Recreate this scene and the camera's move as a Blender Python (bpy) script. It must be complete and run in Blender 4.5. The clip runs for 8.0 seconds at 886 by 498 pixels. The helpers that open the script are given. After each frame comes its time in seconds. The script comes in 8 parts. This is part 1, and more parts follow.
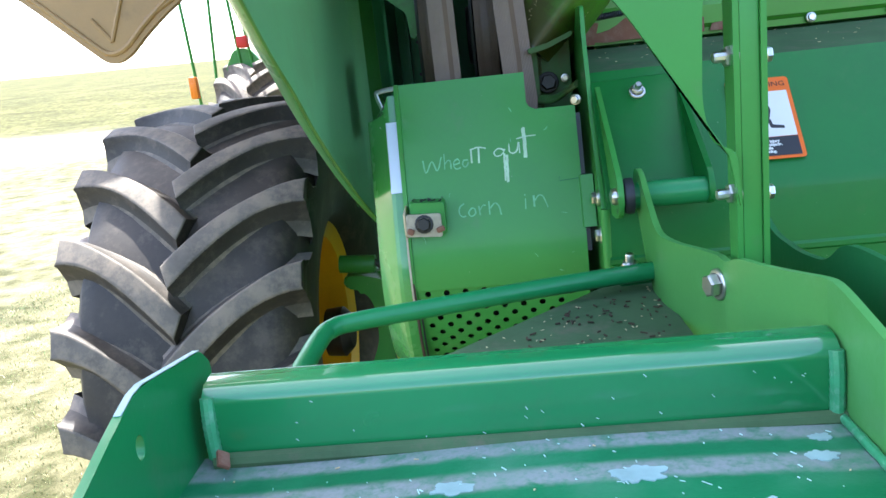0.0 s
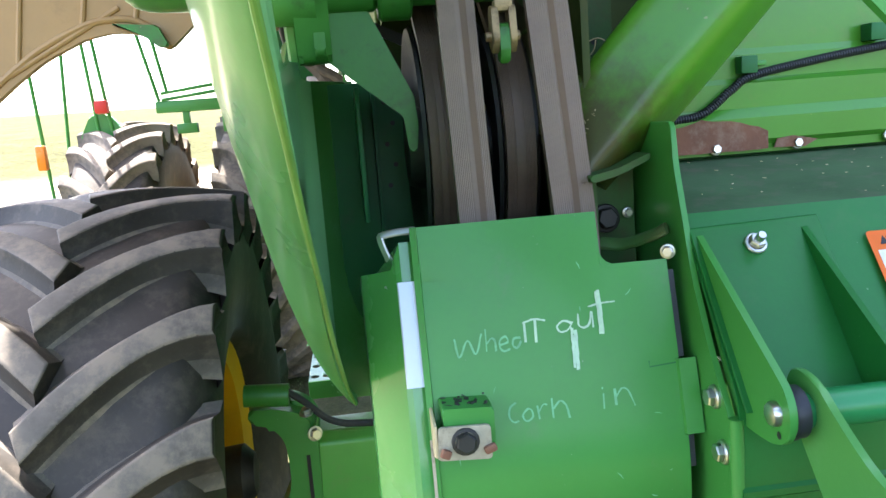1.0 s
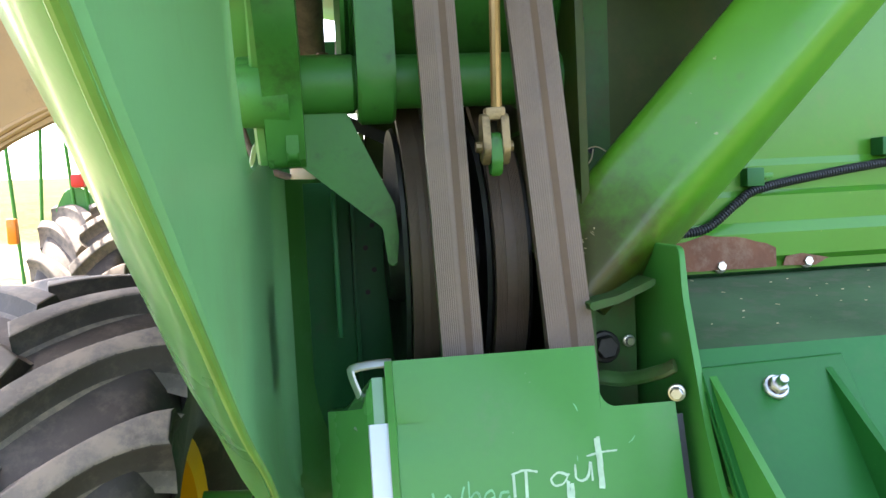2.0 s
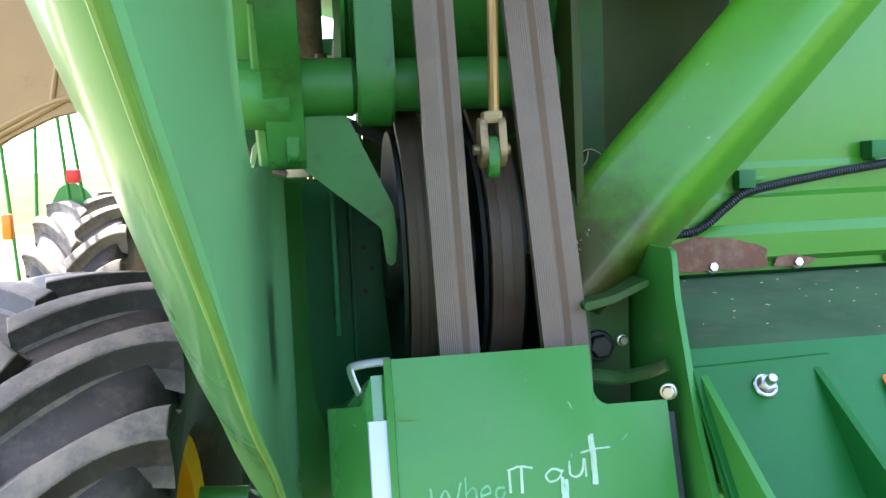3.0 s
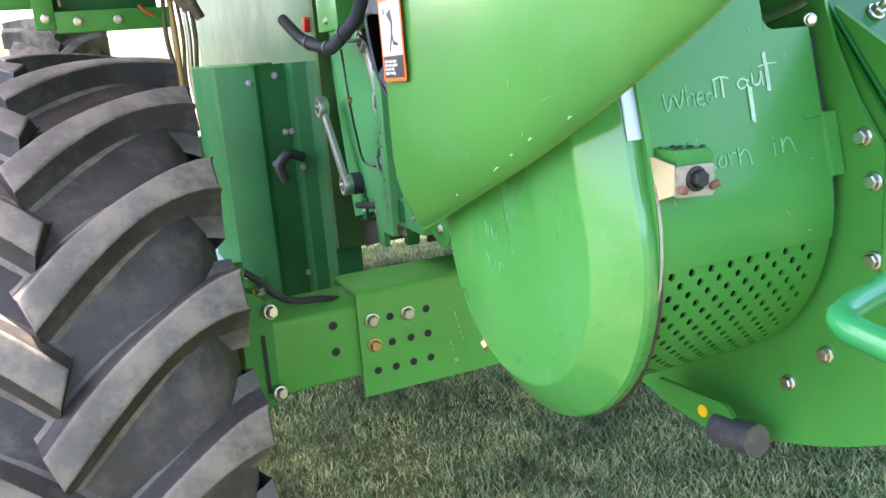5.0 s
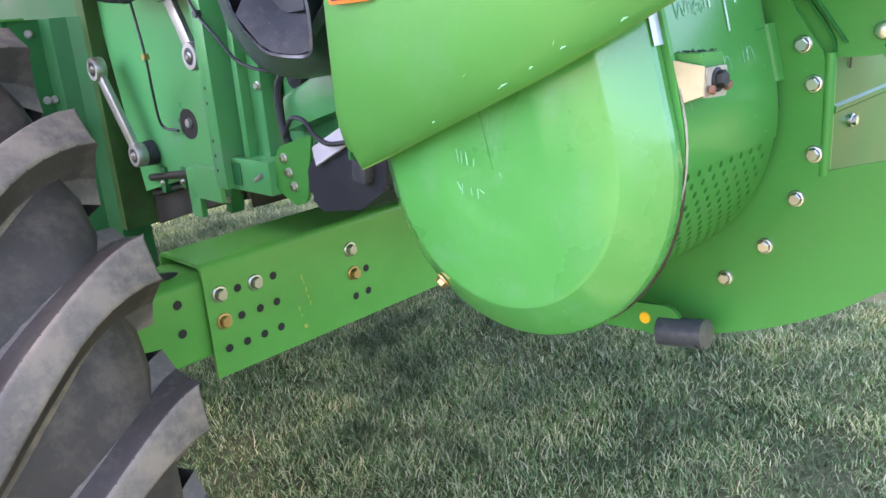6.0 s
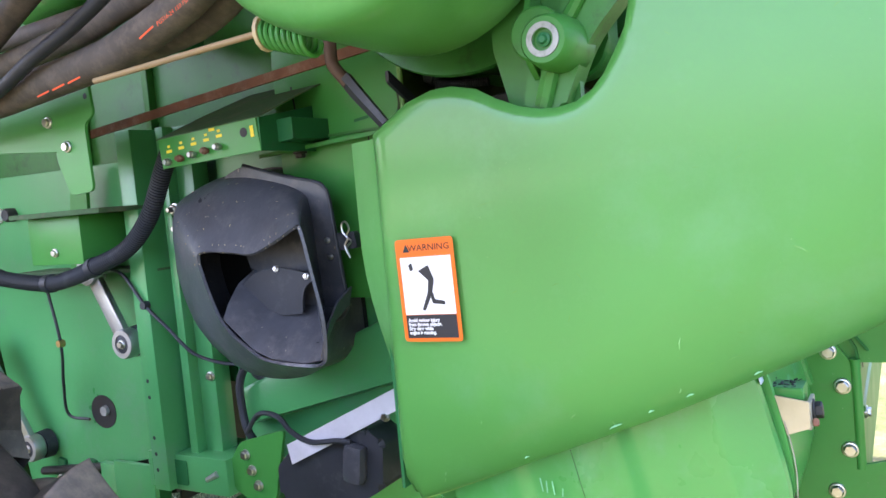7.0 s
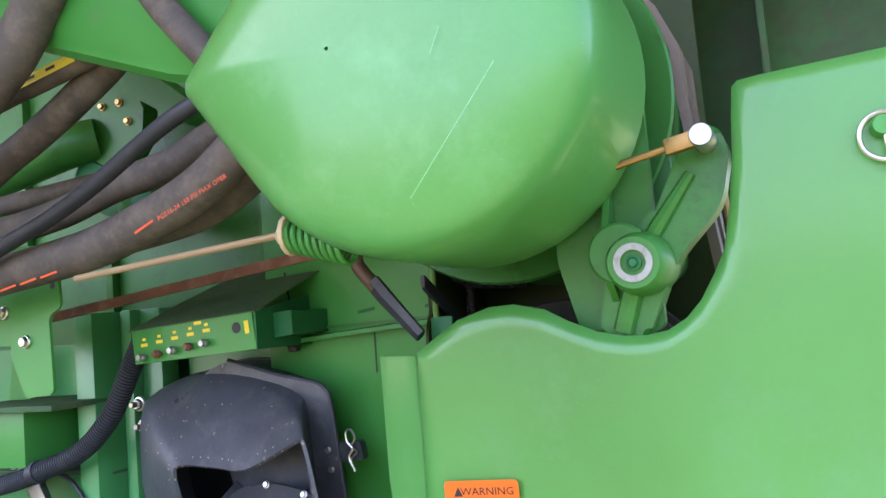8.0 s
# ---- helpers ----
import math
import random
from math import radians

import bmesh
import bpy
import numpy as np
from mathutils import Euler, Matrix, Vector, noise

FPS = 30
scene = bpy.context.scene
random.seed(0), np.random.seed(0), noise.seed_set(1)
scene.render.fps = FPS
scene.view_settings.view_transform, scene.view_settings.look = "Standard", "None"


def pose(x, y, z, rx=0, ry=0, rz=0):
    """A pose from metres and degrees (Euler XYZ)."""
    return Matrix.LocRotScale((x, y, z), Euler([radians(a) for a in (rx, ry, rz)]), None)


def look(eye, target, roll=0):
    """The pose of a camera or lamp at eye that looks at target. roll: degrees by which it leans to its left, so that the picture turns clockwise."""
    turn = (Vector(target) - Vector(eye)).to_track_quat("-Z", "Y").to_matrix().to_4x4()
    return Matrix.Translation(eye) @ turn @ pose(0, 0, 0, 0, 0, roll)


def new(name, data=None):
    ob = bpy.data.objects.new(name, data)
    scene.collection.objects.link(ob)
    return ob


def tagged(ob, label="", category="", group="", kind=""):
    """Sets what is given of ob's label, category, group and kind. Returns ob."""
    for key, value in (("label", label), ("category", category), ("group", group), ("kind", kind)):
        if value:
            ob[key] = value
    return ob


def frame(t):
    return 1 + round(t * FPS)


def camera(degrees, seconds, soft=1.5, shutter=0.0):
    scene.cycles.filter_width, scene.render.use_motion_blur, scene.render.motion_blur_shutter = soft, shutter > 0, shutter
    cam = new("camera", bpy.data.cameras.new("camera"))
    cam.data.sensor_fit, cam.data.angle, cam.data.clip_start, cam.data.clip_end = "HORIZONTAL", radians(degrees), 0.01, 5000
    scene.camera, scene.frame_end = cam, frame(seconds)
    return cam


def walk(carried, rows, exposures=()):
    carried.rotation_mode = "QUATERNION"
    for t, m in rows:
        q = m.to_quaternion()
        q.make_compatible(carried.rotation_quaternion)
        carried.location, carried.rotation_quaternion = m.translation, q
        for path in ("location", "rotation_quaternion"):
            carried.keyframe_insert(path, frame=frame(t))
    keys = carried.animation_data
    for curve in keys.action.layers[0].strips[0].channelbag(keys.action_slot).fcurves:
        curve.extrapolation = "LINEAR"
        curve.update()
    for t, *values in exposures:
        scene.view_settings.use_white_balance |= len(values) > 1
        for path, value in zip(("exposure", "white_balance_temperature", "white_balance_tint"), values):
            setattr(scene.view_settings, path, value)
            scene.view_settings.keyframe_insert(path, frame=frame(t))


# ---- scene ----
cam = camera(57.9, 8.0)
PATH = [
    (0, (0.108, 0.005, 1.564), (-0.054, 1.951, 1.13), -6.2),
    (0.2, (0.001, 0.110, 1.593), (-0.024, 2.067, 1.179), -5.6),
    (0.5, (-0.094, 0.231, 1.637), (-0.004, 2.191, 1.251), -5.5),
    (0.7, (-0.120, 0.332, 1.645), (0.032, 2.294, 1.287), -5.2),
    (1, (-0.115, 0.46, 1.664), (0.094, 2.423, 1.346), -4.4),
    (1.2, (-0.107, 0.508, 1.671), (0.120, 2.476, 1.393), -3.8),
    (1.5, (-0.103, 0.556, 1.692), (0.153, 2.527, 1.469), -3.6),
    (2, (-0.099, 0.571, 1.708), (0.17, 2.548, 1.572), -2.8),
    (2.2, (-0.095, 0.567, 1.716), (0.169, 2.546, 1.597), -2.5),
    (3.3, (-0.108, 0.538, 1.712), (0.178, 2.508, 1.523), -2.5),
    (3.5, (-0.116, 0.503, 1.703), (0.171, 2.466, 1.448), -2.6),
    (3.7, (-0.168, 0.441, 1.684), (0.164, 2.389, 1.371), -3.0),
    (4, (-0.289, 0.372, 1.642), (0.14, 2.284, 1.24), -3.4),
    (4.2, (-0.368, 0.325, 1.593), (0.116, 2.212, 1.14), -3.6),
    (5.3, (-0.763, 0.625, 1.469), (0.199, 2.288, 0.913), -4.6),
    (5.5, (-0.83, 0.659, 1.444), (0.28, 2.206, 0.832), -4.6),
    (6, (-0.971, 0.804, 1.453), (0.376, 2.151, 0.845), -4.3),
    (6.2, (-1.010, 0.880, 1.482), (0.401, 2.194, 0.954), -4.3),
    (6.5, (-1.04, 0.996, 1.54), (0.496, 2.218, 1.154), -4.8),
    (6.7, (-1.090, 1.052, 1.580), (0.538, 2.178, 1.297), -4.8),
    (7, (-1.151, 1.142, 1.662), (0.573, 2.144, 1.509), -5.0),
    (7.2, (-1.148, 1.186, 1.695), (0.614, 2.129, 1.624), -5.0),
    (7.5, (-1.13, 1.245, 1.731), (0.675, 2.106, 1.78), -5.0),
    (8, (-1.094, 1.351, 1.789), (0.728, 2.159, 1.958), -4.9),
]
walk(cam, [(t, look(eye, target, roll)) for t, eye, target, roll in PATH], [(0.0, 2.85, 6050, 10), (1.0, 3.2, 6500, 13), (2.0, 3.45, 7000, 15), (3.4, 3.50, 6100, 12), (4.0, 3.38, 6650, 12), (5.5, 3.48, 6500, 22), (6.0, 3.48, 6500, 25), (6.5, 3.32, 6200, 20), (7.0, 3.17, 6200, 22), (7.5, 3.08, 6000, 22), (8.0, 3.17, 6150, 22)])

# ---- world, sun and exposure ----
GROUND = -0.12
SUN_DIR = Vector((-0.24, 0.42, 0.875)).normalized()
world = bpy.data.worlds.new("sky")
scene.world = world
world.use_nodes = True
wn = world.node_tree
sky = wn.nodes.new("ShaderNodeTexSky")
sky.sky_type, sky.sun_disc = "NISHITA", False
sky.sun_elevation = math.asin(SUN_DIR.z)
sky.sun_rotation = math.atan2(SUN_DIR.x, SUN_DIR.y)
sky.dust_density, sky.air_density = 3.2, 0.9
background = wn.nodes["Background"]
wn.links.new(sky.outputs["Color"], background.inputs["Color"])
background.inputs["Strength"].default_value = 0.15

sun_data = bpy.data.lights.new("sun", "SUN")
sun_data.energy, sun_data.angle, sun_data.color = 4.0, radians(0.6), (1.0, 0.95, 0.86)
sun = new("sun", sun_data)
sun.matrix_world = look((SUN_DIR * 30)[:], (0, 0, 0))

# ---- materials ----


def nodes_of(name):
    m = bpy.data.materials.new(name)
    m.use_nodes = True
    t = m.node_tree
    return m, t, t.nodes["Principled BSDF"]


def noise_node(t, scale, detail=4.0, rough=0.55, coords="Object"):
    co = t.nodes.new("ShaderNodeTexCoord")
    n = t.nodes.new("ShaderNodeTexNoise")
    n.inputs["Scale"].default_value, n.inputs["Detail"].default_value = scale, detail
    n.inputs["Roughness"].default_value = rough
    t.links.new(co.outputs[coords], n.inputs["Vector"])
    return n


def ramp_node(t, source, stops):
    r = t.nodes.new("ShaderNodeValToRGB")
    while len(r.color_ramp.elements) < len(stops):
        r.color_ramp.elements.new(0.5)
    for e, (at, c) in zip(r.color_ramp.elements, stops):
        e.position, e.color = at, (*c, 1) if len(c) == 3 else c
    t.links.new(source, r.inputs["Fac"])
    return r


def mix_node(t, fac, a, b, blend="MIX"):
    m = t.nodes.new("ShaderNodeMix")
    m.data_type, m.blend_type = "RGBA", blend
    for socket, value in ((m.inputs[0], fac), (m.inputs[6], a), (m.inputs[7], b)):
        if isinstance(value, bpy.types.NodeSocket):
            t.links.new(value, socket)
        elif isinstance(value, tuple):
            socket.default_value = (*value, 1)
        else:
            socket.default_value = value
    return m.outputs[2]


def bump_node(t, bsdf, height, strength, distance=0.002):
    b = t.nodes.new("ShaderNodeBump")
    b.inputs["Strength"].default_value, b.inputs["Distance"].default_value = strength, distance
    t.links.new(height, b.inputs["Height"])
    t.links.new(b.outputs["Normal"], bsdf.inputs["Normal"])


def surface(name, base, rough=0.5, metal=0.0, spread=0.12, grain=60.0, blotch=6.0, dirt=None, dirt_at=0.62, bump=0.15, coat=0.0, wear=None, coat_rough=0.12, wear_at=0.775, spec=0.4):
    """A painted, plastic or metal surface: two scales of variation, dirt patches, chips of wear, fine relief."""
    m, t, p = nodes_of(name)
    dark, light = tuple(c * (1 - spread) for c in base), tuple(min(1, c * (1 + spread)) for c in base)
    big, small = noise_node(t, blotch, 5), noise_node(t, grain, 3)
    colour = ramp_node(t, big.outputs["Fac"], [(0.3, dark), (0.7, light)]).outputs["Color"]
    colour = mix_node(t, ramp_node(t, small.outputs["Fac"], [(0.35, (0, 0, 0)), (0.75, (0.25, 0.25, 0.25))]).outputs["Color"], colour, light)
    if dirt:
        spots = noise_node(t, blotch * 2.3, 8, 0.72)
        colour = mix_node(t, ramp_node(t, spots.outputs["Fac"], [(dirt_at, (0, 0, 0)), (dirt_at + 0.16, (0.55, 0.55, 0.55))]).outputs["Color"], colour, dirt)
    if wear:
        chips = noise_node(t, grain * 1.1, 2, 0.5)
        colour = mix_node(t, ramp_node(t, chips.outputs["Fac"], [(wear_at, (0, 0, 0)), (wear_at + 0.025, (0.6, 0.6, 0.6))]).outputs["Color"], colour, wear)
    t.links.new(colour, p.inputs["Base Color"])
    rr = ramp_node(t, big.outputs["Fac"], [(0.25, (max(0.03, rough - 0.08),) * 3), (0.75, (min(1, rough + 0.1),) * 3)])
    t.links.new(rr.outputs["Color"], p.inputs["Roughness"])
    p.inputs["Metallic"].default_value = metal
    p.inputs["Specular IOR Level"].default_value = spec
    p.inputs["Coat Weight"].default_value, p.inputs["Coat Roughness"].default_value = coat, coat_rough
    if bump:
        bump_node(t, p, small.outputs["Fac"], bump)
    return m


GREEN = (0.044, 0.224, 0.041)
paint = surface("green_paint", GREEN, 0.36, spread=0.10, blotch=4, grain=160, dirt=(0.10, 0.19, 0.08), dirt_at=0.60, bump=0.04, coat=0.1, spec=0.3, wear=(0.30, 0.38, 0.26))
paint_deep = surface("deep_green_enamel", (0.015, 0.186, 0.055), 0.34, spread=0.12, blotch=5, grain=150, dirt=(0.05, 0.17, 0.07), dirt_at=0.56, bump=0.05, coat=0.3, coat_rough=0.14, spec=0.25, wear=(0.30, 0.40, 0.30))
# Darker copy of the deep green; shade on the tailboard front is in it.
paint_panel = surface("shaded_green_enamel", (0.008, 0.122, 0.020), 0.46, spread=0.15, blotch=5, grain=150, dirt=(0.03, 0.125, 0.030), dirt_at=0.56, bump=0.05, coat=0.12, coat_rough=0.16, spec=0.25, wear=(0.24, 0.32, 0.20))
# Yellower copy of the green; warm bounce light is put into it.
paint_warm = surface("warm_lit_green_paint", (0.050, 0.215, 0.018), 0.34, spread=0.12, blotch=4, grain=150, dirt=(0.10, 0.19, 0.03), dirt_at=0.56, bump=0.05, coat=0.3, coat_rough=0.14, spec=0.3, wear=(0.34, 0.34, 0.12), wear_at=0.79)
# Grimy green, darkened because the shade of enclosed bays is in its colour.
paint_bay = surface("shaded_grimy_green_paint", (0.031, 0.148, 0.023), 0.42, spread=0.22, blotch=7, grain=95, dirt=(0.022, 0.030, 0.010), dirt_at=0.54, bump=0.12, spec=0.35, wear=(0.30, 0.30, 0.14), wear_at=0.78)
paint_bar = surface("polished_deep_green_enamel", (0.015, 0.186, 0.055), 0.20, spread=0.12, blotch=5, grain=150, dirt=(0.05, 0.17, 0.07), dirt_at=0.6, bump=0.02, coat=1.0, coat_rough=0.04, spec=0.5, wear=(0.30, 0.40, 0.30), wear_at=0.80)
weld_paint = surface("painted_weld", (0.045, 0.26, 0.11), 0.40, spread=0.25, blotch=40, grain=120, dirt=(0.20, 0.36, 0.26), dirt_at=0.5, bump=0.3, coat=0.3)
worn_edge = surface("yellowed_worn_edge", (0.12, 0.235, 0.050), 0.50, spread=0.25, blotch=22, grain=90, dirt=(0.12, 0.26, 0.06), dirt_at=0.50, bump=0.1)
# Lighter, yellower green; ground bounce on the axle is put into it.
paint_axle = surface("bounce_lit_axle_paint", (0.078, 0.310, 0.050), 0.36, spread=0.12, blotch=4, grain=150, dirt=(0.12, 0.25, 0.07), dirt_at=0.56, bump=0.05, coat=0.2, coat_rough=0.15, spec=0.35, wear=(0.40, 0.46, 0.18), wear_at=0.79)
paint_gloss = surface("glossy_green_enamel", (0.050, 0.232, 0.047), 0.26, spread=0.10, blotch=4, grain=190, dirt=(0.09, 0.27, 0.10), dirt_at=0.50, bump=0.03, coat=0.7, coat_rough=0.1)
paint_plastic = surface("green_moulded_plastic", (0.070, 0.252, 0.056), 0.36, spread=0.12, blotch=3, grain=190, dirt=(0.11, 0.31, 0.11), dirt_at=0.52, bump=0.05, coat=0.24, coat_rough=0.12, spec=0.35, wear=(0.26, 0.40, 0.20))
# Dusty inner plastic, made paler to stand in for light on this face.
plastic_inside = surface("brightened_dusty_plastic", (0.19, 0.43, 0.19), 0.42, spread=0.15, blotch=3, grain=150, dirt=(0.19, 0.34, 0.14), dirt_at=0.50, bump=0.06, wear=(0.40, 0.42, 0.26))
paint_dusty = surface("dusty_green_paint", (0.060, 0.110, 0.050), 0.80, spread=0.25, blotch=9, grain=120, dirt=(0.14, 0.12, 0.085), dirt_at=0.52, bump=0.25, spec=0.2, wear=(0.40, 0.36, 0.26))
# Darker copy of the green; shade of recesses and inner walls is in it.
paint_dark = surface("shade_darkened_green_paint", (0.016, 0.120, 0.036), 0.45, spread=0.15, blotch=5, grain=110, dirt=(0.05, 0.08, 0.05), dirt_at=0.58, bump=0.08, coat=0.0, spec=0.25)
paint_chipped = surface("chipped_green_paint", GREEN, 0.45, spread=0.12, blotch=7, grain=70, dirt=(0.075, 0.11, 0.045), dirt_at=0.5, bump=0.12, spec=0.35, wear=(0.36, 0.32, 0.17), wear_at=0.745)


def let_light_through(material, colour, share):
    """Thin moulded plastic: part of the light that falls on one side comes out of the other."""
    t = material.node_tree
    out, p = t.nodes["Material Output"], t.nodes["Principled BSDF"]
    through_it, both = t.nodes.new("ShaderNodeBsdfTranslucent"), t.nodes.new("ShaderNodeMixShader")
    through_it.inputs["Color"].default_value = (*colour, 1)
    both.inputs[0].default_value = share
    t.links.new(p.outputs[0], both.inputs[1])
    t.links.new(through_it.outputs[0], both.inputs[2])
    t.links.new(both.outputs[0], out.inputs["Surface"])


shield_plastic = surface("thin_green_moulded_plastic", (0.070, 0.250, 0.050), 0.34, spread=0.12, blotch=3, grain=190, dirt=(0.11, 0.31, 0.11), dirt_at=0.52, bump=0.05, coat=0.52, coat_rough=0.11, spec=0.35, wear=(0.26, 0.40, 0.20))
let_light_through(shield_plastic, (0.46, 0.80, 0.54), 0.20)
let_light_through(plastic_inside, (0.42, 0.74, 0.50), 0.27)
yellow_paint = surface("yellow_paint", (0.72, 0.40, 0.01), 0.4, spread=0.12, dirt=(0.25, 0.18, 0.06), bump=0.05)
rubber = surface("tyre_rubber", (0.038, 0.032, 0.027), 0.58, spread=0.4, blotch=5, grain=90, dirt=(0.105, 0.085, 0.066), dirt_at=0.49, bump=0.25, spec=0.3)
rubber_lug = surface("tyre_lug_rubber", (0.112, 0.097, 0.082), 0.70, spread=0.42, blotch=6, grain=80, dirt=(0.25, 0.20, 0.15), dirt_at=0.45, bump=0.35, spec=0.3)
rubber_dusty = surface("dusty_tyre_rubber", (0.09, 0.08, 0.07), 0.85, spread=0.3, blotch=4, dirt=(0.28, 0.23, 0.18), dirt_at=0.42, bump=0.3)
belt_rubber = surface("belt_rubber", (0.172, 0.118, 0.090), 0.5, spread=0.2, blotch=12, grain=200, dirt=(0.17, 0.12, 0.09), dirt_at=0.5, bump=0.15)
belt_core = surface("belt_back_strip", (0.140, 0.092, 0.064), 0.62, spread=0.12, blotch=18, grain=260, dirt=(0.13, 0.085, 0.06), dirt_at=0.5, bump=0.1, spec=0.15)
black_plastic = surface("black_plastic", (0.024, 0.026, 0.031), 0.48, spread=0.2, blotch=7, grain=150, dirt=(0.075, 0.075, 0.075), dirt_at=0.55, bump=0.15, wear=(0.16, 0.15, 0.14))
duct_rubber = surface("mottled_black_rubber", (0.056, 0.058, 0.066), 0.33, spread=0.3, blotch=9, grain=75, dirt=(0.12, 0.115, 0.115), dirt_at=0.5, bump=0.25, wear=(0.30, 0.26, 0.19), wear_at=0.735)
hose_rubber = surface("hose_rubber", (0.080, 0.067, 0.057), 0.7, spread=0.25, blotch=10, grain=110, dirt=(0.17, 0.135, 0.105), dirt_at=0.45, bump=0.3)
zinc = surface("zinc_steel", (0.58, 0.57, 0.54), 0.32, 1.0, 0.12, 120, 20, dirt=(0.3, 0.27, 0.2), dirt_at=0.55, bump=0.1)
gold_zinc = surface("yellow_zinc_steel", (0.55, 0.36, 0.15), 0.40, 0.9, 0.15, 120, 20, dirt=(0.25, 0.17, 0.1), bump=0.1)
grimy_brass = surface("grimy_brass_plating", (0.27, 0.19, 0.10), 0.5, 0.6, 0.3, 90, 25, dirt=(0.06, 0.045, 0.025), dirt_at=0.46, bump=0.3)
bronze_plate = surface("bronze_plated_steel", (0.34, 0.20, 0.075), 0.42, 0.9, 0.18, 120, 25, dirt=(0.12, 0.08, 0.04), dirt_at=0.55, bump=0.1)
cast_steel = surface("worn_steel", (0.42, 0.42, 0.41), 0.42, 0.9, 0.15, 90, 14, dirt=(0.16, 0.14, 0.11), bump=0.15)
# Dark greasy steel, also used for sheets that stand in for unlit gaps.
dark_steel = surface("dark_steel_grease_and_shade", (0.035, 0.033, 0.03), 0.5, 0.5, 0.3, 70, 10, dirt=(0.08, 0.06, 0.04), bump=0.3)
rust = surface("rusty_steel", (0.17, 0.075, 0.045), 0.85, 0.1, 0.3, 60, 14, dirt=(0.30, 0.20, 0.14), dirt_at=0.48, bump=0.5)
tan_plastic = surface("tan_moulded_plastic", (0.36, 0.225, 0.095), 0.5, spread=0.12, blotch=4, grain=90, dirt=(0.20, 0.13, 0.06), dirt_at=0.58, bump=0.12)
cream = surface("cream_primer", (0.46, 0.37, 0.22), 0.5, spread=0.15, blotch=25, dirt=(0.35, 0.22, 0.12), bump=0.1)
bare_primer = surface("dirty_bare_primer", (0.33, 0.29, 0.21), 0.55, spread=0.25, blotch=30, grain=120, dirt=(0.10, 0.08, 0.06), dirt_at=0.50, bump=0.15)
silver_film = surface("silver_reflective_film", (0.50, 0.55, 0.64), 0.40, 0.25, 0.05, 200, 9, bump=0.03)
white_film = surface("white_decal_film", (0.78, 0.78, 0.76), 0.4, spread=0.04, bump=0.0)
orange_film = surface("orange_decal_film", (0.85, 0.17, 0.01), 0.4, spread=0.05, bump=0.0)
let_light_through(white_film, (0.80, 0.80, 0.78), 0.35)
let_light_through(orange_film, (0.85, 0.40, 0.15), 0.35)
black_ink = surface("black_ink", (0.012, 0.012, 0.014), 0.45, spread=0.05, bump=0.0)
yellow_ink = surface("yellow_ink", (0.75, 0.60, 0.03), 0.5, spread=0.1, bump=0.0)
yellow_faded = surface("faded_yellow_ink", (0.34, 0.40, 0.05), 0.6, spread=0.35, grain=300, blotch=60, bump=0.0)
orange_ink = surface("orange_ink", (0.75, 0.10, 0.03), 0.6, spread=0.2, bump=0.0)
chalk_faint = surface("faint_chalk", (0.17, 0.42, 0.22), 0.9, spread=0.3, grain=500, blotch=60, bump=0.3)
chalk = surface("chalk", (0.42, 0.58, 0.42), 0.9, spread=0.25, grain=500, blotch=60, bump=0.3)
red_paint = surface("red_paint", (0.55, 0.03, 0.02), 0.45, spread=0.1, bump=0.05)
amber = surface("amber_lens", (0.80, 0.22, 0.01), 0.25, spread=0.05, bump=0.0)
dull_steel = surface("dull_worn_steel", (0.30, 0.30, 0.28), 0.55, 0.6, 0.2, 90, 30, dirt=(0.12, 0.13, 0.09), dirt_at=0.5, bump=0.2)
# Paler, bluer green; skylight on the flank is put into the colour.
paint_flank = surface("skylit_green_paint", (0.058, 0.270, 0.085), 0.34, spread=0.12, blotch=3, grain=150, dirt=(0.10, 0.24, 0.13), dirt_at=0.54, bump=0.05, coat=0.3, coat_rough=0.2, wear=(0.26, 0.36, 0.24))
# Greasy olive, darkened further to carry the shade of enclosed parts.
shaded_grime = surface("shaded_greasy_olive_paint", (0.030, 0.085, 0.020), 0.5, spread=0.35, blotch=8, grain=90, dirt=(0.055, 0.050, 0.020), dirt_at=0.46, bump=0.2, spec=0.3)
# Oily olive, darker than its grime alone: shade behind the belts is included.
oily = surface("shaded_oily_olive_plate", (0.023, 0.038, 0.003), 0.5, spread=0.4, blotch=7, grain=80, dirt=(0.055, 0.045, 0.008), dirt_at=0.50, bump=0.2, spec=0.3, wear=(0.30, 0.25, 0.10), wear_at=0.79)
# Darker copy of the belt rubber, with the bay's shade in its colour.
shaded_belt = surface("shaded_dark_belt", (0.085, 0.055, 0.036), 0.55, spread=0.3, blotch=12, grain=160, dirt=(0.09, 0.065, 0.05), dirt_at=0.5, bump=0.15)
# Pale colour of the floor patches and of the rim's painted sky glint.
cast_pale = surface("pale_patch_and_lit_rim", (0.26, 0.38, 0.37), 0.40, spread=0.2, grain=90, blotch=30, bump=0.1)
fleck_mat = surface("pale_dust_fleck", (0.42, 0.60, 0.56), 0.7, spread=0.3, bump=0.0)
brown_debris = surface("brown_leaf_debris", (0.055, 0.035, 0.020), 0.9, spread=0.4, bump=0.2)
chaff_mat = surface("straw_chaff", (0.52, 0.42, 0.24), 0.9, spread=0.3, bump=0.0)


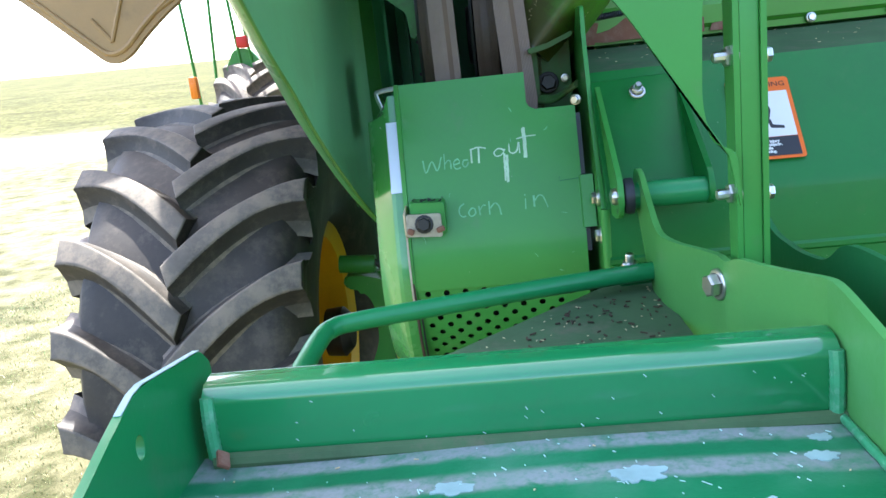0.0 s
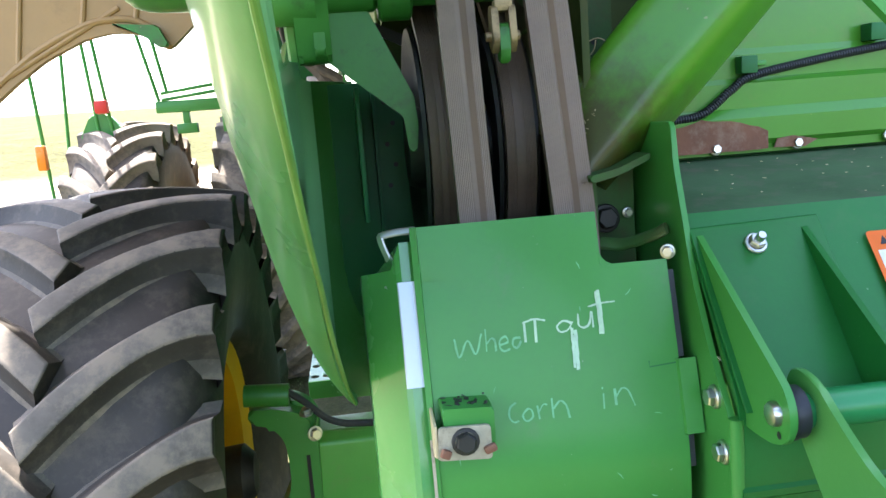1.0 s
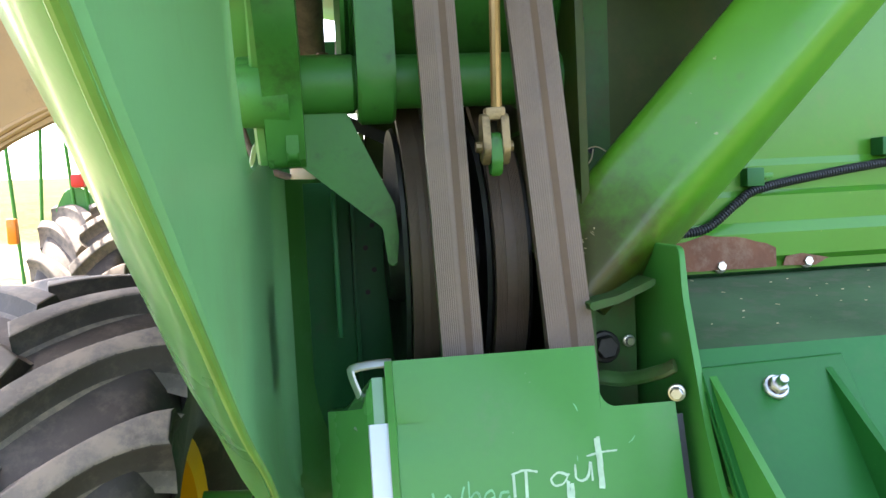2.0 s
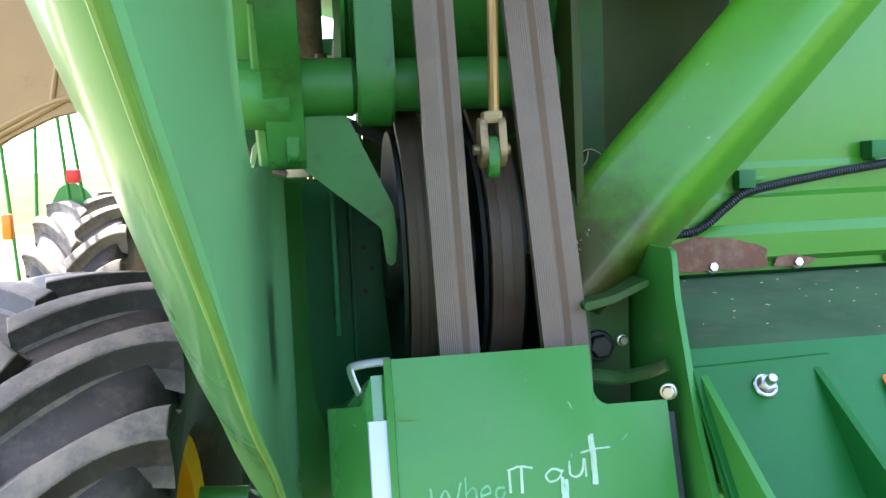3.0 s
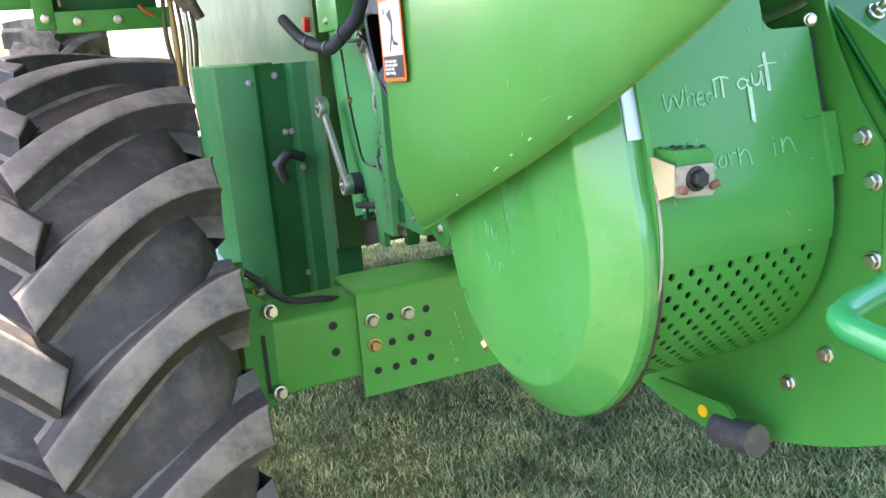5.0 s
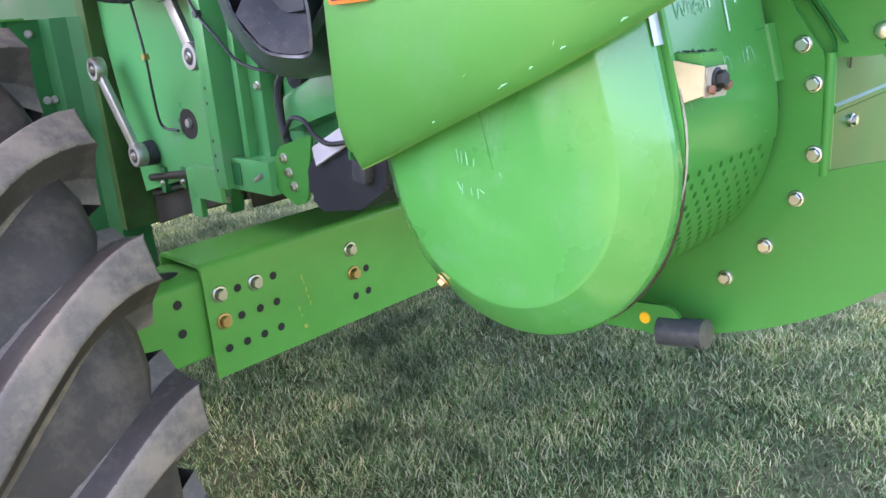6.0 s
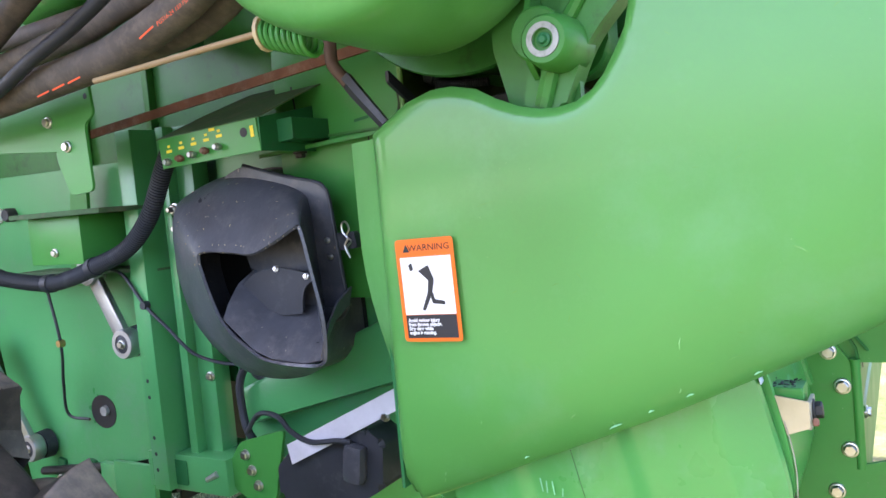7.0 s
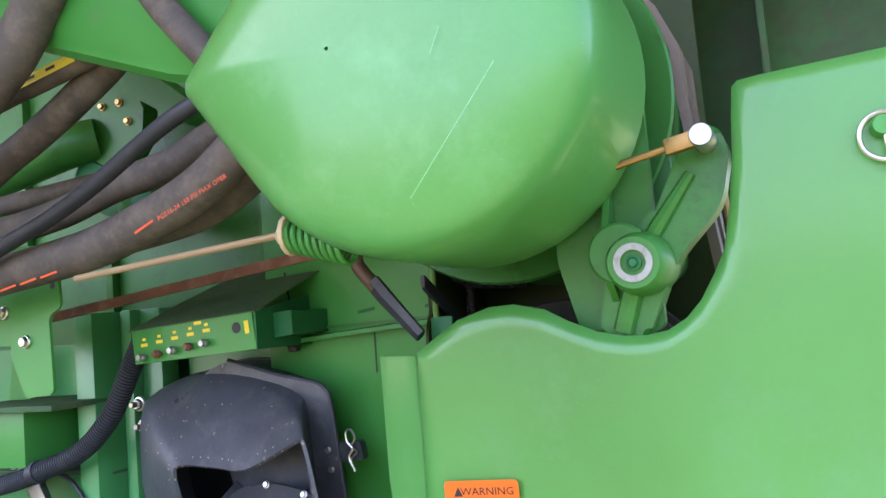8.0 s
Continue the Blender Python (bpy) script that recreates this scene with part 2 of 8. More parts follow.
def grass_material():
    m, t, p = nodes_of("grass_blades")
    g = t.nodes.new("ShaderNodeNewGeometry")
    r = ramp_node(t, g.outputs["Random Per Island"], [(0.0, (0.035, 0.085, 0.018)), (0.30, (0.095, 0.185, 0.045)), (0.55, (0.18, 0.23, 0.085)), (0.82, (0.36, 0.35, 0.19)), (1.0, (0.58, 0.52, 0.34))])
    patch = noise_node(t, 3.2, 5, 0.65)
    tone = ramp_node(t, patch.outputs["Fac"], [(0.34, (0.30, 0.40, 0.28)), (0.50, (1.05, 1.08, 1.0)), (0.66, (1.55, 1.42, 1.2))])
    t.links.new(mix_node(t, 1.0, r.outputs["Color"], tone.outputs["Color"], "MULTIPLY"), p.inputs["Base Color"])
    p.inputs["Roughness"].default_value = 0.7
    return m


def ground_material():
    """Mown grass near by, straw-coloured field and a pale gravel track farther off."""
    m, t, p = nodes_of("field_ground")
    big, mid, fine = noise_node(t, 0.22, 6, 0.65), noise_node(t, 2.6, 8, 0.7), noise_node(t, 38, 6, 0.7)
    lawn = ramp_node(t, mid.outputs["Fac"], [(0.3, (0.045, 0.062, 0.022)), (0.52, (0.10, 0.11, 0.05)), (0.72, (0.20, 0.18, 0.10))]).outputs["Color"]
    field = ramp_node(t, big.outputs["Fac"], [(0.3, (0.070, 0.070, 0.034)), (0.55, (0.140, 0.128, 0.072)), (0.75, (0.21, 0.185, 0.12))]).outputs["Color"]
    scrub = ramp_node(t, mid.outputs["Fac"], [(0.38, (0.28, 0.34, 0.20)), (0.50, (0.9, 0.9, 0.88)), (0.62, (1.6, 1.55, 1.55))]).outputs["Color"]
    field = mix_node(t, 0.85, field, mix_node(t, 1.0, field, scrub, "MULTIPLY"))
    co = t.nodes.new("ShaderNodeTexCoord")
    sep = t.nodes.new("ShaderNodeSeparateXYZ")
    t.links.new(co.outputs["Object"], sep.inputs[0])

    def band(socket, lo, hi, a, b):
        n = t.nodes.new("ShaderNodeMapRange")
        for k, v in zip(range(1, 5), (lo, hi, a, b)):
            n.inputs[k].default_value = v
        n.interpolation_type = "SMOOTHSTEP"
        t.links.new(socket, n.inputs[0])
        return n.outputs[0]

    field = mix_node(t, band(sep.outputs["Y"], 40.0, 50.0, 0, 1), field, mix_node(t, 1.0, field, (0.52, 0.56, 0.34), "MULTIPLY"))
    far = band(sep.outputs["X"], -0.9, -2.0, 0.0, 1.0)
    colour = mix_node(t, far, lawn, field)
    along = t.nodes.new("ShaderNodeMath")
    along.operation = "MULTIPLY"
    t.links.new(band(sep.outputs["Y"], 25.0, 29.0, 0, 1), along.inputs[0])
    t.links.new(band(sep.outputs["Y"], 40.0, 45.0, 1, 0), along.inputs[1])
    colour = mix_node(t, along.outputs[0], colour, (0.42, 0.37, 0.28))
    grain = ramp_node(t, fine.outputs["Fac"], [(0.3, (0.55, 0.55, 0.55)), (0.7, (1.15, 1.15, 1.15))]).outputs["Color"]
    colour = mix_node(t, 0.8, colour, mix_node(t, 1.0, colour, grain, "MULTIPLY"))
    t.links.new(colour, p.inputs["Base Color"])
    p.inputs["Roughness"].default_value, p.inputs["Specular IOR Level"].default_value = 0.95, 0.08
    bump_node(t, p, fine.outputs["Fac"], 0.8, 0.02)
    return m


def tray_floor_material():
    """Deep green enamel with two ragged bands of grey dust along the bar and pale worn patches."""
    m, t, p = nodes_of("dusty_tray_enamel")
    big, fine, grit = noise_node(t, 9, 6, 0.6), noise_node(t, 45, 6, 0.7), noise_node(t, 240, 4, 0.7)
    base = ramp_node(t, big.outputs["Fac"], [(0.3, (0.008, 0.13, 0.045)), (0.7, (0.016, 0.19, 0.075))]).outputs["Color"]
    co = t.nodes.new("ShaderNodeTexCoord")
    sep = t.nodes.new("ShaderNodeSeparateXYZ")
    t.links.new(co.outputs["Object"], sep.inputs[0])

    def math_node(op, a, b):
        n = t.nodes.new("ShaderNodeMath")
        n.operation = op
        for socket, value in zip(n.inputs, (a, b)):
            if isinstance(value, bpy.types.NodeSocket):
                t.links.new(value, socket)
            else:
                socket.default_value = value
        return n.outputs[0]

    def ramp01(source, lo, hi):
        n = t.nodes.new("ShaderNodeMapRange")
        n.interpolation_type = "SMOOTHSTEP"
        n.inputs[1].default_value, n.inputs[2].default_value = lo, hi
        t.links.new(source, n.inputs[0])
        return n.outputs[0]

    y = math_node("ADD", sep.outputs["Y"], math_node("MULTIPLY", math_node("SUBTRACT", fine.outputs["Fac"], 0.5), 0.014))
    bands = math_node("ADD", ramp01(y, 0.640, 0.652), math_node("MULTIPLY", ramp01(y, 0.588, 0.600), ramp01(y, 0.626, 0.614)))
    patchy = math_node("ADD", math_node("MULTIPLY", ramp01(fine.outputs["Fac"], 0.36, 0.55), 0.55), math_node("MULTIPLY", ramp01(grit.outputs["Fac"], 0.25, 0.60), 0.40))
    dust = math_node("MULTIPLY", bands, patchy)
    colour = mix_node(t, math_node("MULTIPLY", dust, 0.9), base, (0.255, 0.265, 0.275))
    haze = ramp01(big.outputs["Fac"], 0.48, 0.75)
    colour = mix_node(t, math_node("MULTIPLY", haze, 0.35), colour, (0.12, 0.22, 0.16))
    t.links.new(colour, p.inputs["Base Color"])
    t.links.new(math_node("ADD", math_node("MULTIPLY", dust, 0.5), 0.28), p.inputs["Roughness"])
    bump_node(t, p, grit.outputs["Fac"], 0.15)
    return m


def soiled_foot_material():
    """Chipped green paint, caked with olive-brown oily chaff round the tube's welded foot."""
    m = surface("soiled_green_paint", (0.056, 0.218, 0.009), 0.42, spread=0.12, blotch=7, grain=70, dirt=(0.085, 0.13, 0.025), dirt_at=0.58, bump=0.10, coat=0.3, coat_rough=0.15, spec=0.35, wear=(0.36, 0.32, 0.17), wear_at=0.76)
    t = m.node_tree
    p = t.nodes["Principled BSDF"]
    co = t.nodes.new("ShaderNodeTexCoord")
    away = t.nodes.new("ShaderNodeVectorMath")
    away.operation = "DISTANCE"
    away.inputs[1].default_value = (0.175, 1.46, 1.61)
    t.links.new(co.outputs["Object"], away.inputs[0])
    ragged = noise_node(t, 38, 7, 0.7)
    add = t.nodes.new("ShaderNodeMath")
    add.operation = "MULTIPLY_ADD"
    add.inputs[1].default_value = 0.16
    t.links.new(ragged.outputs["Fac"], add.inputs[0])
    t.links.new(away.outputs["Value"], add.inputs[2])
    soil = ramp_node(t, add.outputs[0], [(0.13, (0.97, 0.97, 0.97)), (0.25, (0.0, 0.0, 0.0))]).outputs["Color"]
    clean = p.inputs["Base Color"].links[0].from_socket
    t.links.new(mix_node(t, soil, clean, (0.045, 0.042, 0.007)), p.inputs["Base Color"])
    return m


foot_paint = soiled_foot_material()
grass_mat, ground_mat, tray_mat = grass_material(), ground_material(), tray_floor_material()

# ---- building helpers ----


def finish(bm, name, material, sharp=35):
    bmesh.ops.recalc_face_normals(bm, faces=bm.faces[:])
    me = bpy.data.meshes.new(name)
    bm.to_mesh(me)
    bm.free()
    me.materials.append(material)
    me.polygons.foreach_set("use_smooth", [True] * len(me.polygons))
    me.set_sharp_from_angle(angle=radians(sharp))
    return me


def placed(ob):
    m = ob.matrix_parent_inverse @ ob.matrix_basis
    return placed(ob.parent) @ m if ob.parent else ob.matrix_basis.copy()


def hang(ob, parent):
    """Puts ob under a thing or part and leaves it where it stands."""
    ob.parent = parent
    ob.matrix_parent_inverse = placed(parent).inverted()


def part(name, bm, material, parent, label="", sharp=35):
    """One mesh object under a thing or a part; its vertices are in world places."""
    ob = new(name, finish(bm, name, material, sharp))
    hang(ob, parent)
    return tagged(ob, label)


def thing(name, at, label, category, group="", kind=""):
    ob = new(name)
    ob.empty_display_size = 0.05
    ob.matrix_basis = Matrix.Translation(at)
    return tagged(ob, label, category, group, kind)


def shift(ob, dx, dy, dz):
    """Moves a thing with all its parts."""
    ob.matrix_basis = Matrix.Translation((dx, dy, dz)) @ ob.matrix_basis


def solid(name, bm, material, label, category, group="", kind="", sharp=35):
    return tagged(new(name, finish(bm, name, material, sharp)), label, category, group, kind)


def bevel(bm, geom_edges, width, segments=2):
    if width > 0 and geom_edges:
        bmesh.ops.bevel(bm, geom=geom_edges, offset=width, segments=segments, affect="EDGES", profile=0.6)


def obox(bm, m, size, bev=0.003, segments=2):
    """A box of that size round the origin of the pose m."""
    made = bmesh.ops.create_cube(bm, size=1.0, matrix=m @ Matrix.Diagonal((*size, 1)))
    edges = list({e for v in made["verts"] for e in v.link_edges})
    bevel(bm, edges, bev, segments)
    return bm


def box(bm, x0, x1, y0, y1, z0, z1, bev=0.003, segments=2):
    return obox(bm, Matrix.Translation(((x0 + x1) / 2, (y0 + y1) / 2, (z0 + z1) / 2)), (abs(x1 - x0), abs(y1 - y0), abs(z1 - z0)), bev, segments)


def lift(axis, p, a):
    return {"x": (a, p[0], p[1]), "y": (p[0], a, p[1]), "z": (p[0], p[1], a)}[axis]


def slab(bm, outline, axis, a, b, bev=0.0015):
    """A plate: a flat outline, given across the axis, from a to b along it."""
    low = [bm.verts.new(lift(axis, p, a)) for p in outline]
    high = [bm.verts.new(lift(axis, p, b)) for p in outline]
    n = len(outline)
    faces = [bm.faces.new(low), bm.faces.new(high)] + [bm.faces.new((low[k], low[(k + 1) % n], high[(k + 1) % n], high[k])) for k in range(n)]
    if bev:
        rim = [e for f in faces[:2] for e in f.edges]
        bevel(bm, rim, bev, 1)
    return bm


def rounded(points, radii, steps=5):
    """An outline with rounded corners; radii: one for all or one a corner."""
    out, n = [], len(points)
    for k, p in enumerate(points):
        r = radii if isinstance(radii, (int, float)) else radii[k]
        p, before, after = Vector(p), Vector(points[k - 1]), Vector(points[(k + 1) % n])
        u, w = (before - p), (after - p)
        r = min(r, 0.48 * u.length, 0.48 * w.length)
        if r <= 0:
            out.append(p[:])
            continue
        a, b = p + u.normalized() * r, p + w.normalized() * r
        for s in range(steps + 1):
            f = s / steps
            out.append(((a * (1 - f) ** 2) + p * (2 * f * (1 - f)) + b * f**2)[:])
    return out


def arc(cx, cy, r, a0, a1, n=12):
    return [(cx + r * math.cos(radians(a0 + (a1 - a0) * k / n)), cy + r * math.sin(radians(a0 + (a1 - a0) * k / n))) for k in range(n + 1)]


def spline(points, steps=8):
    pts = [Vector(p) for p in points]
    if len(pts) < 3:
        return pts
    ext = [2 * pts[0] - pts[1], *pts, 2 * pts[-1] - pts[-2]]
    out = []
    for k in range(1, len(ext) - 2):
        p0, p1, p2, p3 = ext[k - 1 : k + 3]
        for s in range(steps):
            f = s / steps
            out.append(0.5 * (2 * p1 + (p2 - p0) * f + (2 * p0 - 5 * p1 + 4 * p2 - p3) * f**2 + (3 * p1 - p0 - 3 * p2 + p3) * f**3))
    return out + [pts[-1]]


def tube(bm, points, radius, n=12, steps=8, smooth=True, squash=1.0, square=0.0, spin=0.0):
    """A round bar or hose along a line of points; radius: a number or a function of 0..1."""
    line = spline(points, steps) if smooth else [Vector(p) for p in points]
    side = None
    rings = []
    for k, p in enumerate(line):
        ahead = (line[min(k + 1, len(line) - 1)] - line[max(k - 1, 0)]).normalized()
        if side is None:
            side = ahead.orthogonal().normalized()
        side = (side - ahead * side.dot(ahead)).normalized()
        over = ahead.cross(side)
        r = radius(k / max(1, len(line) - 1)) if callable(radius) else radius
        ring = []
        for j in range(n):
            a = 2 * math.pi * j / n
            q = r / (abs(math.cos(a)) ** square + abs(math.sin(a)) ** square) ** (1 / square) if square else r
            a += radians(spin)
            ring.append(bm.verts.new(p + q * (math.cos(a) * side + squash * math.sin(a) * over)))
        rings.append(ring)
    for a, b in zip(rings, rings[1:]):
        for j in range(n):
            bm.faces.new((a[j], a[(j + 1) % n], b[(j + 1) % n], b[j]))
    bm.faces.new(rings[0])
    bm.faces.new(rings[-1])
    return bm


def lathe(bm, profile, origin, axis="x", n=48, closed=False):
    """Turns a profile of (radius, along the axis) round an axis through the origin."""
    o = Vector(origin)
    e = {"x": (Vector((1, 0, 0)), Vector((0, 1, 0)), Vector((0, 0, 1))), "y": (Vector((0, 1, 0)), Vector((0, 0, 1)), Vector((1, 0, 0))), "z": (Vector((0, 0, 1)), Vector((1, 0, 0)), Vector((0, 1, 0)))}[axis]
    rings = []
    for r, h in profile:
        if r < 1e-6:
            rings.append([bm.verts.new(o + e[0] * h)])
        else:
            rings.append([bm.verts.new(o + e[0] * h + r * (math.cos(a) * e[1] + math.sin(a) * e[2])) for a in (2 * math.pi * j / n for j in range(n))])
    pairs = list(zip(rings, rings[1:])) + ([(rings[-1], rings[0])] if closed else [])
    for a, b in pairs:
        for j in range(n):
            k = (j + 1) % n
            if len(a) == 1 and len(b) > 1:
                bm.faces.new((a[0], b[j], b[k]))
            elif len(b) == 1 and len(a) > 1:
                bm.faces.new((a[j], a[k], b[0]))
            elif len(a) > 1:
                bm.faces.new((a[j], a[k], b[k], b[j]))
    return bm


def sheet(bm, rows, thick=0.0, wrap=False):
    """A skin over a grid of points, thickened if asked."""
    grid = [[bm.verts.new(p) for p in row] for row in rows]
    faces = []
    for a, b in zip(grid, grid[1:]):
        for k in range(len(a) if wrap else len(a) - 1):
            j = (k + 1) % len(a)
            faces.append(bm.faces.new((a[k], a[j], b[j], b[k])))
    if thick:
        bmesh.ops.recalc_face_normals(bm, faces=faces)
        bmesh.ops.solidify(bm, geom=faces, thickness=thick)
    return bm


def strip(bm, centre, width, normal, lift_off=0.0):
    """A thin flat ribbon along a line of points on a surface."""
    pts = [Vector(p) for p in centre]
    n = Vector(normal).normalized()
    left, right = [], []
    for k, p in enumerate(pts):
        ahead = (pts[min(k + 1, len(pts) - 1)] - pts[max(k - 1, 0)]).normalized()
        across = ahead.cross(n).normalized() * (width(k / (len(pts) - 1)) if callable(width) else width) / 2
        left.append(bm.verts.new(p + across + n * lift_off))
        right.append(bm.verts.new(p - across + n * lift_off))
    for k in range(len(pts) - 1):
        bm.faces.new((left[k], left[k + 1], right[k + 1], right[k]))
    return bm


def bolt_mesh(name, material, r=0.009, h=0.008, flange=1.35, stud=0.0):
    bm = bmesh.new()
    lathe(bm, [(0, -0.002), (r * flange, -0.002), (r * flange, 0.0015), (r * flange * 0.92, 0.003), (r * 1.02, 0.0035)], (0, 0, 0), "z", 14)
    hexagon = [[bm.verts.new((q * math.cos(radians(60 * k)), q * math.sin(radians(60 * k)), z)) for k in range(6)] for q, z in ((r, 0.002), (r, h), (r * 0.86, h * 1.18))]
    for a, b in zip(hexagon, hexagon[1:]):
        for k in range(6):
            bm.faces.new((a[k], a[(k + 1) % 6], b[(k + 1) % 6], b[k]))
    bm.faces.new(hexagon[-1])
    if stud:
        lathe(bm, [(r * 0.55, h), (r * 0.55, h + stud * 0.85), (r * 0.45, h + stud), (0, h + stud)], (0, 0, 0), "z", 10)
    return finish(bm, name, material, 30)


BOLT, BIG_BOLT = bolt_mesh("bolt", zinc), bolt_mesh("bolt", zinc, 0.016, 0.014)
GOLD_BOLT, STUD_BOLT = bolt_mesh("bolt", gold_zinc, 0.015, 0.014), bolt_mesh("bolt", zinc, 0.0115, 0.010, 1.35, 0.014)
SMALL_BOLT, DARK_BOLT = bolt_mesh("bolt", dull_steel, 0.0065, 0.006), bolt_mesh("bolt", dark_steel, 0.014, 0.012)
DISC = finish(lathe(bmesh.new(), [(0, 0.0), (1.0, 0.0), (1.0, -0.004), (0, -0.004)], (0, 0, 0), "z", 16), "hole", black_ink)


def fasten(parent, mesh, at, towards, spin=10.0, size=1.0, name="bolt", label=""):
    """A bolt of that mesh at a place, its head towards the given way."""
    turn = Vector(towards).to_track_quat("Z", "Y").to_matrix().to_4x4()
    ob = new(name, mesh)
    ob.matrix_basis = Matrix.Translation(at) @ turn @ pose(0, 0, 0, 0, 0, spin) @ Matrix.Diagonal((size, size, size, 1))
    hang(ob, parent)
    return tagged(ob, label)


def lettering(text, height, material, parent, m, name="lettering", align="CENTER", squeeze=1.0, heavy=0.0):
    """Flat lettering in the built-in font; m: the pose of its middle, x along the line and z off the surface."""
    cu = bpy.data.curves.new(name, "FONT")
    cu.body, cu.size, cu.align_x, cu.align_y, cu.resolution_u, cu.offset = text, height * 1.38, align, "CENTER", 2, heavy
    cu.space_line = 0.86
    ob = bpy.data.objects.new(name, cu)
    me = bpy.data.meshes.new_from_object(ob)
    bpy.data.objects.remove(ob)
    me.name = name
    me.transform(m @ Matrix.Diagonal((squeeze, 1, 1, 1)))
    me.materials.clear()
    me.materials.append(material)
    ob = new(name, me)
    hang(ob, parent)
    return ob


def frame_on(origin, right, up):
    """A pose whose x runs to the right and y up along a surface."""
    r = Vector(right).normalized()
    u = (Vector(up) - r * Vector(up).dot(r)).normalized()
    n = r.cross(u)
    m = Matrix((r, u, n)).transposed().to_4x4()
    m.translation = origin
    return m


def smooth01(f):
    f = min(1.0, max(0.0, f))
    return f * f * (3 - 2 * f)


def corrugated(bm, points, radius, pitch, depth, n=12):
    """A ribbed sleeve along a line of points: rings proud by depth, one every pitch."""
    line = spline(points, 24)
    dense, due = [line[0]], pitch / 4
    for a, b in zip(line, line[1:]):
        span = (b - a).length
        while span > 0 and due <= span:
            dense.append(a + (b - a) * (due / span))
            due += pitch / 4
        due -= span
    profile = (0.0, 1.0, 1.0, 0.0)
    count = len(dense)
    return tube(bm, dense, lambda f: radius - depth * (1 - profile[int(round(f * (count - 1))) % 4]), n, smooth=False)

# ---- ground and grass ----


def ground_height(x, y):
    d = math.hypot(x, y)
    rise = max(0.0, d - 28.0)
    swell = 0.02 * noise.noise((x * 0.9, y * 0.9, 0.3)) if d < 30 else 0.15 * noise.noise((x * 0.03, y * 0.03, 0.7))
    return GROUND + 0.048 * rise * smooth01(rise / 60) * smooth01(1.6 - rise / 500) + swell


def build_ground():
    bm = bmesh.new()
    rings = [0.0, 0.6] + [0.6 * 1.16**k for k in range(1, 52)]
    rows = []
    for r in rings[1:]:
        rows.append([(r * math.cos(a), 2 + r * math.sin(a), ground_height(r * math.cos(a), 2 + r * math.sin(a))) for a in (2 * math.pi * k / 96 for k in range(96))])
    rows.insert(0, [(0.02 * math.cos(2 * math.pi * k / 96), 2 + 0.02 * math.sin(2 * math.pi * k / 96), ground_height(0, 2)) for k in range(96)])
    sheet(bm, rows, wrap=True)
    bm.faces.new(bm.verts[:96])
    solid("ground", bm, ground_mat, "mown grass and straw-coloured field with a pale gravel track", "ground", kind="structure", sharp=80)


def blades(name, count, region, height, label, rng, lean=0.6):
    verts, faces = [], []
    x0, x1, y0, y1 = region
    for _ in range(count):
        x, y = rng.uniform(x0, x1), rng.uniform(y0, y1)
        clump = 0.55 + 0.7 * noise.noise((x * 2.2, y * 2.2, 4.0)) + 0.35 * noise.noise((x * 7, y * 7, 9.0))
        if rng.random() > clump + 0.35:
            continue
        h = height * rng.uniform(0.5, 1.25) * (0.7 + 0.6 * max(0, clump))
        a, w = rng.uniform(0, 2 * math.pi), rng.uniform(0.0011, 0.0027)
        z = ground_height(x, y) - 0.006
        dx, dy = math.cos(a) * h * lean * rng.uniform(0.2, 1.5), math.sin(a) * h * lean * rng.uniform(0.2, 1.5)
        sx, sy = -math.sin(a) * w, math.cos(a) * w
        k = len(verts)
        verts += [(x - sx, y - sy, z), (x + sx, y + sy, z), (x + dx * 0.4 + sx * 0.8, y + dy * 0.4 + sy * 0.8, z + h * 0.62), (x + dx * 0.4 - sx * 0.8, y + dy * 0.4 - sy * 0.8, z + h * 0.62), (x + dx, y + dy, z + h * 0.95)]
        faces += [(k, k + 1, k + 2, k + 3), (k + 3, k + 2, k + 4)]
    me = bpy.data.meshes.new(name)
    me.from_pydata(verts, [], faces)
    me.materials.append(grass_mat)
    tagged(new(name, me), label, "grass", kind="stuff")


def build_grass():
    rng = random.Random(11)
    blades("grass", 210000, (-0.6, 3.0, 1.0, 5.0), 0.038, "short dull green and straw-coloured mown grass", rng, 0.9)
    blades("grass", 60000, (0.6, 3.4, 5.0, 7.2), 0.040, "short dull green and straw-coloured mown grass", rng, 0.9)
    blades("grass", 30000, (-4.5, -0.6, 1.6, 8.0), 0.022, "thin sunlit straw-coloured stubble grass", rng, 0.8)


build_ground()
build_grass()

# ---- wheels ----


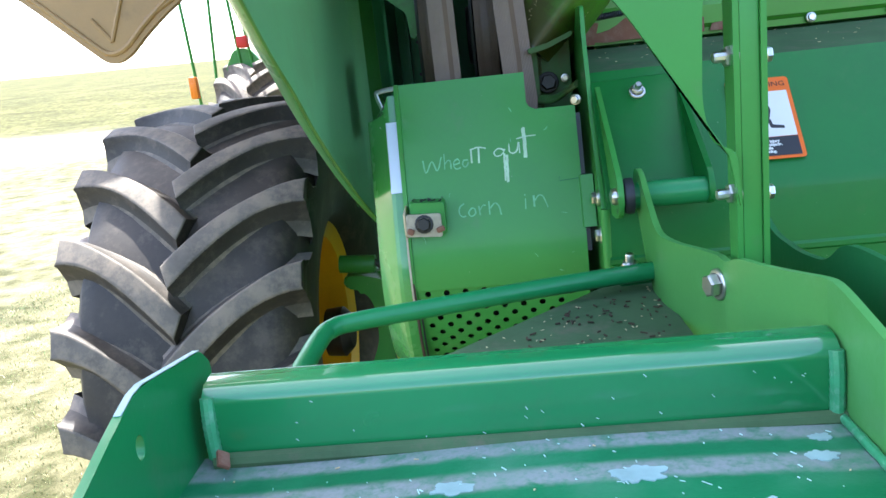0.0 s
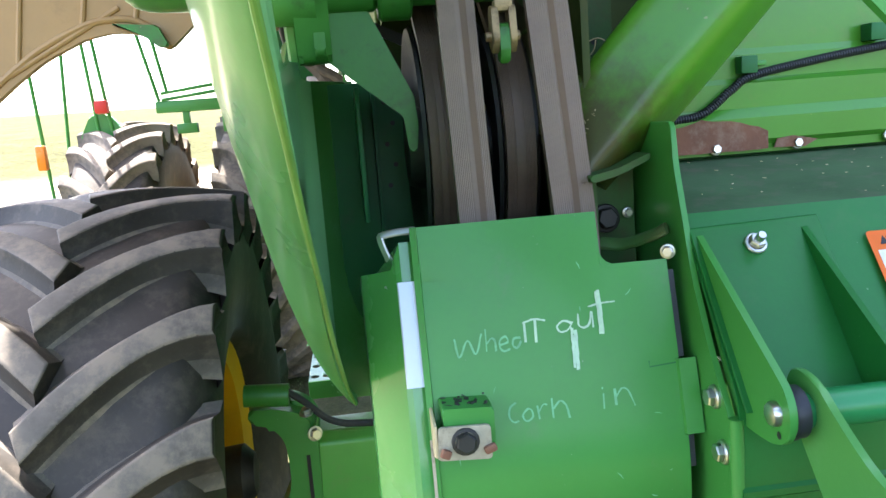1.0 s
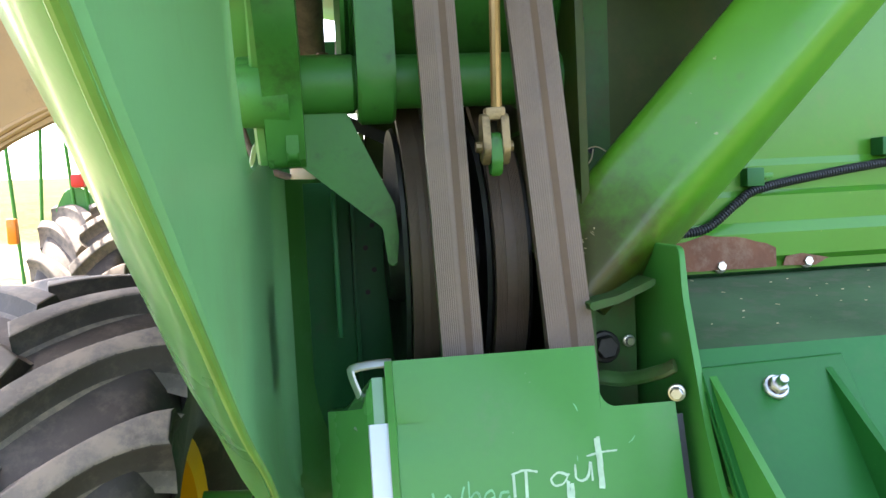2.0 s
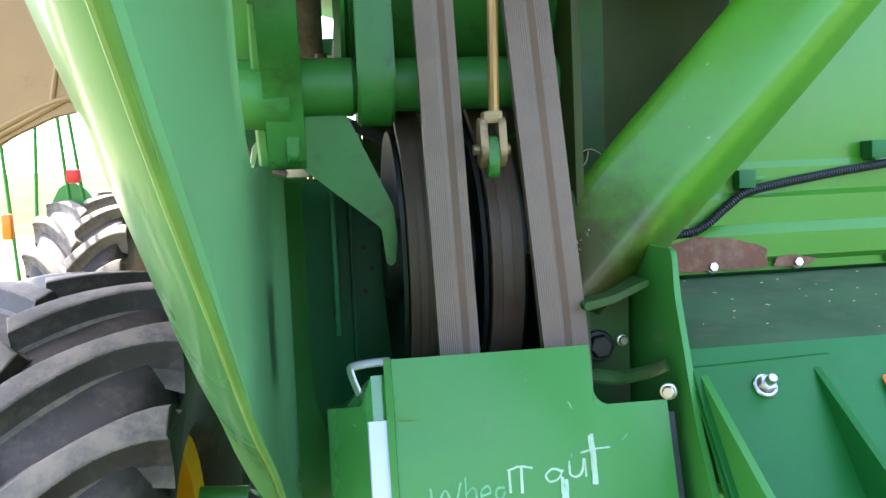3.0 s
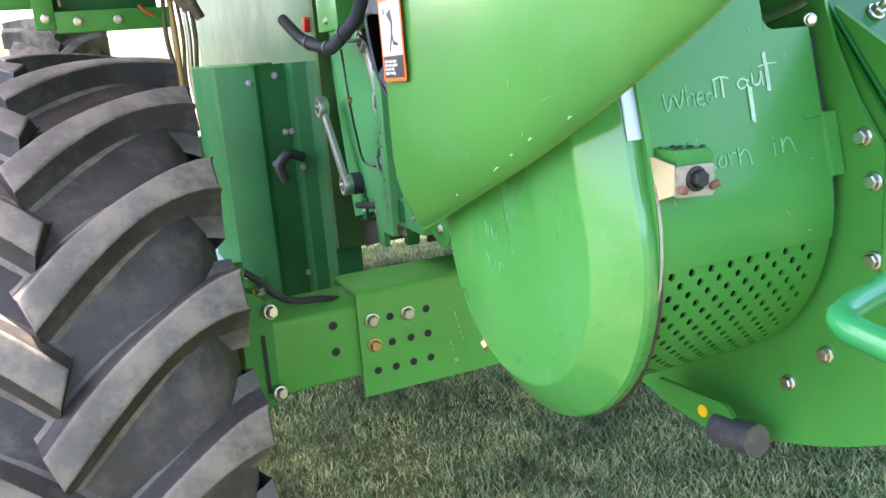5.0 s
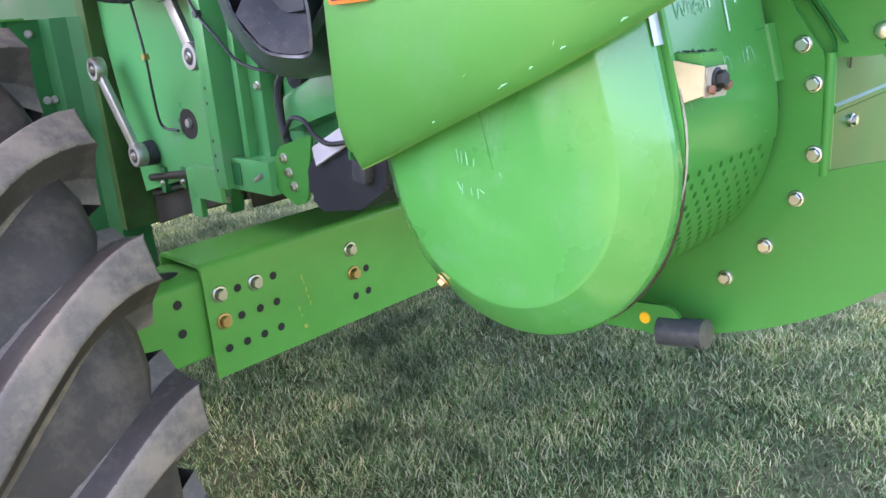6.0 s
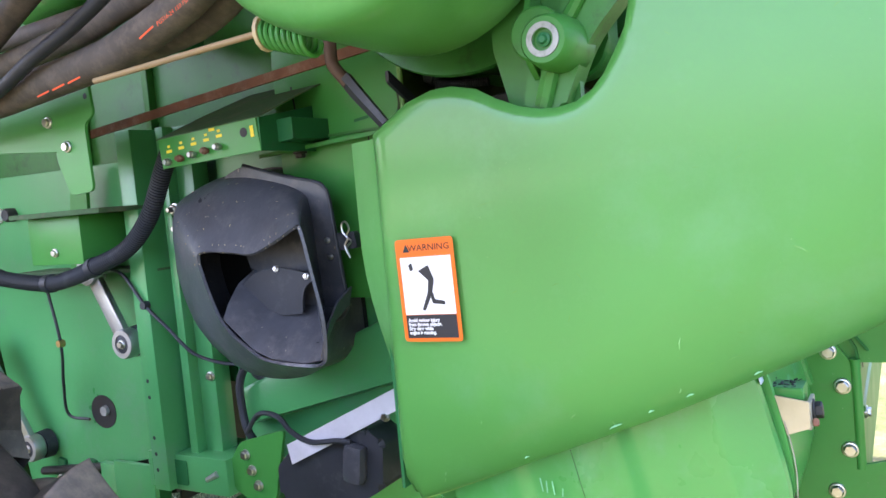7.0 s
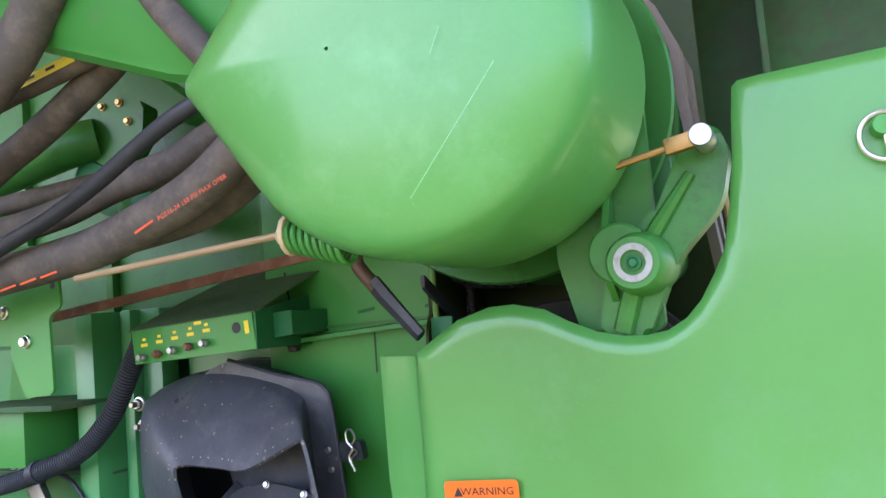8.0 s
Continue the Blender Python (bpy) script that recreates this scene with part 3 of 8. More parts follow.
def tyre_lug(radius, half, height, sweep, side):
    """One lug of a tractor tread, round the x axis at the origin, its shoulder end at the rear (-y)."""
    bm = bmesh.new()
    n = 11
    rows = []
    for k in range(n + 1):
        f = k / n
        u = -0.06 * half + f * 1.09 * half
        turn = radians(sweep) * (1 - (1 - max(0, f)) ** 1.55) - radians(sweep)
        crown = radius - 0.03 * (u / half) ** 2
        wide = 0.032 + 0.006 * math.cos(f * math.pi) + 0.014 * smooth01((f - 0.5) / 0.5)
        tilt = (1 - f) * 0.9 + 0.15
        base = crown - height - 0.012 - 0.045 * max(0, f) ** 4
        deep = crown - base
        section = []
        for off, r in ((-wide * 2.7, base), (-wide * 1.7, base + 0.30 * deep), (-wide * 1.15, crown - 0.20 * deep), (-wide, crown), (wide, crown), (wide * 1.15, crown - 0.20 * deep), (wide * 1.7, base + 0.30 * deep), (wide * 2.7, base)):
            du, dphi = off * math.sin(tilt) * 0.55, off * math.cos(tilt * 0.6) / radius
            phi = turn + dphi
            x = side * (u - du * 0.6 * (1 - smooth01((f - 0.5) / 0.45)))
            section.append((x, -r * math.cos(phi), r * math.sin(phi)))
        rows.append(section)
    last = rows[-1]
    down = []
    for k, (x, y, z) in enumerate(last):
        reach = math.hypot(y, z)
        s = (reach - (0.085 if 2 <= k <= 5 else 0.05)) / reach
        down.append((x - side * 0.022, y * s, z * s))
    rows.append(down)
    grid = [[bm.verts.new(p) for p in row] for row in rows]
    for a, b in zip(grid, grid[1:]):
        for k in range(7):
            bm.faces.new((a[k], a[k + 1], b[k + 1], b[k]))
    bm.faces.new(grid[0])
    bm.faces.new(grid[-1])
    rim = [e for e in bm.edges if all(v in {q for row in grid for q in (row[3], row[4])} for v in e.verts)]
    bevel(bm, rim, 0.008, 3)
    me = finish(bm, "lug", rubber_lug, 40)
    me.materials.append(rubber)
    for f in me.polygons:
        out = Vector((0, f.center.y, f.center.z)).normalized()
        f.material_index = 0 if f.normal.dot(out) > 0.55 else 1
    return me


def build_wheel(centre, radius, width, rim_r, lugs, phase, label, group, lug_material=None, body=None, height=0.046, sweep=17.0):
    x, y, z = centre
    half = width / 2
    w = thing("tractor_wheel", (x, y, z - radius), label, "wheel", group)
    r0 = radius - height
    prof = [(rim_r, -half * 0.72), (rim_r + 0.03, -half * 0.86), (r0 - 0.18, -half * 0.985), (r0 - 0.11, -half * 0.965), (r0 - 0.06, -half * 0.91)]
    crown = [(r0 - 0.03 * (u * u), u * half) for u in (-0.82, -0.68, -0.45, -0.2, 0.0, 0.2, 0.45, 0.68, 0.82)]
    bm = lathe(bmesh.new(), prof + crown + [(r, -h) for r, h in reversed(prof)], (x, y, z), "x", 72)
    tyre = part("tyre", bm, body or rubber, w, "black ribbed rubber tyre with deep chevron lugs", 80)
    for side in (-1, 1):
        me = tyre_lug(radius, half, height, sweep, side)
        if lug_material:
            me.materials[0] = me.materials[1] = lug_material
        for k in range(lugs):
            ob = new("lug", me)
            a = phase + 360.0 / lugs * (k + (0.5 if side < 0 else 0))
            ob.matrix_basis = pose(x, y, z, -a)
            hang(ob, tyre)
    bm = lathe(bmesh.new(), [(rim_r + 0.012, -half * 0.74), (rim_r, -half * 0.70), (rim_r - 0.03, -half * 0.6), (rim_r - 0.035, half * 0.6), (rim_r, half * 0.70), (rim_r + 0.012, half * 0.74), (rim_r - 0.05, half * 0.66), (rim_r - 0.055, 0.03), (rim_r - 0.10, 0.0), (0.13, -0.02), (0.12, -0.05), (0, -0.05)], (x, y, z), "x", 48)
    rim = part("rim", bm, yellow_paint, w, "yellow painted steel rim")
    for k in range(8):
        a = 2 * math.pi * k / 8
        fasten(rim, BIG_BOLT, (x + 0.0, y + 0.19 * math.cos(a), z + 0.19 * math.sin(a)), (1, 0, 0), 0, 1.0, "wheel_nut")
    return w


AXLE_Y, AXLE_Z = 2.72, 0.69
build_wheel((-0.775, AXLE_Y, AXLE_Z), 0.855, 0.67, 0.40, 20, 46.8, "rear tractor wheel with worn black chevron tyre on grass", "wheels")
build_wheel((-0.70, 6.35, 0.86), 0.98, 0.55, 0.45, 22, 12.0, "large dusty drive wheel with deep tread in shade", "wheels", rubber_dusty, rubber_dusty, 0.05)
build_wheel((-1.46, 5.75, 0.84), 0.96, 0.50, 0.42, 22, 4.0, "sunlit dusty tractor wheel with yellow rim", "wheels", rubber_dusty, rubber, 0.05)

# ---- rear axle ----


def build_axle():
    ax = thing("rear_axle", (0.4, AXLE_Y, 0.5), "green painted telescopic steel axle beam with rows of holes", "axle")
    bm = bmesh.new()
    profile = rounded([(2.62, 0.515), (2.62, 0.835), (2.84, 0.835), (2.84, 0.515)], [0.0, 0.02, 0.02, 0.0])
    inner = rounded([(2.83, 0.515), (2.83, 0.825), (2.63, 0.825), (2.63, 0.515)], [0.0, 0.015, 0.015, 0.0])
    slab(bm, profile + inner, "x", -0.035, 1.9, 0.0)
    outer = part("outer_beam", bm, paint_axle, ax, "green channel beam with bolt holes")
    bm = bmesh.new()
    slab(bm, rounded([(2.637, 0.575), (2.637, 0.79), (2.675, 0.81), (2.80, 0.81), (2.82, 0.79), (2.82, 0.575)], 0.012), "x", -0.31, 0.9, 0.0)
    part("inner_beam", bm, paint_axle, ax, "green sliding axle tube")
    holes = [(0.061, 0.745), (0.175, 0.745), (0.061, 0.667), (0.120, 0.667), (0.175, 0.668), (0.010, 0.589), (0.066, 0.589), (0.122, 0.590), (0.178, 0.591)]
    holes += [(0.505, 0.668), (0.455, 0.593), (0.505, 0.595)]
    for x, z in holes:
        fasten(outer, DISC, (x, 2.6185, z), (0, -1, 0), 0, 0.0115, "bolt_hole")
    for x, z in ((-0.105, 0.747), (-0.105, 0.668)):
        fasten(ax, DISC, (x, 2.6355, z), (0, -1, 0), 0, 0.0125, "bolt_hole")
    for x, z in ((0.006, 0.745), (0.116, 0.744), (0.451, 0.744)):
        fasten(outer, BIG_BOLT, (x, 2.618, z), (0, -1, 0), 13 + 40 * x, 1.05)
    for x, z in ((0.007, 0.669), (0.455, 0.667)):
        fasten(outer, GOLD_BOLT, (x, 2.618, z), (0, -1, 0), 25, 1.1)
    bm = bmesh.new()
    for x, z, h in ((0.265, 0.72, 0.018), (0.27, 0.70, 0.012), (0.275, 0.68, 0.016), (0.28, 0.655, 0.012), (0.285, 0.635, 0.014), (0.245, 0.63, 0.014), (0.25, 0.605, 0.008)):
        strip(bm, [(x, 2.6175, z), (x + 0.002, 2.6175, z - h)], 0.0032, (0, -1, 0))
    strip(bm, [(0.255, 2.6175, 0.562), (0.266, 2.6175, 0.566)], 0.012, (0, -1, 0))
    tagged(part("paint_mark", bm, yellow_faded, outer, "faded yellow paint marks"), kind="stuff")

    kn = thing("steering_knuckle", (-0.36, 2.66, 0.45), "green cast steering knuckle between axle and wheel", "knuckle")
    bm = bmesh.new()
    yoke = [(-0.275, 0.85), (-0.32, 0.895), (-0.39, 0.915), (-0.46, 0.915), (-0.46, 0.875), (-0.40, 0.862), (-0.367, 0.82), (-0.360, 0.75), (-0.362, 0.68), (-0.385, 0.62), (-0.42, 0.55), (-0.44, 0.46), (-0.42, 0.44), (-0.37, 0.50), (-0.31, 0.545), (-0.28, 0.60)]
    slab(bm, rounded(yoke, 0.03, 4), "y", 2.615, 2.80, 0.008)
    part("yoke", bm, paint, kn, "green forked casting")
    bm = lathe(bmesh.new(), [(0, -0.03), (0.022, -0.03), (0.026, 0.0), (0.026, 0.40), (0.022, 0.43), (0, 0.43)], (-0.335, 2.70, 0.48), "z", 20)
    part("king_pin", bm, paint, kn)
    bm = tube(bmesh.new(), [(-0.46, 2.60, 0.965), (-0.34, 2.60, 0.955)], lambda f: 0.030 + 0.004 * math.sin(f * 9), 16, smooth=False)
    part("steering_cylinder", bm, paint, kn, "green hydraulic steering cylinder")
    bm = lathe(bmesh.new(), [(0, -0.03), (0.085, -0.03), (0.09, 0.03), (0.06, 0.06), (0, 0.06)], (-0.53, AXLE_Y, AXLE_Z), "x", 24)
    part("hub", bm, dark_steel, kn)
    for p in ((-0.281, 2.60, 0.836), (-0.283, 2.60, 0.60)):
        fasten(kn, BIG_BOLT, p, (0.4, -1, 0.1), 15, 1.0)
    fasten(kn, BIG_BOLT, (-0.30, 2.61, 0.895), (0, -0.3, 1), 15, 0.9)
    bm = bmesh.new()
    slab(bm, [(-0.312, 0.60), (-0.302, 0.60), (-0.302, 0.77), (-0.312, 0.77)], "y", 2.610, 2.614, 0)
    part("slot", bm, black_ink, kn)
    bm = tube(bmesh.new(), [(-0.345, 2.60, 0.966), (-0.30, 2.61, 0.925), (-0.25, 2.63, 0.868), (-0.20, 2.65, 0.838), (-0.12, 2.67, 0.822), (-0.06, 2.70, 0.80), (-0.04, 2.74, 0.77)], 0.010, 10)
    solid("steering_hose", bm, black_plastic, "black rubber steering hose along the axle", "hose")


build_axle()

# ---- chopper drive cover: dish, wrap-round plate with holes, latch ----
CY, CZ = 1.547, 1.238
LEAN_Y, LEAN_Z = 0.243, 0.970


def u_outline(r, top, n=30, cy=CY, cz=CZ):
    """The drum's U-shaped section, from the rear top round below to the front top, with outward normals."""
    out = []
    ny, nz = -LEAN_Z, LEAN_Y
    for k in range(7):
        s = top * (1 - k / 6)
        out.append((cy + ny * r + LEAN_Y * s, cz + nz * r + LEAN_Z * s, ny, nz))
    start = math.atan2(nz, ny)
    for k in range(1, n):
        a = start + math.pi * k / n
        out.append((cy + r * math.cos(a), cz + r * math.sin(a), math.cos(a), math.sin(a)))
    for k in range(7):
        s = top * k / 6
        out.append((cy - ny * r + LEAN_Y * s, cz - nz * r + LEAN_Z * s, -ny, -nz))
    return out


def drum_point(x, s, r=0.262, top=0.252):
    """A place on the wrap-round plate: s metres down from its top edge, x across."""
    ny, nz = -LEAN_Z, LEAN_Y
    if s < top:
        return Vector((x, CY + ny * r + LEAN_Y * (top - s), CZ + nz * r + LEAN_Z * (top - s)))
    a = math.atan2(nz, ny) + (s - top) / r
    return Vector((x, CY + r * math.cos(a), CZ + r * math.sin(a)))


def drum_normal(s, r=0.262, top=0.252):
    if s < top:
        return Vector((0, -LEAN_Z, LEAN_Y))
    a = math.atan2(LEAN_Y, -LEAN_Z) + (s - top) / r
    return Vector((0, math.cos(a), math.sin(a)))


def build_drum():
    cover = thing("chopper_drive_cover", (0.08, CY, 0.95), "green rounded sheet-metal drive cover with perforated lower half", "machine cover")
    # dish: rings inset from the rim towards the middle
    rings = [(0.004, -0.048), (0.0, -0.052), (-0.002, -0.060), (-0.002, -0.070), (0.001, -0.0765), (0.006, -0.081), (0.030, -0.0965), (0.0545, -0.1142), (0.0565, -0.1150), (0.062, -0.1152), (0.10, -0.1162), (0.160, -0.1170), (0.170, -0.1167), (0.186, -0.1146), (0.196, -0.1139), (0.23, -0.1137), (0.2655, -0.1137)]
    outline = u_outline(0.266, 0.268, 30, 1.548, 1.206)
    bm = bmesh.new()
    rows = []
    for inset, x in rings:
        drop = 0.030 * smooth01((-0.070 - x) / 0.012)
        rows.append([(x, y - ny * inset, z - nz * inset) for y, z, ny, nz in u_outline(0.266, 0.268 - drop, 30, 1.548, 1.206)])
    sheet(bm, rows)
    bmesh.ops.remove_doubles(bm, verts=bm.verts[:], dist=0.0008)
    # closing wall on top
    bm.faces.new([bm.verts.new(row[0]) for row in rows[:8]] + [bm.verts.new(row[-1]) for row in reversed(rows[:8])])
    dish = part("side_dish", bm, paint_gloss, cover, "pressed green dish with a shallow round centre", 22)
    fasten(dish, GOLD_BOLT, (-0.088, 1.690, 1.000), (-0.7, 0.4, -0.6), 0, 0.7, "screw")
    # web between the dish and the wrap-round plate
    bm = bmesh.new()
    sheet(bm, [[(-0.051, y - ny * 0.003, z - nz * 0.003) for y, z, ny, nz in outline], [(-0.0535, y, z) for y, z, ny, nz in u_outline(0.2625, 0.252)]])
    part("edge_web", bm, cast_steel, cover, "worn bare steel edge")
    # dark seam
    bm = bmesh.new()
    rows = [[(x, y - ny * 0.006, z - nz * 0.006) for y, z, ny, nz in outline] for x in (-0.0535, -0.045)]
    sheet(bm, rows)
    part("seal", bm, black_plastic, cover, "black rubber edge seal")
    part("gasket", tube(bmesh.new(), [(-0.0525, y + ny * 0.0005, z + nz * 0.0005) for y, z, ny, nz in outline], 0.0028, 6, smooth=False), surface("reddish_black_gasket", (0.045, 0.022, 0.020), 0.6, spread=0.4, bump=0.2), cover, "thin reddish black gasket line")
    # wrap-round plate: plain upper part with the notch
    bm = bmesh.new()
    X0, X1, XN = -0.054, 0.236, 0.158
    rows = []
    solid_to = 0.344
    lo = [0.062 + (solid_to - 0.062) * k / 14 for k in range(15)]
    rows = [[drum_point(X0 + (X1 - X0) * j / 8, s) for j in range(9)] for s in lo]
    sheet(bm, rows)
    rows = [[drum_point(X0 + (XN - X0) * j / 6, s) for j in range(7)] for s in (0.0, 0.03, 0.062)]
    sheet(bm, rows)
    bmesh.ops.remove_doubles(bm, verts=bm.verts[:], dist=0.0005)
    bmesh.ops.recalc_face_normals(bm, faces=bm.faces[:])
    bmesh.ops.solidify(bm, geom=bm.faces[:], thickness=0.003)
    rr = 0.016
    fillet = [(XN - 0.001, 0.063), (XN - 0.001, 0.062 - rr)] + [(XN + rr - rr * math.cos(radians(a)), 0.062 - rr + rr * math.sin(radians(a))) for a in (15, 35, 55, 75)] + [(XN + rr, 0.063)]
    lo, hi = [bm.verts.new(drum_point(x, s, 0.262)) for x, s in fillet], [bm.verts.new(drum_point(x, s, 0.2655)) for x, s in fillet]
    bm.faces.new(lo)
    bm.faces.new(hi)
    for k in range(len(lo)):
        j = (k + 1) % len(lo)
        bm.faces.new((lo[k], lo[j], hi[j], hi[k]))
    plate = part("wrap_plate", bm, paint, cover, "smooth green plate with chalk writing", 50)
    # perforated part: staggered cells, each with an eight-sided hole
    bm = bmesh.new()
    pitch, step, hole = 0.0315, 0.0155, 0.0054
    s_end = 0.262 * math.pi + 0.252 - 0.10
    nrow = int((s_end - solid_to) / step)
    for k in range(nrow):
        s0 = solid_to + k * step
        shift = pitch / 2 if k % 2 else 0.0
        x = X0 + 0.022 + shift
        cells = []
        while x < X1 - 0.025:
            cells.append(x)
            x += pitch

        def quad(xa, xb):
            vs = [bm.verts.new(drum_point(q, w)) for q, w in ((xa, s0), (xb, s0), (xb, s0 + step / 2), (xb, s0 + step), (xa, s0 + step), (xa, s0 + step / 2))]
            bm.faces.new(vs)

        quad(X0, cells[0] - pitch / 2)
        quad(cells[-1] + pitch / 2, X1)
        for c in cells:
            sm = s0 + step / 2
            outer = [bm.verts.new(drum_point(c + dx, sm + ds)) for dx, ds in ((pitch / 2, 0), (pitch / 2, step / 2), (0, step / 2), (-pitch / 2, step / 2), (-pitch / 2, 0), (-pitch / 2, -step / 2), (0, -step / 2), (pitch / 2, -step / 2))]
            ring = [bm.verts.new(drum_point(c + hole * math.cos(radians(a)), sm + hole * math.sin(radians(a)))) for a in range(0, 360, 45)]
            deep = [bm.verts.new(drum_point(c + hole * math.cos(radians(a)), sm + hole * math.sin(radians(a)), 0.258)) for a in range(0, 360, 45)]
            for j in range(8):
                i = (j + 1) % 8
                bm.faces.new((outer[j], outer[i], ring[i], ring[j]))
                bm.faces.new((ring[j], ring[i], deep[i], deep[j]))
    bmesh.ops.remove_doubles(bm, verts=bm.verts[:], dist=0.0003)
    part("perforated_plate", bm, paint, cover, "green plate punched with rows of round holes", 50)
    # Dark sheet added inside, so that the holes read as unlit.
    bm = sheet(bmesh.new(), [[drum_point(x, solid_to - 0.02 + (s_end - solid_to + 0.04) * k / 24, 0.246) for k in range(25)] for x in (X0 + 0.004, X1 - 0.004)], 0.002)
    part("dark_backing", bm, dark_steel, cover, "dark sheet added behind the holes")
    # left edge fold of the plate
    bm = bmesh.new()
    sheet(bm, [[drum_point(x, s, r) for s in (0.0, 0.06, 0.12, 0.18, 0.25, 0.30, 0.36, 0.42, 0.48, 0.54, 0.60, 0.68)] for x, r in ((X0 - 0.002, 0.256), (X0 - 0.003, 0.268), (X0 + 0.004, 0.2695), (X0 + 0.006, 0.262))])
    part("edge_fold", bm, paint_chipped, plate)
    # hinge knuckles and slots on the right edge
    bm = bmesh.new()
    for s0, s1 in ((0.177, 0.262),):
        sheet(bm, [[drum_point(x, s, r) for s in (s0, s0 + 0.02, s1 - 0.02, s1)] for x, r in ((X1 - 0.003, 0.262), (X1 - 0.001, 0.268), (X1 + 0.016, 0.269), (X1 + 0.018, 0.262))], 0.002)
    part("hinge_strip", bm, paint, cover)
    bm = bmesh.new()
    for s0, s1 in ((0.075, 0.175), (0.264, 0.300)):
        bm = sheet(bmesh.new(), [[drum_point(x, s, 0.2635) for s in (s0, s1)] for x in (X1 - 0.003, X1 + 0.007)])
        part("rubber_strip", bm, black_plastic, cover, "black rubber strip in the edge gap")
    bm = bmesh.new()
    strip(bm, [drum_point(0.2005, 0.176, 0.2655), drum_point(0.2003, 0.183, 0.2655), drum_point(0.232, 0.181, 0.2655)], 0.0016, drum_normal(0.1))
    part("pressed_mark", bm, paint_dark, plate)
    # reflective strip on the rim
    bm = bmesh.new()
    n = 8
    rows = []
    for x in (-0.0755, -0.0745, -0.0500, -0.0490):
        off = 0.0015 if -0.075 < x < -0.0495 else 0.0005
        rows.append([(x, 1.548 + (-LEAN_Z) * (0.2685 + off) + LEAN_Y * (0.223 - 0.118 * k / n), 1.206 + LEAN_Y * (0.2685 + off) + LEAN_Z * (0.223 - 0.118 * k / n)) for k in range(n + 1)])
    sheet(bm, rows, 0.001)
    part("reflector", bm, silver_film, dish, "pale silver reflective strip")
    # wire handle over the rim
    bm = tube(bmesh.new(), [(-0.087, 1.360, 1.478), (-0.079, 1.362, 1.498), (-0.089, 1.367, 1.531), (-0.086, 1.368, 1.539), (-0.056, 1.366, 1.542), (-0.0525, 1.363, 1.539), (-0.0525, 1.350, 1.505), (-0.0525, 1.344, 1.480)], 0.0022, 8, 4, squash=2.2)
    part("spring_clip", bm, cast_steel, cover, "bent flat steel spring clip")
    # latch bracket with its nut
    latch = part("latch", slab(bmesh.new(), rounded([(-0.044, 1.362), (0.012, 1.359), (0.012, 1.308), (-0.040, 1.310)], 0.004), "y", 1.266, 1.318, 0.002), paint_chipped, cover, "small green box bracket, dirty on top")
    bm = bmesh.new()
    slab(bm, rounded([(-0.050, 1.345), (0.006, 1.343), (0.006, 1.305), (-0.052, 1.309)], 0.004), "y", 1.257, 1.2615, 0.001)
    part("latch_plate", bm, bare_primer, latch, "grey-brown worn latch plate")
    bm = slab(bmesh.new(), [(1.258, 1.347), (1.312, 1.356), (1.300, 1.304), (1.288, 1.301), (1.258, 1.312)], "x", -0.0545, -0.051, 0.0008)
    part("latch_wing", bm, cream, latch, "cream side of the latch plate")
    bm, rng = bmesh.new(), random.Random(17)
    for _ in range(20):
        obox(bm, pose(rng.uniform(-0.040, 0.008), rng.uniform(1.270, 1.314), 1.3610, rng.uniform(-30, 30), rng.uniform(-30, 30), rng.uniform(0, 180)), (rng.uniform(0.003, 0.010), rng.uniform(0.002, 0.006), rng.uniform(0.001, 0.0025)), 0.0004, 1)
    tagged(part("caked_dirt", bm, dark_steel, latch, "caked oily dirt and chaff"), kind="stuff")
    fasten(latch, DARK_BOLT, (-0.022, 1.256, 1.328), (0, -1, 0.1), 20, 0.8, "nut", "dark rusty nut")
    for m, size in ((pose(-0.044, 1.252, 1.318, 0, 25, 10), (0.011, 0.008, 0.010)), (pose(0.004, 1.254, 1.318, 0, -20, 0), (0.014, 0.007, 0.009))):
        part("wing", obox(bmesh.new(), m, size, 0.003), rust, latch, "rusty wing of the clamp nut")
    # bare edge of the plate below the latch
    bm = sheet(bmesh.new(), [[drum_point(x, 0.235 + 0.024 * k, r) for k in range(17)] for x, r in ((X0 - 0.0032, 0.2700), (X0 + 0.0002, 0.2705))], 0.0006)
    part("bare_edge", bm, bare_primer, plate, "pale bare edge of the plate")
    return cover, plate, dish


cover, wrap_plate, side_dish = build_drum()


def chalk_word(strokes, material, parent, width=0.0015):
    """Hand-drawn strokes on the plate, each (weight, places as x across and s down from its top edge)."""
    bm = bmesh.new()
    rng = random.Random(5)
    for heavy, pts in strokes:
        places = [drum_point(p.x, p.y, 0.2656) for p in spline([(x, y, 0) for x, y in pts], 5)]
        for layer in range(2 if heavy < 2 else 4):
            jit = Vector((rng.uniform(-1, 1) * 0.0009 * heavy, 0, rng.uniform(-1, 1) * 0.0008 * heavy))
            strip(bm, [q + jit for q in places], lambda f: width * min(heavy, 2.0) * (0.55 + 0.8 * rng.random()), drum_normal(0.1), 0.0004 + 0.0002 * layer)
    tagged(part("chalk_word", bm, material, parent, "hand-written pale chalk word"), kind="stuff")


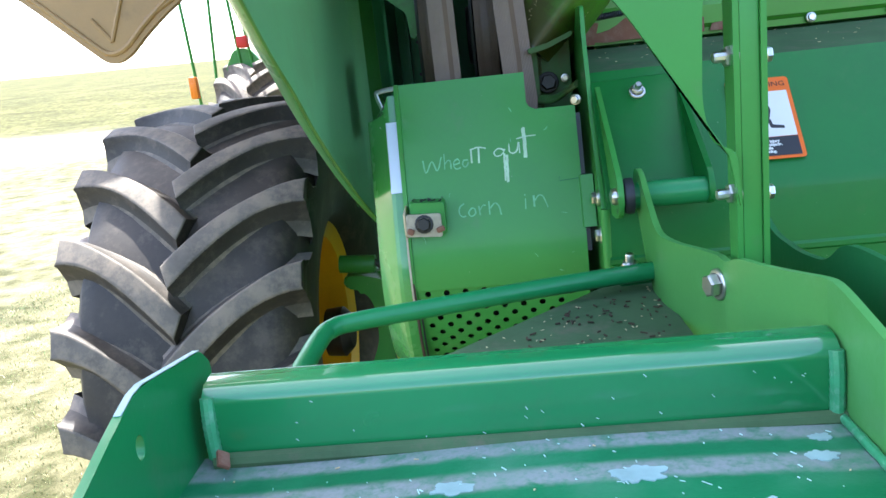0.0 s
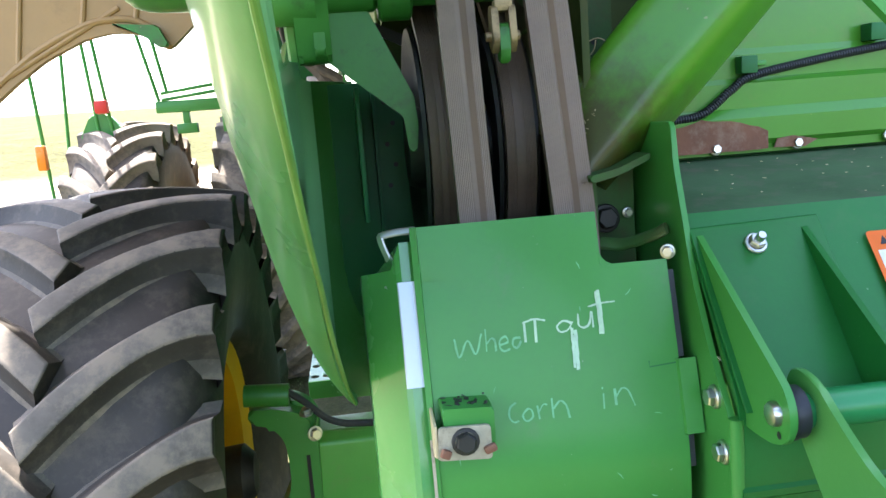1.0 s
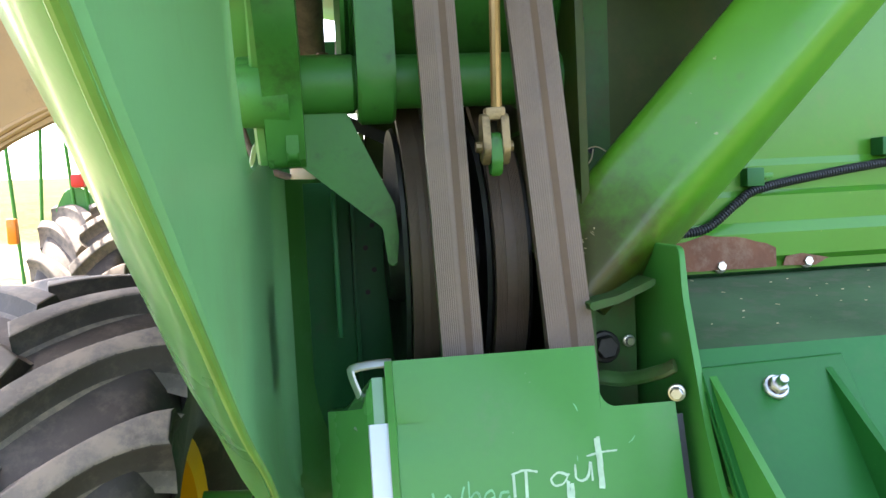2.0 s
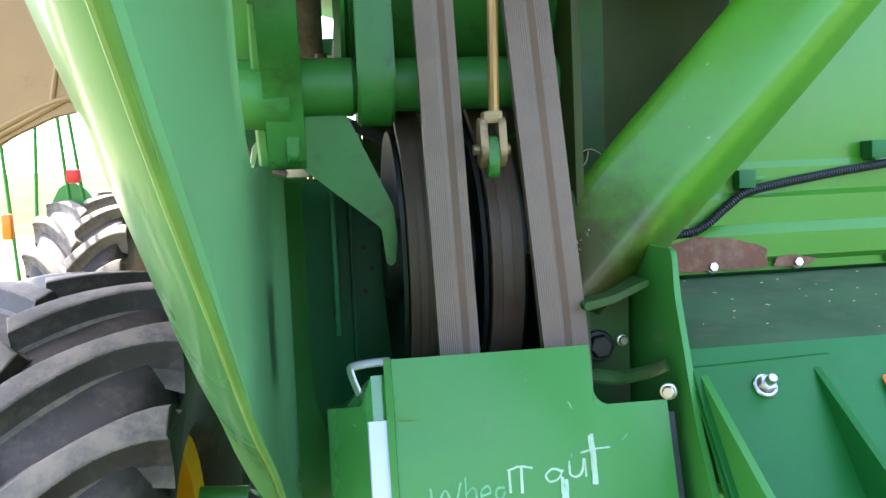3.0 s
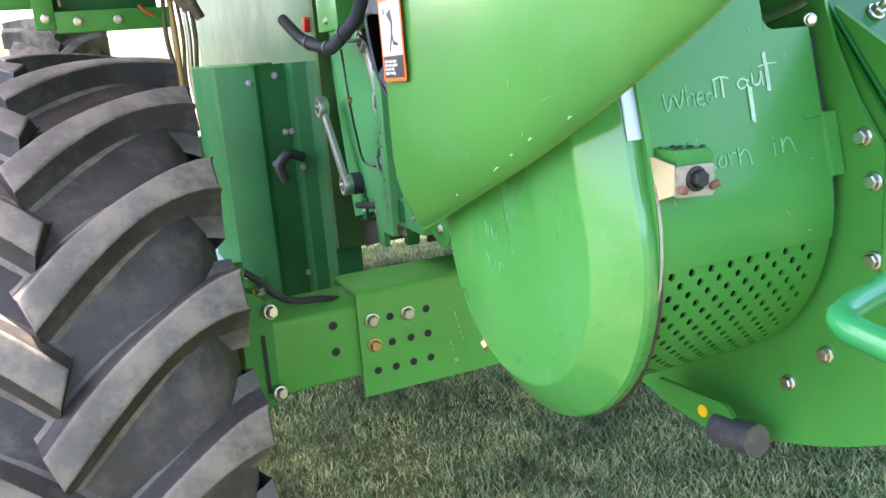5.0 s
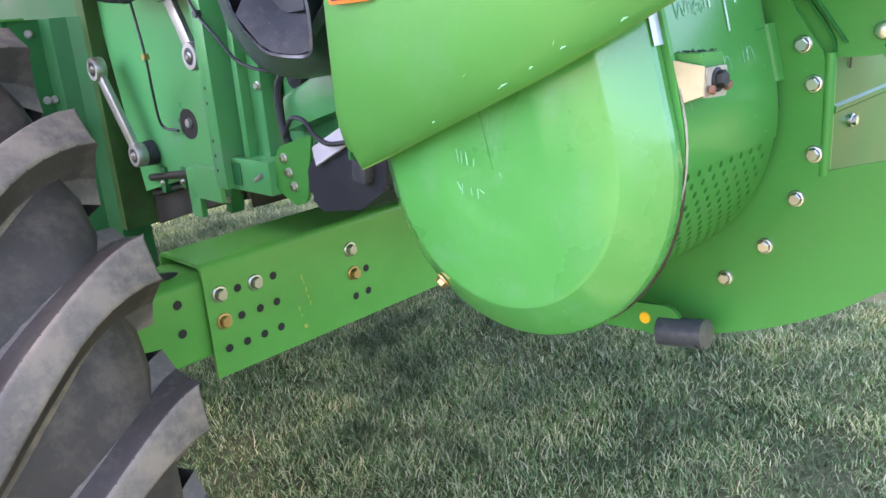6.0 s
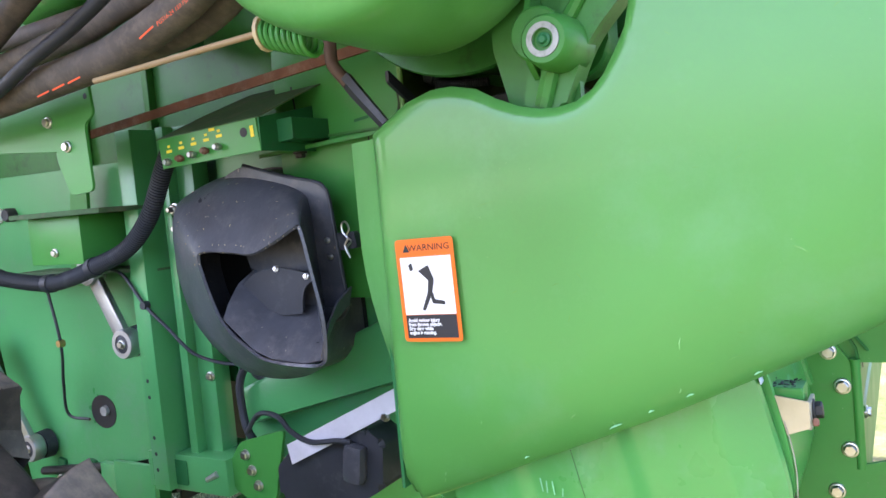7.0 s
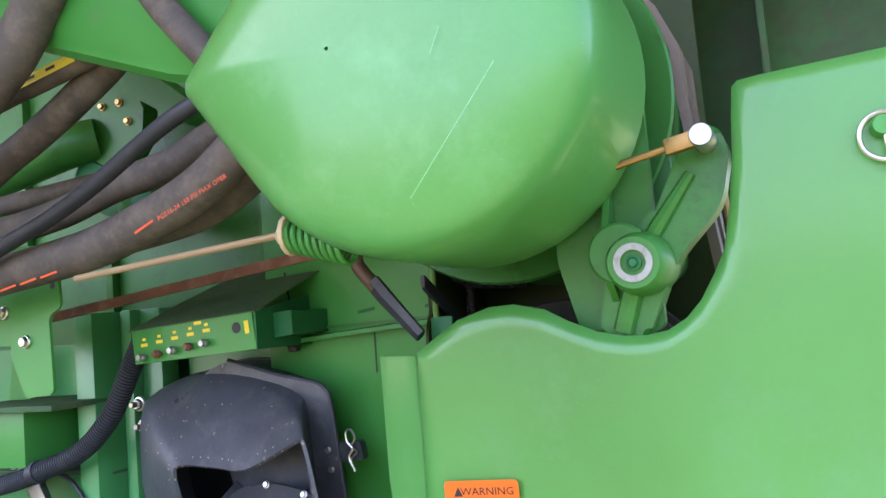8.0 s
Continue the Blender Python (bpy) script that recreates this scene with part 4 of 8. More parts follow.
WHEA = [(1.0, [(-0.019, 0.129), (-0.015, 0.150), (-0.004, 0.132), (0.004, 0.148), (0.012, 0.126)]), (0.9, [(0.017, 0.121), (0.0165, 0.146)]),
        (0.9, [(0.017, 0.138), (0.022, 0.1325), (0.026, 0.135), (0.0265, 0.147)]), (1.0, [(0.032, 0.141), (0.041, 0.138), (0.039, 0.132), (0.0325, 0.135), (0.0315, 0.1435), (0.036, 0.148), (0.043, 0.146)]),
        (1.0, [(0.056, 0.1345), (0.0485, 0.135), (0.0465, 0.1425), (0.0515, 0.1455), (0.0565, 0.1385)])]
T_STROKES = [(1.5, [(0.0612, 0.1187), (0.0609, 0.141)]), (1.2, [(0.060, 0.1192), (0.073, 0.116), (0.085, 0.1186)]), (1.7, [(0.0735, 0.116), (0.0731, 0.1423)])]
OUT = [(1.0, [(0.116, 0.1243), (0.107, 0.1209), (0.099, 0.1265), (0.1023, 0.133), (0.111, 0.1315), (0.1173, 0.1232)]), (2.8, [(0.1171, 0.131), (0.117, 0.154), (0.1157, 0.1755)]),
       (1.1, [(0.125, 0.115), (0.1247, 0.1278), (0.131, 0.131), (0.1374, 0.1265), (0.1403, 0.114)]), (1.1, [(0.1403, 0.114), (0.140, 0.132)]),
       (3.0, [(0.149, 0.0922), (0.1498, 0.1175), (0.1496, 0.1407)]), (1.2, [(0.1377, 0.108), (0.1526, 0.1055), (0.1686, 0.105)])]
CORN = [(0.9, [(0.0427, 0.2053), (0.0356, 0.211), (0.034, 0.2206), (0.039, 0.2268), (0.0443, 0.2255)]), (0.9, [(0.056, 0.213), (0.0494, 0.220), (0.0525, 0.227), (0.060, 0.2236), (0.060, 0.216), (0.056, 0.213)]),
        (0.9, [(0.0665, 0.212), (0.068, 0.227)]), (0.9, [(0.0677, 0.218), (0.073, 0.211), (0.0775, 0.2117)]), (1.0, [(0.084, 0.2056), (0.084, 0.2276)]), (1.0, [(0.0848, 0.2163), (0.0928, 0.2084), (0.0993, 0.2142), (0.1022, 0.2284)])]
IN = [(1.0, [(0.1428, 0.207), (0.142, 0.224)]), (0.8, [(0.142, 0.1995), (0.1425, 0.2015)]), (1.1, [(0.1566, 0.202), (0.157, 0.2207)]), (1.1, [(0.1576, 0.2106), (0.1645, 0.2025), (0.171, 0.2044), (0.175, 0.2138), (0.178, 0.223)])]
chalk_word(WHEA + CORN, chalk_faint, wrap_plate)
chalk_word(T_STROKES, chalk, wrap_plate)
chalk_word(OUT, chalk, wrap_plate)
chalk_word(IN, chalk_faint, wrap_plate)


def scratches(parent, makers, count, seed, name="scratch", material=None):
    """Short pale scuffs on a surface; makers give a place and two directions along it for u, v in 0..1."""
    rng, bm = random.Random(seed), bmesh.new()
    for _ in range(count):
        p, a, b, n = makers(rng.random(), rng.random())
        turn, size = rng.uniform(0, math.pi), rng.uniform(0.003, 0.010) * (2.5 if rng.random() < 0.08 else 1)
        d = (a * math.cos(turn) + b * math.sin(turn)) * size / 2
        mid = (a * math.sin(turn) - b * math.cos(turn)) * size * rng.uniform(-0.12, 0.12)
        wide = rng.uniform(0.0006, 0.0018)
        strip(bm, [p - d, p + mid, p + d], lambda f: wide * (0.35 + 0.65 * math.sin(math.pi * min(0.98, max(0.02, f)))), n, 0.0006)
    tagged(part(name, bm, material or chalk, parent, "pale scratches and chaff specks"), kind="stuff")


scratches(wrap_plate, lambda u, v: (drum_point(-0.045 + 0.275 * u, 0.01 + 0.33 * v, 0.2655), Vector((1, 0, 0)), Vector((0, LEAN_Y, LEAN_Z)), drum_normal(0.1)), 9, 3, material=chalk_faint)
bm = bmesh.new()
for k, (y, z, l, t) in enumerate([(1.612, 1.222, .020, 80), (1.604, 1.220, .018, 88), (1.594, 1.219, .020, 82), (1.580, 1.214, .012, 95), (1.612, 1.176, .014, 60), (1.606, 1.172, .016, 95), (1.588, 1.17, .012, 80), (1.575, 1.168, .016, 90), (1.567, 1.172, .010, 30), (1.53, 1.20, .008, 60)]):
    a = radians(t)
    strip(bm, [(-0.1172, y - l / 2 * math.cos(a), z - l / 2 * math.sin(a)), (-0.1172, y + l / 2 * math.cos(a), z + l / 2 * math.sin(a))], 0.0018, (-1, 0, 0), 0.0012)
tagged(part("scratched_mark", bm, chalk_faint, side_dish, "worn scratched chalk marks"), kind="stuff")

# ---- side plate beside the drum, with its row of bolts ----


def build_side_plate():
    sp = thing("chopper_side_plate", (0.245, 1.3, 0.83), "green steel side plate with a curved row of bolts", "machine panel")
    bm = bmesh.new()
    edge = [(1.352, 1.65), (1.345, 1.60), (1.300, 1.47), (1.262, 1.40), (1.215, 1.335), (1.208, 1.165), (1.11, 1.195), (0.98, 1.20), (0.96, 1.12), (1.06, 1.03), (1.127, 0.985), (1.177, 0.945), (1.27, 0.897), (1.379, 0.858), (1.493, 0.833), (1.64, 0.825), (1.80, 0.86), (1.90, 1.0), (1.90, 1.65)]
    slab(bm, rounded(edge, [0.01] * 4 + [0.01, 0.01, 0.02, 0.02, 0.03, 0.05, 0.05, 0.05, 0.05, 0.05, 0.05, 0.05, 0.08, 0.05, 0.01], 3), "x", 0.243, 0.250, 0.001)
    plate = part("plate", bm, paint, sp)
    for y, z in ((1.248, 1.352), (1.229, 1.296), (1.222, 1.192), (1.244, 1.121), (1.288, 1.037), (1.352, 0.970)):
        fasten(plate, BOLT, (0.242, y, z), (-1, 0, 0), 7 * y * 50, 1.1)
    part("rolled_edge", tube(bmesh.new(), [(0.247, 1.210, 1.340), (0.247, 1.208, 1.25), (0.247, 1.207, 1.160)], 0.0080, 12, 5), paint, plate, "rolled green edge of the plate")
    shift(sp, 0.013, 0.011, -0.008)
    # lug at the foot with a rubber roller
    ro = thing("guide_roller", (0.2, 1.42, 0.85), "black rubber roller on a green lug under the cover", "roller")
    bm = bmesh.new()
    slab(bm, rounded([(1.60, 0.90), (1.43, 0.915), (1.40, 0.885), (1.45, 0.855), (1.60, 0.865)], 0.012), "x", 0.192, 0.202, 0.001)
    part("arm", bm, paint, ro)
    bm = tube(bmesh.new(), [(0.197, 1.448, 0.866), (0.197, 1.366, 0.878)], 0.026, 22, smooth=False)
    bevel(bm, [e for e in bm.edges if len(e.link_faces) == 2 and e.calc_face_angle(0) > 1.2], 0.010, 4)
    part("roller", bm, duct_rubber, ro, "black rubber roller")
    part("yellow_mark", lathe(bmesh.new(), [(0, 0.1895), (0.010, 0.1895), (0.011, 0.1925)], (0, 1.478, 0.884), "x", 14), yellow_paint, ro, "yellow paint spot")


build_side_plate()

# ---- belts and pulleys ----


def ribbed_belt(bm, x0, x1, path, thick=0.013):
    """A banded belt along (y, z) places: ribs at both sides and a smooth strip in the middle."""
    n = 41
    rows = []
    pts = [Vector((0, y, z)) for y, z in path]
    for k, p in enumerate(pts):
        ahead = (pts[min(k + 1, len(pts) - 1)] - pts[max(k - 1, 0)]).normalized()
        out = Vector((0, ahead.z, -ahead.y))
        if out.y > 0:
            out = -out
        row = []
        for j in range(n):
            f = j / (n - 1)
            depth = 0.0 if 0.46 < f < 0.66 else (0.00035 if j % 2 else 0.0)
            row.append(p + Vector((x0 + (x1 - x0) * f, 0, 0)) + out * (thick / 2 - depth))
        row += [p + Vector((x1, 0, 0)) - out * thick / 2, p + Vector((x0, 0, 0)) - out * thick / 2]
        rows.append(row)
    sheet(bm, rows, wrap=True)
    return bm


def sheave(name, x0, x1, y, z, r, label, material, hub=0.06):
    t = thing(name, ((x0 + x1) / 2, y, z - r), label, "pulley", "belt pulleys")
    prof = [(hub, x0 + 0.01), (r * 0.8, x0 + 0.012), (r - 0.01, x0), (r, x0 - 0.002), (r + 0.003, x0 + 0.003), (r - 0.012, x0 + 0.008), (r - 0.016, x1 - 0.008), (r + 0.003, x1 - 0.003), (r, x1 + 0.002), (r - 0.01, x1), (r * 0.8, x1 - 0.012), (hub, x1 - 0.01)]
    part("rim", lathe(bmesh.new(), [(p, h) for p, h in prof], (0, y, z), "x", 64, closed=True), material, t)
    part("hub", lathe(bmesh.new(), [(0, x0 - 0.012), (hub * 0.9, x0 - 0.012), (hub, x0), (hub, x1), (0, x1)], (0, y, z), "x", 24), dark_steel, t)
    return t


def build_belts():
    sheave("lower_pulley", 0.0, 0.185, CY, CZ + 0.01, 0.16, "dark lower drive pulley inside the cover", dark_steel)
    sheave("idler_pulley", -0.018, 0.022, 1.655, 1.625, 0.172, "dark idler pulley with dusty belt", dark_steel)
    sheave("idler_pulley", 0.078, 0.128, 1.655, 1.625, 0.172, "dark idler pulley with dusty belt", dark_steel)
    big = sheave("upper_pulley", -0.075, 0.185, 1.705, 2.06, 0.232, "large green cast upper pulley with spokes, darkened for shade", paint_bay, 0.07)
    for k in range(5):
        a = radians(72 * k + 20)
        bm = tube(bmesh.new(), [(-0.045, 1.705 + 0.05 * math.cos(a), 2.06 + 0.05 * math.sin(a)), (-0.045, 1.705 + 0.2 * math.cos(a), 2.06 + 0.2 * math.sin(a))], lambda f: 0.034 - 0.012 * f, 10, smooth=False, squash=0.5)
        part("spoke", bm, paint, big)
    run = [(1.400 + 0.072 * k / 10, 1.36 + 0.70 * k / 10) for k in range(11)]
    back = [(1.705 - 0.24 * math.cos(radians(a)), 2.06 + 0.24 * math.sin(radians(a))) for a in range(15, 181, 15)]
    for x0, x1 in ((0.0095, 0.0540), (0.1265, 0.1785)):
        lean = -0.006 if x0 < 0.1 else -0.018
        bm = bmesh.new()
        ribbed_belt(bm, x0, x1, run + back)
        for v in bm.verts:
            if v.co.z > 1.5:
                v.co.x += lean * (v.co.z - 1.54) / 0.31
        me_label = "wide ribbed brown-grey drive belt running up from the cover"
        t = thing("drive_belt", ((x0 + x1) / 2, 1.42, 1.3), me_label, "belt", "drive belts")
        part("ribbed_band", bm, belt_rubber, t, sharp=25)
        bm = bmesh.new()
        pts = [(y - 0.0072, z) for y, z in run]
        rows = [[(x + (lean * (z - 1.54) / 0.31 if z > 1.5 else 0), y, z) for y, z in pts] for x in (x0 + 0.026, x0 + 0.034)]
        sheet(bm, rows)
        part("smooth_strip", bm, belt_core, t, "smooth lighter strip along the belt")
    for x0, x1 in ((-0.013, 0.017), (0.084, 0.122)):
        loop = [(1.655 - 0.180 * math.cos(radians(a)), 1.625 - 0.180 * math.sin(radians(a))) for a in range(-60, 46, 6)]
        tail = [(1.60, 1.30)]
        bm = ribbed_belt(bmesh.new(), x0, x1, [(1.72, 1.90)] + loop + tail)
        rb = thing("return_belt", ((x0 + x1) / 2, 1.60, 1.30), "dusty brown return run of a drive belt on its idler", "belt", "drive belts")
        part("ribbed_band", bm, shaded_belt, rb, sharp=25)
        part("back_strip", sheet(bmesh.new(), [[(x, 1.655 - 0.1882 * math.cos(radians(a)), 1.625 - 0.1882 * math.sin(radians(a))) for a in range(-54, 44, 6)] for x in (x0 + 0.012, x0 + 0.020)]), shaded_belt, rb, "smooth lighter strip")


build_belts()


def build_tensioner():
    """Pivot shaft across the machine with its bracket, casting and rod."""
    t = thing("belt_tensioner", (-0.2, 1.515, 1.75), "green cast tensioner arm on a pivot shaft", "tensioner")
    y, z = 1.515, 1.830
    # forked casting
    bm = bmesh.new()
    limb = [(1.572, 1.748), (1.568, 1.775), (1.556, 1.83), (1.545, 1.858), (1.525, 1.868), (1.50, 1.878), (1.455, 1.966), (1.438, 1.979), (1.418, 1.974), (1.408, 1.946), (1.422, 1.886), (1.470, 1.838), (1.488, 1.81), (1.508, 1.765), (1.515, 1.748)]
    slab(bm, rounded(limb, 0.02, 4), "x", -0.168, -0.125, 0.006)
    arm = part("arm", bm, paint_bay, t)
    bm = tube(bmesh.new(), [(-0.172, 1.505, 1.855), (-0.172, 1.452, 1.925)], lambda f: 0.010 - 0.004 * f, 8, smooth=False)
    tube(bm, [(-0.172, 1.525, 1.81), (-0.170, 1.544, 1.755)], lambda f: 0.012, 8, smooth=False)
    part("web", bm, paint_bay, arm)
    bm = lathe(bmesh.new(), [(0.013, -0.225), (0.028, -0.225), (0.031, -0.221), (0.036, -0.19), (0.038, -0.14), (0, -0.14)], (0, y, z), "x", 28)
    lathe(bm, [(0, -0.221), (0.015, -0.221), (0.015, -0.2)], (0, y, z), "x", 24)
    part("hub", bm, paint_bay, arm)
    bm = lathe(bmesh.new(), [(0.0140, -0.2275), (0.0212, -0.2275), (0.0212, -0.222), (0.0140, -0.222)], (0, y, z), "x", 28, closed=True)
    part("snap_ring", bm, dull_steel, arm, "bright worn steel ring")
    part("pin_end", lathe(bmesh.new(), [(0, -0.229), (0.004, -0.229), (0.006, -0.225), (0.009, -0.224), (0.009, -0.218)], (0, y, z), "x", 16), paint_dark, arm)
    # shaft and collars
    bm = lathe(bmesh.new(), [(0, -0.14), (0.032, -0.14), (0.032, 0.185), (0, 0.185)], (0, 1.54, 1.845), "x", 24)
    part("shaft", bm, paint_bay, t)
    for x0, x1, r in ((-0.2, -0.064, 0.035),):
        bm = lathe(bmesh.new(), [(0, x0), (r - 0.003, x0), (r, x0 + 0.003), (r, x1 - 0.003), (r - 0.003, x1), (0, x1)], (0, 1.535, 1.843), "x", 28)
        part("collar", bm, paint_bay, t)
    # bracket with a gusset
    bm = bmesh.new()
    slab(bm, rounded([(1.50, 2.06), (1.50, 1.757), (1.515, 1.75), (1.60, 1.76), (1.62, 1.84), (1.62, 2.06)], 0.006), "x", -0.146, -0.132, 0.002)
    part("bracket", bm, paint_bay, t)
    bm = bmesh.new()
    slab(bm, rounded([(-0.142, 1.757), (-0.134, 1.81), (-0.076, 1.812), (-0.024, 1.698), (-0.021, 1.66), (-0.025, 1.625), (-0.035, 1.625), (-0.040, 1.672)], 0.006), "y", 1.528, 1.538, 0.0015)
    part("gusset", bm, paint_bay, t)
    bm = bmesh.new()
    slab(bm, rounded([(-0.150, 1.945), (-0.19, 1.875), (-0.196, 1.812), (-0.146, 1.772)], 0.004), "y", 1.545, 1.553, 0.001)
    part("gusset", bm, paint_bay, t)
    bm = bmesh.new()
    slab(bm, [(1.485, 2.08), (1.485, 1.86)] + arc(1.535, 1.845, 0.050, 180, 360, 12) + [(1.585, 2.08)], "x", -0.062, -0.018, 0.004)
    part("inner_arm", bm, paint_bay, t, "green cast arm with oily chaff on its end")
    # rod with clevis, seen between the belts
    r = thing("tension_rod", (0.085, 1.43, 1.70), "golden plated rod with a forked clevis and pin", "rod")
    part("rod", tube(bmesh.new(), [(0.084, 1.432, 1.795), (0.0915, 1.443, 2.0)], 0.0062, 10, smooth=False), bronze_plate, r)
    bm = bmesh.new()
    for dx in (-0.0105, 0.0105):
        slab(bm, rounded([(1.42, 1.792), (1.44, 1.792), (1.446, 1.75), (1.43, 1.735), (1.414, 1.75)], 0.006), "x", 0.080 + dx - 0.0042, 0.080 + dx + 0.0042, 0.0012)
    obox(bm, pose(0.081, 1.43, 1.792), (0.022, 0.018, 0.014), 0.003)
    part("clevis", bm, grimy_brass, r, "grimy golden clevis")
    part("pin", tube(bmesh.new(), [(0.059, 1.43, 1.757), (0.100, 1.43, 1.757)], 0.006, 10, smooth=False), grimy_brass, r)
    bm = bmesh.new()
    slab(bm, rounded([(1.418, 1.772), (1.440, 1.772), (1.444, 1.735), (1.430, 1.722), (1.416, 1.735)], 0.008), "x", 0.074, 0.086, 0.002)
    part("eye", bm, paint_bay, r)
    # outer rod that meets the arm
    o = thing("adjuster_rod", (-0.165, 1.45, 1.95), "golden plated adjuster rod ending in a pinned block", "rod")
    part("rod", tube(bmesh.new(), [(-0.205, 1.468, 1.951), (-0.205, 1.545, 1.936)], 0.0045, 10, smooth=False), bronze_plate, o)
    bm = obox(bmesh.new(), pose(-0.205, 1.452, 1.954, -10), (0.018, 0.040, 0.018), 0.003)
    part("block", bm, bronze_plate, o)
    part("pin", lathe(bmesh.new(), [(0, -0.223), (0.0115, -0.223), (0.0125, -0.220), (0.0125, -0.15), (0, -0.15)], (0, 1.432, 1.957), "x", 18), cast_steel, o, "bright pin head")


build_tensioner()

# inner frame walls that close the drive bay
bm = bmesh.new()
box(bm, 0.185, 0.195, 1.46, 1.86, 1.45, 2.6, 0.001)
slab(bm, [(0.197, 1.56), (0.25, 1.63), (0.455, 1.87), (0.455, 2.44), (0.197, 2.44)], "y", 1.600, 1.606, 0.001)
solid("frame_plate", bm, oily, "grimy frame plate behind the belts, darkened for shade", "machine panel")
lp = thing("seamed_plate", (0.19, 2.08, 1.45), "green sheet-metal plate with seam, ledge and slots", "machine panel")
part("plate", box(bmesh.new(), 0.185, 0.195, 1.864, 2.3, 1.45, 2.6, 0.001), paint, lp)
part("ledge", sheet(bmesh.new(), [[(x, 2.33, 1.765 + dz), (x, 2.1, 1.779 + dz), (x, 1.92, 1.789 + dz)] for x, dz in ((0.186, 0.003), (0.150, 0.0), (0.149, -0.008))], 0.003), paint_chipped, lp, "narrow dusty ledge")
part("seam", slab(bmesh.new(), [(2.252, 1.90), (2.256, 1.90), (2.243, 1.79), (2.239, 1.79)], "x", 0.1838, 0.1846, 0), black_ink, lp)
part("lower_seam", slab(bmesh.new(), [(2.066, 1.778), (2.069, 1.778), (2.070, 1.70), (2.067, 1.70)], "x", 0.1838, 0.1846, 0), black_ink, lp)
for y in (2.081, 1.944):
    part("slot", slab(bmesh.new(), rounded([(y + 0.018, 1.808), (y + 0.018, 1.814), (y - 0.018, 1.819), (y - 0.018, 1.813)], 0.002), "x", 0.1836, 0.1846, 0), paint_dark, lp)
fasten(lp, STUD_BOLT, (0.165, 2.232, 1.780), (0, 0, 1), 10, 0.8, "nut")
fasten(lp, DARK_BOLT, (0.165, 2.230, 1.760), (0, 0, -1), 10, 0.8)
inner = thing("inner_shield", (0.0, 1.83, 1.2), "dark green inner shield plates of the drive bay", "machine panel")
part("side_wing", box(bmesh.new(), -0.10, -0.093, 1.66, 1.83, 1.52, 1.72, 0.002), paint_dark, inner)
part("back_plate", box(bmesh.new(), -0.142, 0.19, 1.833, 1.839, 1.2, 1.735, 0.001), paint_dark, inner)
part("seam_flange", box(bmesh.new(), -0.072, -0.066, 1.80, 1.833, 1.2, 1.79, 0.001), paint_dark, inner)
for k in range(7):
    fasten(inner, DISC, (-0.05 + 0.012 * (k % 2), 1.8325, 1.56 + 0.035 * k), (0, -1, 0), 0, 0.004, "hole")

# black strap, pale rod and an added dark sheet that closes the bright gap
bm = bmesh.new()
slab(bm, rounded([(-0.095, 1.850), (-0.095, 1.831), (0.06, 1.755), (0.06, 1.775)], 0.003), "y", 1.826, 1.832, 0.001)
solid("strap_bar", bm, black_plastic, "flat black strap bar behind the belt pulleys", "bar")
bm = tube(bmesh.new(), [(-0.050, 1.835, 1.93), (-0.046, 1.835, 1.737)], 0.0045, 10, smooth=False)
solid("thin_rod", bm, worn_edge, "thin pale green rod behind the belt pulleys", "rod")
guard = thing("gap_sheet", (0.06, 1.845, 1.735), "dark plate added to close the bright gap behind the belts", "machine panel")
bm = bmesh.new()
slab(bm, rounded([(-0.064, 1.737), (-0.058, 1.775), (-0.040, 1.80), (-0.044, 1.83), (-0.030, 1.85), (-0.036, 1.95), (-0.055, 2.10), (0.182, 2.10), (0.182, 1.737)], 0.012), "y", 1.843, 1.848, 0.001)
part("gap_plate", bm, oily, guard)
# narrow green upright with bolt holes between belt and tube
up = thing("frame_upright", (0.235, 1.595, 1.56), "narrow dark green upright with small bolt holes", "machine panel")
bm = bmesh.new()
slab(bm, [(0.1975, 1.565), (0.206, 1.565), (0.250, 1.62), (0.268, 1.75), (0.276, 2.44), (0.210, 2.44)], "y", 1.590, 1.597, 0.001)
part("upright", bm, shaded_grime, up)
for x, z in ((0.234, 1.926), (0.242, 1.756), (0.226, 1.84), (0.240, 2.05)):
    fasten(up, DISC, (x, 1.5895, z), (0, -1, 0), 0, 0.0045, "hole")
bm = bmesh.new()
for a, b, c in (((0.222, 1.584, 1.752), (0.244, 1.578, 1.760), (0.262, 1.570, 1.748)), ((0.240, 1.576, 1.757), (0.236, 1.572, 1.745), (0.229, 1.568, 1.737)), ((0.226, 1.580, 1.722), (0.235, 1.574, 1.716), (0.240, 1.57, 1.706))):
    tube(bm, [a, b, c], 0.0009, 5, 4)
tagged(part("caught_straw", bm, chaff_mat, up, "thin straw caught on the upright"), kind="stuff")

# Unseen sheet, added to keep skylight out of the belt drive.
bay_shade = thing("bay_shade_cover", (0.05, 1.4, 2.46), "unseen sheet added over the belt drive to block skylight", "machine panel")
part("shade_sheet", box(bmesh.new(), -0.165, 0.50, 0.78, 2.06, 2.46, 2.475, 0.002), shaded_grime, bay_shade)
# The hood panels' dark olive includes the shade they stand in.
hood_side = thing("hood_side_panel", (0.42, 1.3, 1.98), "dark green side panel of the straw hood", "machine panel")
part("side_sheet", box(bmesh.new(), 0.44, 0.452, 0.55, 1.66, 1.98, 2.9, 0.002), shaded_grime, hood_side)
part("front_sheet", box(bmesh.new(), 0.30, 0.438, 1.36, 1.372, 1.98, 2.9, 0.002), shaded_grime, hood_side)

# ---- diagonal support tube and rear corner ----


